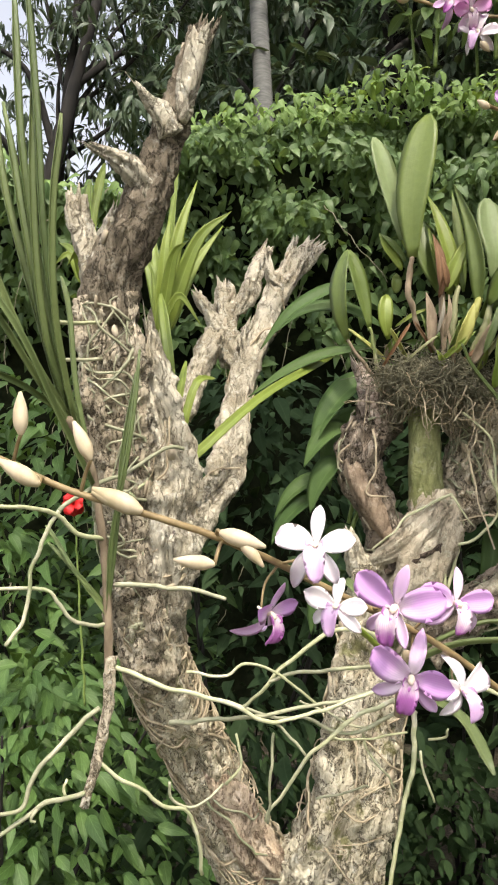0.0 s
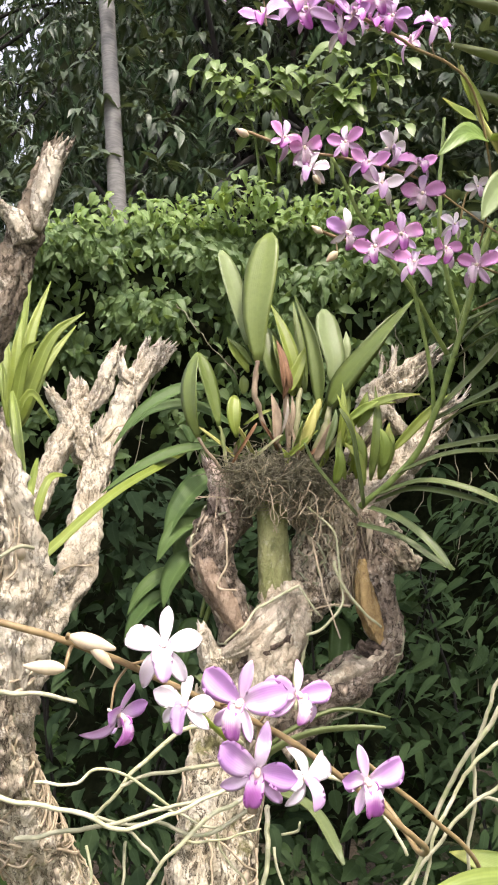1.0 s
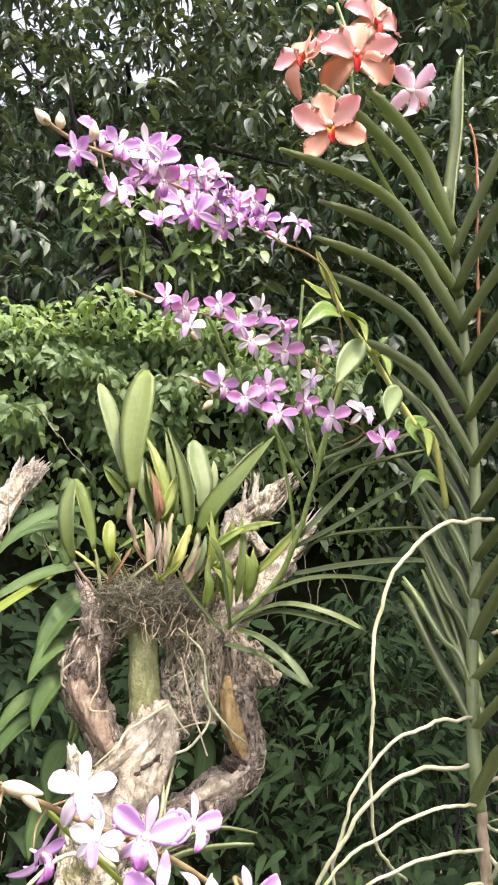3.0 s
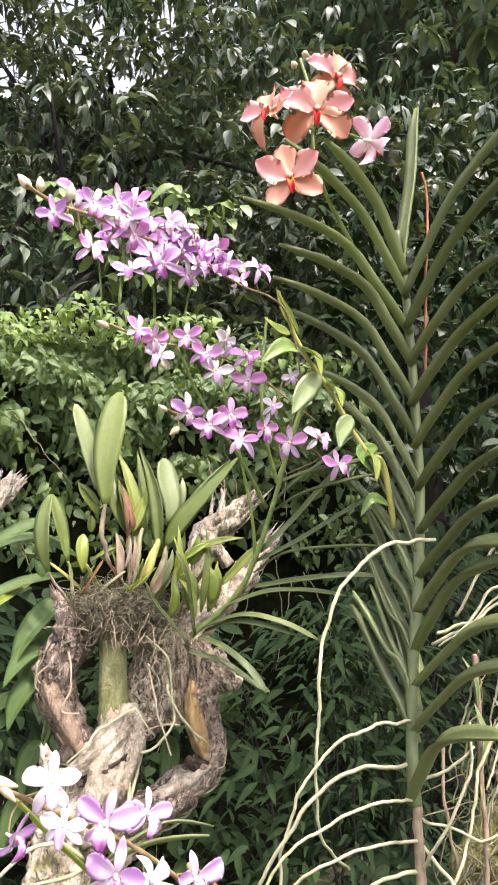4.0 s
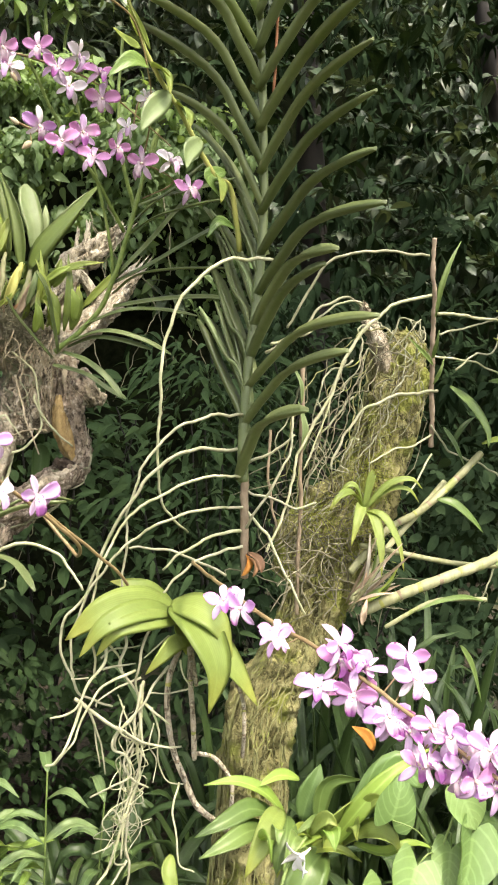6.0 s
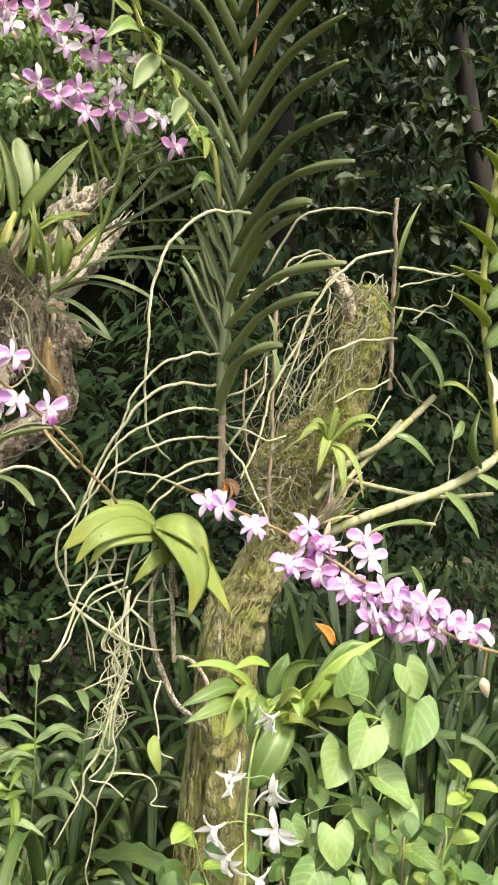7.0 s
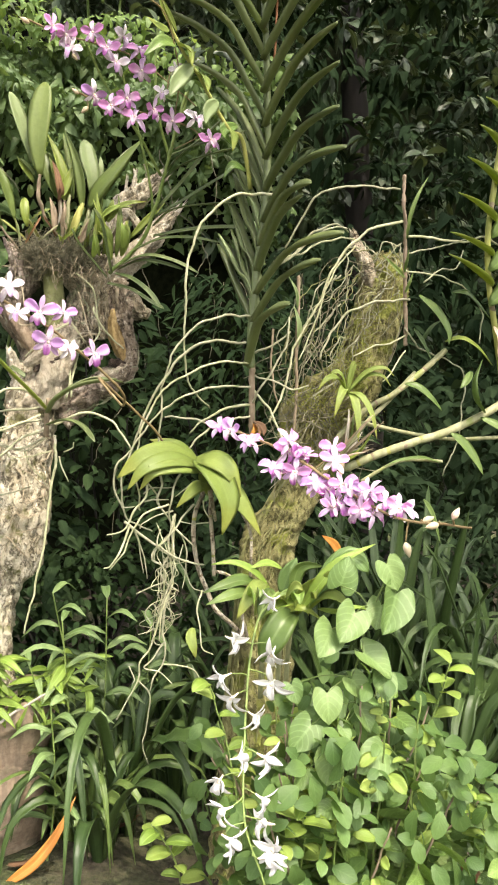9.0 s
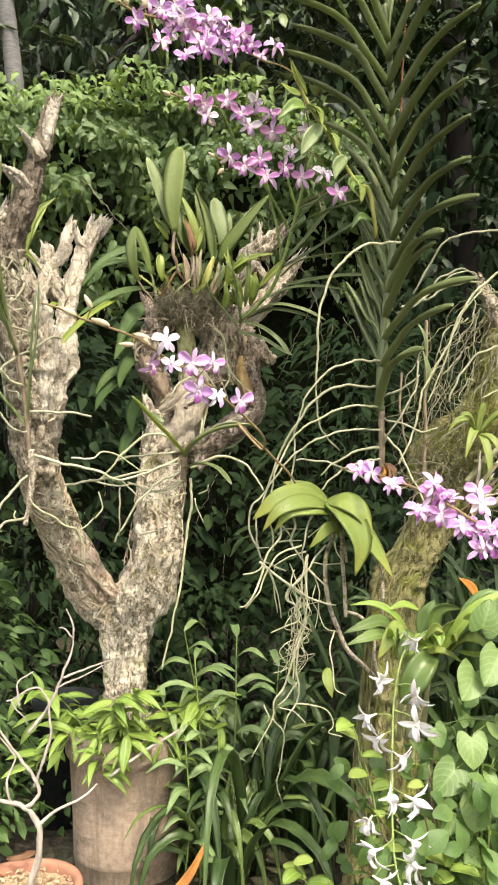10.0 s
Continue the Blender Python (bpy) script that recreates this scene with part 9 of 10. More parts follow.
# ---------- lilac spray that reaches over the bed ----------
def build_fourth_spray():
    d = thing("arching_lilac_orchid", (0.695, 1.100, 1.203), "arching orchid stalk crowded with lilac and white flowers", "orchid")
    fl = [((0.563, 0.600, 1.197), LILAC), ((0.564, 0.500, 1.172), LILAC), ((0.614, 0.440, 1.171), LILAC), ((0.585, 0.440, 1.126), LILAC), ((0.620, 0.420, 1.119), PALE), ((0.640, 0.380, 1.100), LILAC), ((0.674, 0.380, 1.138), PALE), ((0.669, 0.340, 1.098), PALE),
          ((0.651, 0.330, 1.063), LILAC), ((0.689, 0.300, 1.088), PALE), ((0.686, 0.270, 1.052), LILAC), ((0.702, 0.260, 1.072), PALE), ((0.712, 0.220, 1.060), WHITE), ((0.638, 0.420, 1.145), LILAC), ((0.679, 0.310, 1.068), LILAC)]
    rng = random.Random(21)
    fl = [(p, k) for f, k in fl for p, k in ((f, k), (V(f) + (rng.uniform(-0.022, 0.022), rng.uniform(0.0, 0.03), rng.uniform(-0.018, 0.022)), (ROSE, LILAC, PALE, ROSE)[rng.randrange(4)]))]
    spray(d, [(0.664, 1.050, 1.221), (0.603, 0.750, 1.207), (0.590, 0.560, 1.183), (0.624, 0.440, 1.145), (0.668, 0.330, 1.089), (0.697, 0.220, 1.052), (0.725, 0.120, 1.046), (0.733, 0.080, 1.045)], 0.0032, [f for f, _ in fl], 0.047, [ROSE if k is PALE and i % 3 or k is LILAC and i % 2 else k for i, (_, k) in enumerate(fl)], turn=0.7,
          buds=[((0.720, 0.140, 1.046), 0.022, (-0.6, 0, -0.1)), ((0.701, 0.200, 1.015), 0.024, (0.25, 0, -0.9)), ((0.723, 0.110, 1.055), 0.02, (0.3, 0, 0.4)), ((0.713, 0.170, 1.048), 0.02, (0.7, 0, 0.2))])


build_fourth_spray()


# ---------- white raceme ----------
def build_raceme():
    d = thing("white_star_orchid", (0.693, 0.660, 0.835), "hanging orchid stalk with starry white flowers", "orchid")
    b = Build()
    line, _ = tube(b, [(0.672, 0.640, 0.872), (0.630, 0.620, 0.845), (0.589, 0.580, 0.776), (0.559, 0.530, 0.683), (0.535, 0.480, 0.598), (0.522, 0.440, 0.515), (0.544, 0.420, 0.438), (0.555, 0.400, 0.379)], 0.0024, 0.0018, 7, 0.01, wob=0.001)
    for at in ((0.653, 0.610, 0.865), (0.546, 0.570, 0.805), (0.626, 0.560, 0.774), (0.527, 0.550, 0.743), (0.616, 0.540, 0.723), (0.535, 0.530, 0.709), (0.566, 0.510, 0.678), (0.523, 0.480, 0.618), (0.573, 0.480, 0.613), (0.488, 0.470, 0.590), (0.491, 0.450, 0.547), (0.556, 0.450, 0.555),
               (0.563, 0.440, 0.514), (0.492, 0.440, 0.501), (0.550, 0.420, 0.468), (0.566, 0.420, 0.480)):
        orchid_flower(d, at, 0.066 * frng.uniform(0.85, 1.12), STAR, b, nearest(line, V(at) + (0, 0, 0.02)), 0.9, 0.45, closed=frng.uniform(0.3, 0.9), away=(frng.uniform(-1, 1), frng.uniform(-0.7, 0.1), frng.uniform(-0.7, 0.2)))
    part("flower_stalk", b, M["stalk"], d)


build_raceme()


# ---------- leafy orchid clump over the bush ----------
M["heartleaf"] = leaf_mat("heart_leaf", (0.090, 0.175, 0.046), (0.235, 0.345, 0.115), rib=0.3, trans=0.28, rough=0.36, veins=0.30, spec=0.5, spots=0.3)


def build_leaf_clump():
    d = thing("leafy_orchid_clump", (0.747, 0.720, 0.762), "clump of orchid seedlings with glossy yellow-green and dark leaves", "orchid")
    for ctrl, w, mt in (([(0.771, 0.720, 0.809), (0.787, 0.660, 0.848), (0.813, 0.640, 0.840), (0.829, 0.640, 0.808)], 0.044, "limeleaf"), ([(0.746, 0.720, 0.806), (0.780, 0.680, 0.872), (0.824, 0.660, 0.921), (0.905, 0.660, 0.953)], 0.03, "herb"),
                        ([(0.771, 0.720, 0.820), (0.816, 0.690, 0.894), (0.860, 0.680, 0.921), (0.893, 0.670, 0.893)], 0.055, "heartleaf"), ([(0.746, 0.720, 0.806), (0.742, 0.700, 0.855), (0.761, 0.690, 0.877), (0.785, 0.690, 0.886)], 0.036, "limeleaf"),
                        ([(0.713, 0.780, 0.841), (0.667, 0.760, 0.893), (0.620, 0.760, 0.918), (0.572, 0.770, 0.917)], 0.022, "herb"), ([(0.701, 0.780, 0.842), (0.636, 0.740, 0.882), (0.582, 0.720, 0.879), (0.538, 0.720, 0.867)], 0.03, "canelf"),
                        ([(0.680, 0.760, 0.831), (0.627, 0.720, 0.860), (0.580, 0.700, 0.858), (0.537, 0.700, 0.846)], 0.032, "canelf"), ([(0.683, 0.740, 0.873), (0.648, 0.700, 0.873), (0.617, 0.680, 0.848), (0.596, 0.680, 0.817)], 0.034, "limeleaf"),
                        ([(0.695, 0.740, 0.861), (0.671, 0.700, 0.850), (0.655, 0.690, 0.832), (0.649, 0.690, 0.806)], 0.032, "canelf"), ([(0.746, 0.720, 0.806), (0.708, 0.690, 0.806), (0.674, 0.680, 0.769), (0.655, 0.700, 0.719)], 0.06, "canelf"),
                        ([(0.744, 0.740, 0.835), (0.750, 0.730, 0.892), (0.770, 0.720, 0.909), (0.806, 0.710, 0.905)], 0.032, "canelf"), ([(0.724, 0.750, 0.846), (0.736, 0.750, 0.878), (0.748, 0.750, 0.900), (0.765, 0.760, 0.920)], 0.04, "handleaf"),
                        ([(0.737, 0.780, 0.896), (0.696, 0.770, 0.911), (0.655, 0.760, 0.904)], 0.02, "herb"), ([(0.756, 0.740, 0.767), (0.771, 0.720, 0.748), (0.791, 0.720, 0.690), (0.809, 0.730, 0.651)], 0.02, "canelf"),
                        ([(0.785, 0.700, 0.818), (0.812, 0.660, 0.814), (0.856, 0.650, 0.823), (0.907, 0.650, 0.802)], 0.02, "herb"), ([(0.580, 0.950, 0.745), (0.568, 0.930, 0.727), (0.571, 0.920, 0.706), (0.577, 0.920, 0.682)], 0.026, "limeleaf")):
        add_leaf(d, M[mt], ctrl, w, "lance" if w < 0.05 else "keel", (0, -0.7, 0.8), 0.4, 0.0014, 12)
    rng = np.random.default_rng(5)
    for k in range(16):
        p = V((0.746, 0.720, 0.828)) + (rng.uniform(-0.13, 0.05), rng.uniform(-0.03, 0.05), rng.uniform(-0.03, 0.03))
        q = p + (rng.normal(-0.02, 0.06), -0.05, rng.uniform(-0.03, 0.05))
        add_leaf(d, M[("limeleaf", "herb", "canelf", "bromel")[k % 4]], [p, p * 0.5 + q * 0.5 + (0, -0.01, 0.02), q], rng.uniform(0.016, 0.03), "lance", (rng.normal(0, 0.3), -0.7, 0.8), 0.45, 0.0014, 10)
    for k in range(4):
        b = Build()
        p = V((0.746, 0.720, 0.806)) + (-0.02 * k, 0.02, 0)
        tube(b, [p, p + (0.0, 0.03, -0.08), p + (0.01, 0.08, -0.2)], 0.006, 0.006, 8, 0.012)
        part("stem", b, M["cane"], d)
    orange = Build()
    blade(orange, [(0.891, 0.800, 0.912), (0.869, 0.790, 0.942), (0.837, 0.780, 0.963)], 0.022, "lance", (-0.2, -0.8, 0.5), 0.3, 0.001, 8)
    part("old_leaf", orange, M["orangeleaf"], d, "withered orange leaf")


build_leaf_clump()


# ---------- round-leaved bush in front ----------
def build_bush():
    d = thing("round_leaved_bush", (0.80, 0.66, 0.02), "leafy bush with soft round green leaves and yellowish young shoots", "bush")
    rng = np.random.default_rng(91)
    old = [heart_mesh("leaf", M["bush"], wd, fo, be, 6) for wd, fo, be in ((0.92, 0.2, 0.2), (0.85, 0.4, 0.3), (0.98, 0.15, 0.1), (0.88, 0.3, 0.4))]
    young = [leaf_mesh("leaf", M["bushnew"], "oval", wd, fo, be, 8, 0.01, 0.012, k) for k, (wd, fo, be) in enumerate(((0.6, 0.3, 0.2), (0.55, 0.45, 0.3)))]

    def ceiling_at(x):
        return float(np.interp(x, (0.42, 0.50, 0.60, 0.69, 0.80, 0.87, 0.98, 1.06, 1.15, 1.25), (0.55, 0.65, 0.60, 0.62, 0.70, 0.74, 0.68, 0.56, 0.46, 0.30)))

    n = 0
    for k in range(42):
        x = rng.uniform(0.51, 1.24)
        y = rng.uniform(0.44, 0.82)
        zt = ceiling_at(x) * rng.uniform(0.72, 1.0) - (0.12 if y < 0.5 else 0)
        foot = V((0.80 + (x - 0.8) * 0.3, 0.68 + (y - 0.68) * 0.3, 0.04))
        tip = V((x, y, max(0.16, zt)))
        ctrl = [foot, foot * 0.55 + tip * 0.45 + (rng.normal(0, 0.03), rng.normal(0, 0.03), 0.03), tip]
        b = Build()
        line, _ = tube(b, ctrl, 0.0045, 0.0018, 6, 0.02, wob=0.006, seed=k)
        part("branch", b, M["browncane"] if k % 2 else M["stalk"], d)
        for i in range(9):
            q = line[int(len(line) * (0.36 + 0.62 * i / 9))]
            a = rng.uniform(0, 6.28)
            o = V((math.cos(a), math.sin(a) * 0.8 - 0.35, rng.uniform(-0.35, 0.45)))
            size = rng.uniform(0.034, 0.068) * (1 if i < 6 else 0.75)
            at = q + unit(o) * 0.02
            tipy = (i >= 6 and k % 3 != 1) or (i >= 4 and k % 5 == 0)
            put("leaf", (young if tipy else old)[int(rng.integers(0, 2 if tipy else 4))], d, frame_of(at, o + V((0, -0.1, -0.1)), V((rng.normal(0.1, 0.8), -0.55 + rng.normal(0, 0.7), 0.7)), size))
            n += 1
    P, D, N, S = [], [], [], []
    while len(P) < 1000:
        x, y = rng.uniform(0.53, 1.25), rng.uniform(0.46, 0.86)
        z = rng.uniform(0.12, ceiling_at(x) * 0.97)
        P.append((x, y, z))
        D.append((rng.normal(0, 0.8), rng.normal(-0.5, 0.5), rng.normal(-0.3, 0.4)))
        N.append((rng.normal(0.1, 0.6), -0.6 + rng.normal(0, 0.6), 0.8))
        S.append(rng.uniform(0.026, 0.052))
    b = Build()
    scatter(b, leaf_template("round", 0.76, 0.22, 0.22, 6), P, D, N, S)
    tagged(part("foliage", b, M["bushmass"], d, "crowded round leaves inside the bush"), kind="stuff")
    # heart-leaved shoot rising above
    v = thing("heart_leaved_vine", (0.864, 0.620, 0.732), "climbing shoot with large pale heart-shaped leaves", "vine")
    heart = [heart_mesh("leaf", M["heartleaf"], wd, fo, be) for wd, fo, be in ((1.02, 0.30, 0.20), (1.10, 0.15, 0.35), (0.92, 0.45, 0.12), (1.0, 0.22, -0.12))]
    stem = [(0.82, 0.66, 0.2), (0.848, 0.630, 0.549), (0.827, 0.620, 0.647), (0.834, 0.610, 0.738), (0.853, 0.590, 0.820), (0.884, 0.580, 0.893), (0.891, 0.570, 0.939)]
    b = Build()
    line, _ = tube(b, stem, 0.0024, 0.0016, 7, 0.008, wob=0.003)
    for k, (top, tip, up) in enumerate((((0.874, 0.560, 0.926), (0.891, 0.540, 0.875), (-0.2, -1, 0.3)), ((0.800, 0.620, 0.878), (0.824, 0.610, 0.933), (0.1, -1, 0.5)), ((0.895, 0.560, 0.864), (0.854, 0.530, 0.792), (0.3, -1, 0.4)), ((0.872, 0.580, 0.840), (0.844, 0.560, 0.794), (-0.3, -0.9, 0.5)),
                                        ((0.813, 0.580, 0.829), (0.767, 0.550, 0.785), (-0.3, -1, 0.3)), ((0.770, 0.600, 0.797), (0.732, 0.560, 0.763), (0.1, -0.9, 0.5)), ((0.828, 0.580, 0.748), (0.881, 0.550, 0.703), (0.2, -0.8, 0.8)), ((0.869, 0.570, 0.697), (0.855, 0.540, 0.655), (-0.1, -1, 0.4)),
                                        ((0.811, 0.600, 0.692), (0.835, 0.570, 0.656), (0.0, -0.9, 0.6)), ((0.756, 0.600, 0.670), (0.749, 0.570, 0.622), (-0.2, -1, 0.3)), ((0.825, 0.590, 0.636), (0.840, 0.570, 0.591), (0.2, -1, 0.3)), ((0.780, 0.580, 0.604), (0.781, 0.560, 0.582), (0.1, -0.9, 0.6)),
                                        ((0.741, 0.560, 0.564), (0.724, 0.540, 0.514), (-0.5, -1, 0.2)), ((0.859, 0.560, 0.549), (0.797, 0.530, 0.543), (0.1, -0.8, 0.8)), ((0.851, 0.550, 0.497), (0.805, 0.520, 0.483), (0.2, -0.9, 0.6)), ((0.986, 0.560, 0.449), (0.968, 0.530, 0.420), (-0.1, -0.9, 0.7)),
                                        ((0.688, 0.620, 0.690), (0.693, 0.600, 0.656), (-0.3, -1, 0.2)), ((0.720, 0.600, 0.611), (0.672, 0.580, 0.577), (-0.4, -1, 0.2)), ((0.698, 0.580, 0.534), (0.666, 0.560, 0.505), (0.3, -1, 0.2)))):
        al = V(tip) - V(top)
        p = nearest(line, V(top) - al * 0.3)
        tube(b, [p, p * 0.5 + V(top) * 0.5 + (0, -0.004, 0.012), top], 0.0012, 0.0010, 6, 0.008)
        put("leaf", heart[k % 4], v, frame_of(top, al, up, float(np.linalg.norm(al)) * 1.0))
    part("stem", b, M["stalk"], v)


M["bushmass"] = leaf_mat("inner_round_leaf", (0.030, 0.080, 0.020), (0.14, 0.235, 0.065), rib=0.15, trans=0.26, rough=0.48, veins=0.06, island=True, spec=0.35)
build_bush()


def build_shoots():
    """Small leafy shoots on the ground and the bud-tipped twig."""
    old = [leaf_mesh("leaf", M["bushnew"], "oval", 0.62, 0.25, 0.2, 8, 0.01, 0.012), leaf_mesh("leaf", M["herb"], "oval", 0.58, 0.3, 0.3, 8, 0.01, 0.012)]
    rng = np.random.default_rng(15)
    for base, top, n in (((0.513, 0.800, 0.199), (0.442, 0.800, 0.378), 9), ((0.995, 0.620, 0.550), (1.045, 0.600, 0.700), 7), ((0.579, 0.620, 0.388), (0.529, 0.660, 0.700), 8), ((0.671, 0.560, 0.340), (0.670, 0.540, 0.478), 8), ((1.168, 0.620, 0.206), (1.062, 0.600, 0.468), 9)):
        d = thing("leafy_shoot", base, "thin shoot with small bright yellow-green leaves", "shoot", "young shoots")
        b = Build()
        line, _ = tube(b, [base, V(base) * 0.5 + V(top) * 0.5 + (0.01, 0, 0.01), top], 0.0024, 0.0015, 6, 0.012, wob=0.003)
        part("stem", b, M["stalk"], d)
        for i in range(n):
            q = line[int((len(line) - 1) * (0.25 + 0.75 * i / (n - 1)))]
            a = i * 2.4 + rng.uniform(-0.4, 0.4)
            o = V((math.cos(a), math.sin(a) * 0.7 - 0.3, 0.25))
            put("leaf", old[i % 2], d, frame_of(q, o, V((0.1, -0.5, 1)), rng.uniform(0.038, 0.058)))


build_shoots()


# ---------- strap-leaved clumps on the ground ----------
def strap_clump(at, n, length, width, seed, label, mat="strapdark", lean=(0, 0)):
    """A rosette of long straps that rise, bend over and hang at their tips."""
    rng = np.random.default_rng(seed)
    d = thing("strap_leaf_plant", at, label, "strap-leaved plant", "clumps of strap leaves")
    p0 = V(at)
    for k in range(n):
        a = k * 2.399 + rng.uniform(-0.4, 0.4)
        out = V((math.cos(a), math.sin(a), 0)) * rng.uniform(0.3, 1.0) + V((lean[0], lean[1], 0))
        ln = length * rng.uniform(0.65, 1.15)
        s = p0 + V((math.cos(a), math.sin(a), 0)) * rng.uniform(0.0, 0.04)
        arch = rng.uniform(0.1, 1.0) ** 0.8
        c = [s, s + out * ln * 0.16 + (0, 0, ln * 0.40), s + out * ln * 0.42 + (0, 0, ln * (0.72 - 0.12 * arch)), s + out * ln * (0.68 + 0.1 * arch) + (0, 0, ln * (0.84 - 0.36 * arch)), s + out * ln * (0.84 + 0.1 * arch) + (0, 0, ln * (0.90 - 0.85 * arch))]
        b = Build()
        blade(b, c, width * rng.uniform(0.75, 1.15), "lance", (-out[0], -out[1] - 0.2, 1), 0.4, 0.0009, 13, twist=rng.normal(0, 0.5))
        part("leaf", b, M[mat], d)


def reed_clump(at, n, length, seed):
    """Upright grassy blades in the shade."""
    rng = np.random.default_rng(seed)
    d = thing("strap_leaf_plant", at, "clump of tall upright dark green blades in shade", "strap-leaved plant", "clumps of strap leaves")
    for k in range(n):
        a = k * 2.399
        out = V((math.cos(a), math.sin(a), 0)) * rng.uniform(0.05, 0.4)
        ln = length * rng.uniform(0.6, 1.1)
        s = V(at) + V((math.cos(a), math.sin(a), 0)) * rng.uniform(0, 0.09)
        b = Build()
        bend = rng.uniform(0.0, 0.8)
        blade(b, [s, s + out * ln * 0.3 + (0, 0, ln * 0.5), s + out * ln * (0.8 + bend * 0.4) + (0, 0, ln * (0.9 - 0.08 * bend)), s + out * ln * (1.0 + 1.2 * bend) + (0, 0, ln * (1.05 - 0.35 * bend))], 0.037 * rng.uniform(0.7, 1.15), "lance", (-out[0], -out[1] - 0.3, 0.6), 0.4, 0.0009, 11)
        part("leaf", b, M["strapdark"], d)


for k, (x, y, ln) in enumerate(((1.22, 1.62, 0.85), (1.42, 1.55, 0.95), (1.62, 1.62, 0.95), (1.50, 1.28, 0.75), (1.80, 1.40, 0.85), (1.35, 1.90, 0.9), (1.05, 1.85, 0.8))):
    reed_clump((x, y, 0.0), 18, ln, 150 + k)
DARK = "clump of long arching dark green strap leaves on the ground"
for k, (x, y, n, ln, w) in enumerate(((0.30, 1.62, 22, 0.50, 0.030), (0.50, 1.50, 24, 0.62, 0.032), (0.42, 1.36, 18, 0.40, 0.028), (0.70, 1.62, 24, 0.66, 0.032), (0.60, 1.85, 20, 0.6, 0.03), (0.90, 1.75, 20, 0.62, 0.03),
                                      (1.25, 1.45, 24, 0.72, 0.026), (1.50, 1.30, 24, 0.78, 0.026), (1.75, 1.45, 24, 0.80, 0.028), (1.35, 1.05, 18, 0.55, 0.026), (1.60, 1.75, 22, 0.8, 0.028), (0.98, 1.35, 16, 0.5, 0.026), (1.95, 1.15, 18, 0.7, 0.028))):
    strap_clump((x, y, 0.0), n - 9, ln * (1.08 if k < 6 else 1.0), w * (1.5 if k < 6 else 1.4), 100 + k, DARK)
# These clumps take a lighter leaf colour in place of sunlight on them.
strap_clump((0.36, 1.46, 0.0), 10, 0.34, 0.032, 130, "clump of broad strap leaves in a lighter green that stands for sunlight", "canelf")
strap_clump((0.52, 1.66, 0.05), 12, 0.5, 0.03, 131, "clump of broad strap leaves in a lighter green that stands for sunlight", "canelf")


strap_clump((0.40, 1.44, 0.02), 13, 0.42, 0.034, 132, "clump of broad strap leaves in a lighter green that stands for sunlight", "canelf")


def bamboo_sprig(base, top, seed):
    """A thin stem with whorled lance leaves."""
    rng = np.random.default_rng(seed)
    d = thing("lance_leaved_weed", base, "thin weed stem with pointed grey-green leaves", "weed", "weeds among the strap leaves")
    b = Build()
    line, _ = tube(b, [base, V(base) * 0.5 + V(top) * 0.5 + (0.02, 0, 0), top], 0.003, 0.002, 6, 0.015)
    part("stem", b, M["stalk"], d)
    for i in range(12):
        q = line[int((len(line) - 1) * (0.3 + 0.7 * i / 11))]
        a = i * 2.4 + rng.uniform(-0.4, 0.4)
        o = V((math.cos(a), math.sin(a) * 0.6 - 0.2, rng.uniform(-0.1, 0.25)))
        e = q + unit(o) * rng.uniform(0.09, 0.15)
        bb = Build()
        blade(bb, [q, q * 0.5 + e * 0.5 + (0, 0, 0.014), e + (0, 0, -0.025)], rng.uniform(0.020, 0.030), "lance", (0, -0.5, 1), 0.3, 0.001, 8)
        part("leaf", bb, M["herbgrey"], d)


M["herbgrey"] = leaf_mat("grey_green_leaf", (0.10, 0.18, 0.055), (0.24, 0.34, 0.13), rib=0.35, trans=0.22, rough=0.42)
bamboo_sprig((0.40, 1.50, 0.0), (0.475, 1.500, 0.730), 1)
bamboo_sprig((0.33, 1.46, 0.0), (0.340, 1.460, 0.683), 2)
bamboo_sprig((0.27, 1.36, 0.0), (0.295, 1.360, 0.479), 4)
for k, (x, y, z, lean) in enumerate(((0.42, 1.64, 0.74, -0.09), (0.38, 1.52, 0.56, -0.13), (0.52, 1.60, 0.62, 0.10), (0.34, 1.58, 0.44, -0.10))):
    bamboo_sprig((x, y, 0.0), (x + lean, y - 0.04, z), 10 + k)


# ---------- herbs at the foot of the stump ----------
def build_herb():
    d = thing("leafy_herb", (*POT, 0.43), "bright green herb with pointed leaves sprouting in the planter", "herb")
    rng = np.random.default_rng(33)
    lf = [leaf_mesh("leaf", M["herb"], "lance", wd, 0.25, be, 9, 0.0, 0.01) for wd, be in ((0.3, 0.3), (0.34, 0.15), (0.26, 0.45))]
    for k in range(22):
        a = rng.uniform(math.pi * 0.85, math.pi * 2.15)
        f = V((POT[0] + 0.10 * math.cos(a), POT[1] + 0.10 * math.sin(a), 0.43))
        t = V((POT[0] + rng.uniform(0.1, 0.34) * math.cos(a), POT[1] + 0.21 * math.sin(a), rng.uniform(0.36, 0.62)))
        b = Build()
        line, _ = tube(b, [f, f * 0.5 + t * 0.5 + (0, 0, 0.06), t], 0.003, 0.0018, 6, 0.015)
        part("stem", b, M["stalk"], d)
        for i in range(9):
            q = line[int((len(line) - 1) * (0.3 + 0.7 * i / 8))]
            o = V((rng.normal(0, 1), rng.normal(-0.4, 0.6), rng.normal(-0.1, 0.4)))
            put("leaf", lf[int(rng.integers(0, 3))], d, frame_of(q, o, V((rng.normal(0, 0.3), -0.5, 1)), rng.uniform(0.06, 0.115)))


build_herb()


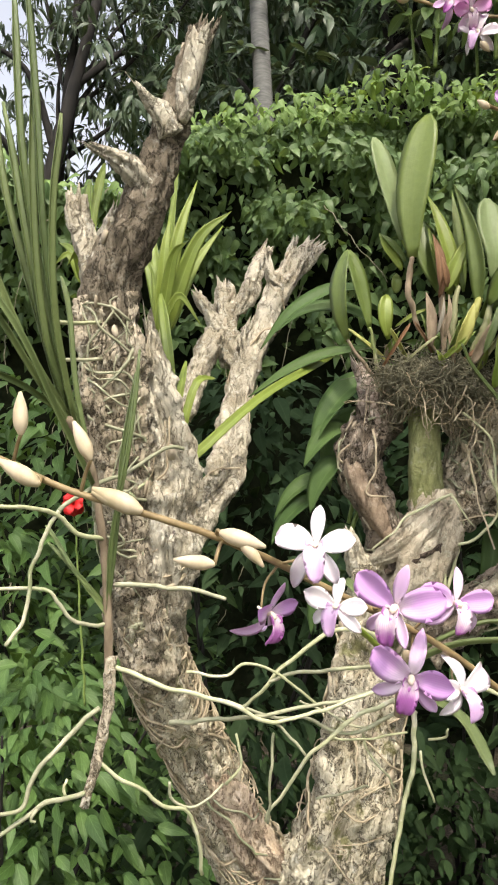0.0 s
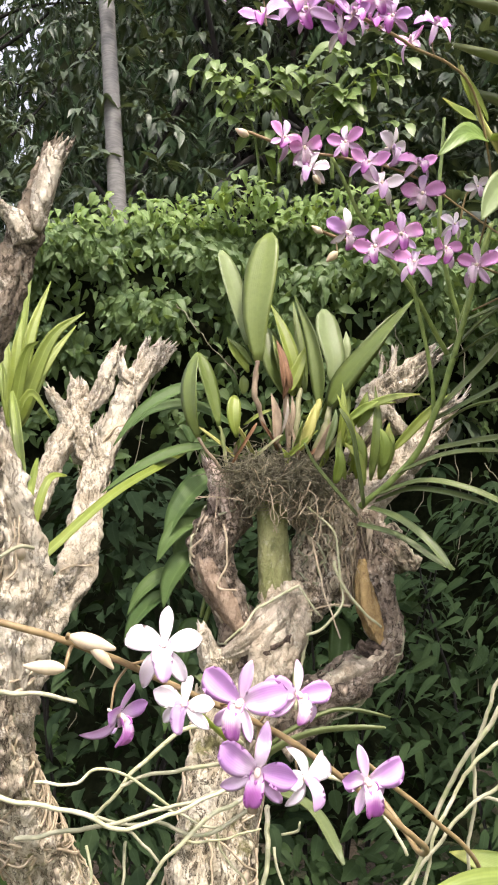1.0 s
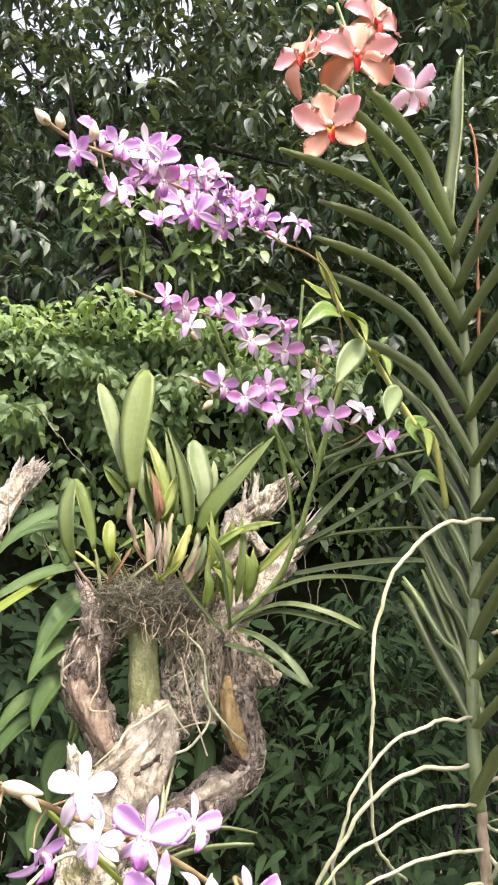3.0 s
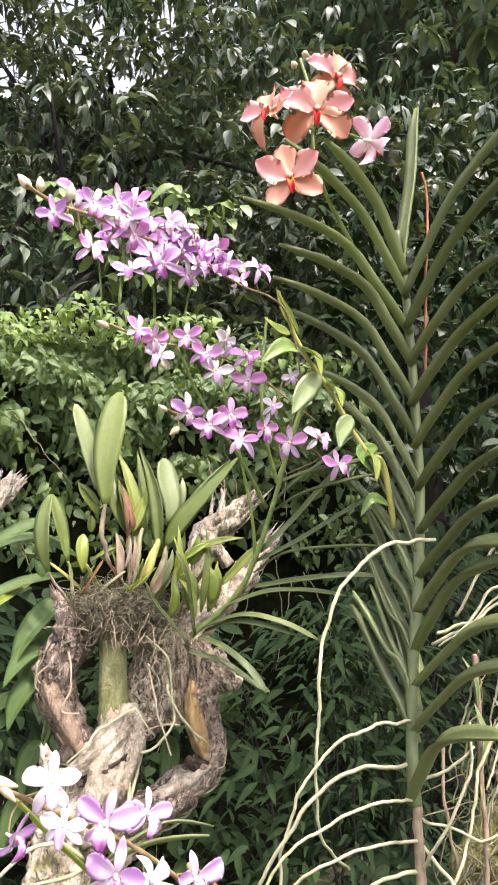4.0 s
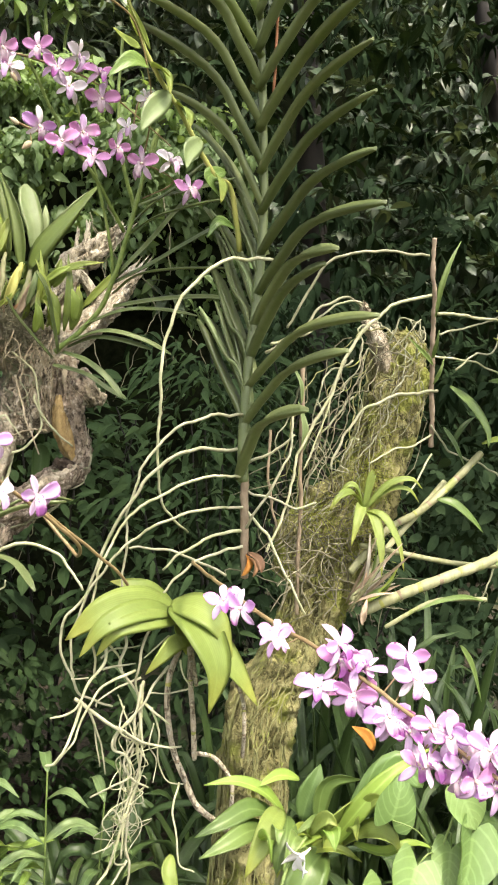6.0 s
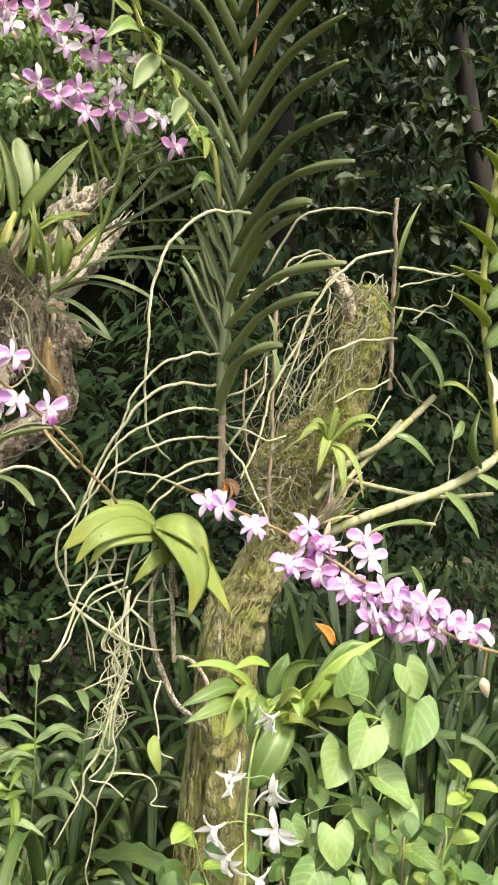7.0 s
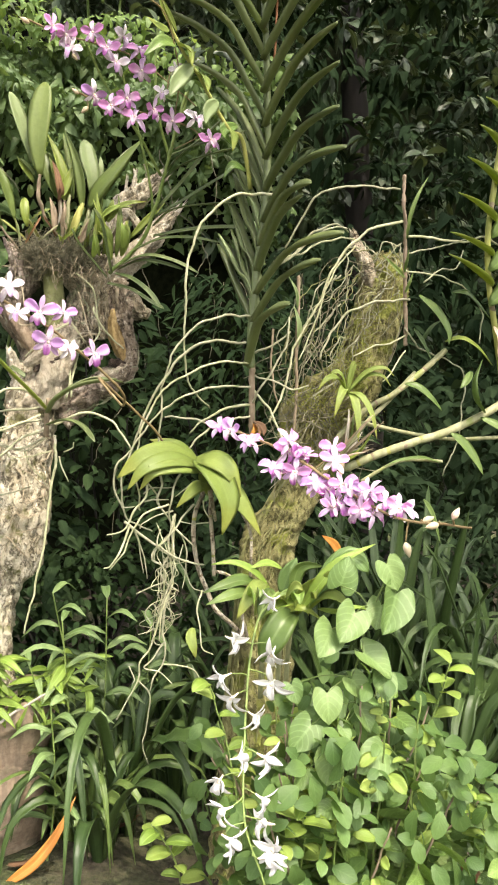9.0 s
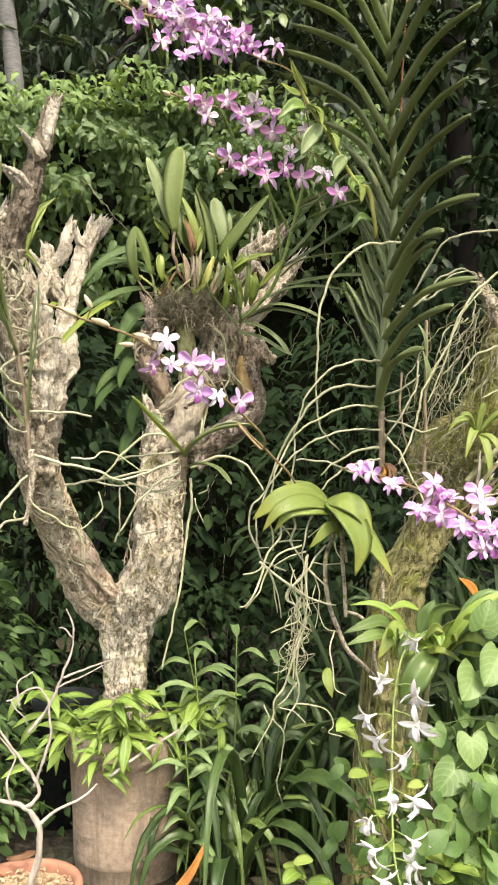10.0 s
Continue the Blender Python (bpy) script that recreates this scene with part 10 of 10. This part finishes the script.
# ---------- small pot with a bare twiggy shrub ----------
def build_small_pot():
    at = (-0.135, 1.18, 0.0)
    t = thing("terracotta_pot", at, "low round terracotta pot filled with pale bark chips", "flower pot")
    b = Build()
    lathe(b, at, [(0.0, 0.003), (0.110, 0.003), (0.122, 0.07), (0.136, 0.18), (0.140, 0.182), (0.147, 0.190), (0.148, 0.222), (0.144, 0.230), (0.132, 0.230), (0.126, 0.220), (0.122, 0.19)], 44, 0.01)
    part("body", b, M["terracotta"], t)
    b = Build()
    soil_disc(b, (at[0], at[1], 0.205), 0.124, 30, 0.006)
    part("soil", b, M["chips"], t, "pale bark chip filling")
    rng = np.random.default_rng(3)
    b = Build()
    P, D, N, S = [], [], [], []
    for k in range(420):
        a, q = rng.uniform(0, 6.28), 0.118 * rng.random() ** 0.5
        P.append((at[0] + q * math.cos(a), at[1] + q * math.sin(a), 0.208 + rng.uniform(0, 0.012)))
        D.append((rng.normal(0, 1), rng.normal(0, 1), rng.normal(0, 0.3)))
        N.append((rng.normal(0, 0.4), rng.normal(0, 0.4), 1))
        S.append(rng.uniform(0.008, 0.02))
    scatter(b, leaf_template("oval", 0.5, 0.5, 0.1, 2), P, D, N, S)
    tagged(part("chip_filling", b, M["chips"], t), kind="stuff")
    s = thing("bare_shrub", (at[0], at[1], 0.205), "leafless shrub of pale grey twigs growing in the terracotta pot", "shrub")
    for ctrl, r in (([(at[0] + 0.01, at[1], 0.20), (-0.089, 1.180, 0.315), (-0.102, 1.180, 0.383), (-0.131, 1.180, 0.419), (-0.183, 1.180, 0.434), (-0.248, 1.180, 0.445)], 0.010), ([(-0.097, 1.180, 0.362), (-0.058, 1.180, 0.391), (0.003, 1.180, 0.419), (0.047, 1.180, 0.448)], 0.0055),
                    ([(-0.124, 1.180, 0.412), (-0.091, 1.180, 0.442), (-0.111, 1.180, 0.491), (-0.138, 1.180, 0.534), (-0.184, 1.180, 0.591), (-0.223, 1.180, 0.635)], 0.006), ([(-0.105, 1.200, 0.450), (-0.078, 1.200, 0.522), (-0.064, 1.200, 0.589), (-0.091, 1.200, 0.688), (-0.172, 1.200, 0.666)], 0.005),
                    ([(-0.119, 1.220, 0.574), (-0.065, 1.220, 0.646), (-0.034, 1.220, 0.721), (-0.006, 1.220, 0.804), (-0.025, 1.220, 0.876)], 0.005), ([(-0.034, 1.220, 0.707), (0.019, 1.220, 0.724), (0.090, 1.220, 0.738)], 0.004), ([(-0.009, 1.220, 0.804), (-0.029, 1.220, 0.826), (-0.043, 1.220, 0.831)], 0.003),
                    ([(-0.051, 1.220, 0.680), (0.019, 1.220, 0.710), (0.069, 1.220, 0.728)], 0.003), ([(-0.139, 1.200, 0.650), (-0.145, 1.200, 0.705), (-0.105, 1.200, 0.730)], 0.0035), ([(-0.159, 1.200, 0.665), (-0.139, 1.200, 0.636), (-0.119, 1.200, 0.601)], 0.003), ([(-0.157, 1.180, 0.429), (-0.171, 1.190, 0.480), (-0.152, 1.200, 0.529), (-0.198, 1.200, 0.587)], 0.004)):
        add_tube(s, "twig", M["palewood"], ctrl, r * 0.85, r * 0.4, 9, 0.006, 0.007, 0.35, freq=60)
    # dead twig lying across the planter
    w = Build()
    tube(w, [(0.088, 1.360, 0.404), (0.172, 1.360, 0.456), (0.283, 1.370, 0.509)], 0.005, 0.003, 8, 0.01, 0.2, 60, 0.003)
    solo("dead_twig", w, M["palewood"], "pale dead twig leaning on the planter rim", "twig")
    # black nursery pot in the shade
    n = thing("nursery_pot", (-0.03, 1.98, 0), "tall black plastic nursery pot in the shade", "plant pot")
    b = Build()
    lathe(b, (-0.03, 1.98, 0), [(0.0, 0.003), (0.085, 0.003), (0.103, 0.44), (0.110, 0.442), (0.112, 0.452), (0.112, 0.478), (0.108, 0.482), (0.10, 0.48), (0.096, 0.38)], 32)
    part("body", b, M["blackpot"], n)
    b = Build()
    soil_disc(b, (-0.03, 1.98, 0.42), 0.096)
    part("soil", b, M["soil"], n)
    # pots below the bush
    for x, y, rr in ((0.90, 0.74, 0.10), (1.10, 0.70, 0.085)):
        g = thing("plastic_flowerpot", (x, y, 0), "grey plastic flowerpot filled with pale bark chips under the bush", "flower pot")
        b = Build()
        lathe(b, (x, y, 0), [(0.0, 0.003), (rr * 0.75, 0.003), (rr * 0.95, 0.16), (rr, 0.162), (rr, 0.185), (rr * 0.9, 0.185), (rr * 0.88, 0.14)], 32)
        part("body", b, M["blackpot"] if rr > 0.09 else M["terracotta"], g)
        b = Build()
        soil_disc(b, (x, y, 0.155), rr * 0.88)
        part("soil", b, M["chips"], g)


build_small_pot()


# ---------- litter on the ground ----------
def build_litter():
    rng = np.random.default_rng(71)
    me = [leaf_mesh("fallen_leaf", M["litter"], "oval", 0.42, 0.35, be, 8, 0.03, 0.01, k) for k, be in enumerate((0.2, -0.25, 0.4))]
    for k in range(70):
        x, y = rng.uniform(-0.5, 1.9), rng.uniform(0.7, 2.1)
        if (x - POT[0]) ** 2 + (y - POT[1]) ** 2 < 0.05 or (x + 0.135) ** 2 + (y - 1.18) ** 2 < 0.04:
            continue
        a = rng.uniform(0, 6.28)
        ob = new("fallen_leaf", me[k % 3])
        ob.matrix_world = frame_of((x, y, ground_z(x, y) + 0.012), (math.cos(a), math.sin(a), rng.normal(0, 0.1)), (rng.normal(0, 0.2), rng.normal(0, 0.2), 1), rng.uniform(0.05, 0.11))
        tagged(ob, "dry brown fallen leaf lying on the soil", "leaf", "fallen leaves")
    b = Build()
    blade(b, [(0.162, 1.280, 0.062), (0.238, 1.270, 0.109), (0.295, 1.270, 0.171), (0.348, 1.280, 0.260)], 0.03, "lance", (0.3, -0.8, 0.6), 0.4, 0.001, 12)
    solo("withered_leaf", b, M["orangeleaf"], "long withered orange leaf beside the planter", "leaf")
    # red flower in the undergrowth
    f = thing("red_flower", (-0.371, 1.750, 1.402), "small red flower on a thin green stem in the undergrowth", "flower")
    add_tube(f, "stem", M["stalk"], [(-0.347, 1.850, 1.039), (-0.365, 1.800, 1.291), (-0.377, 1.750, 1.469)], 0.003, 0.002, 6, 0.004)
    for k in range(9):
        a = k * 0.7
        p = V((-0.377, 1.750, 1.483))
        e = p + (0.024 * math.cos(a), -0.012 + 0.01 * (k % 3), 0.026 * math.sin(a))
        bb = Build()
        blade(bb, [p, p * 0.5 + e * 0.5 + (0, -0.01, 0), e], 0.026, "round", (0, -1, 0.1), 0.2, 0.001, 6, ruffle=0.06)
        part("petal", bb, M["redpetal"], f)


build_litter()
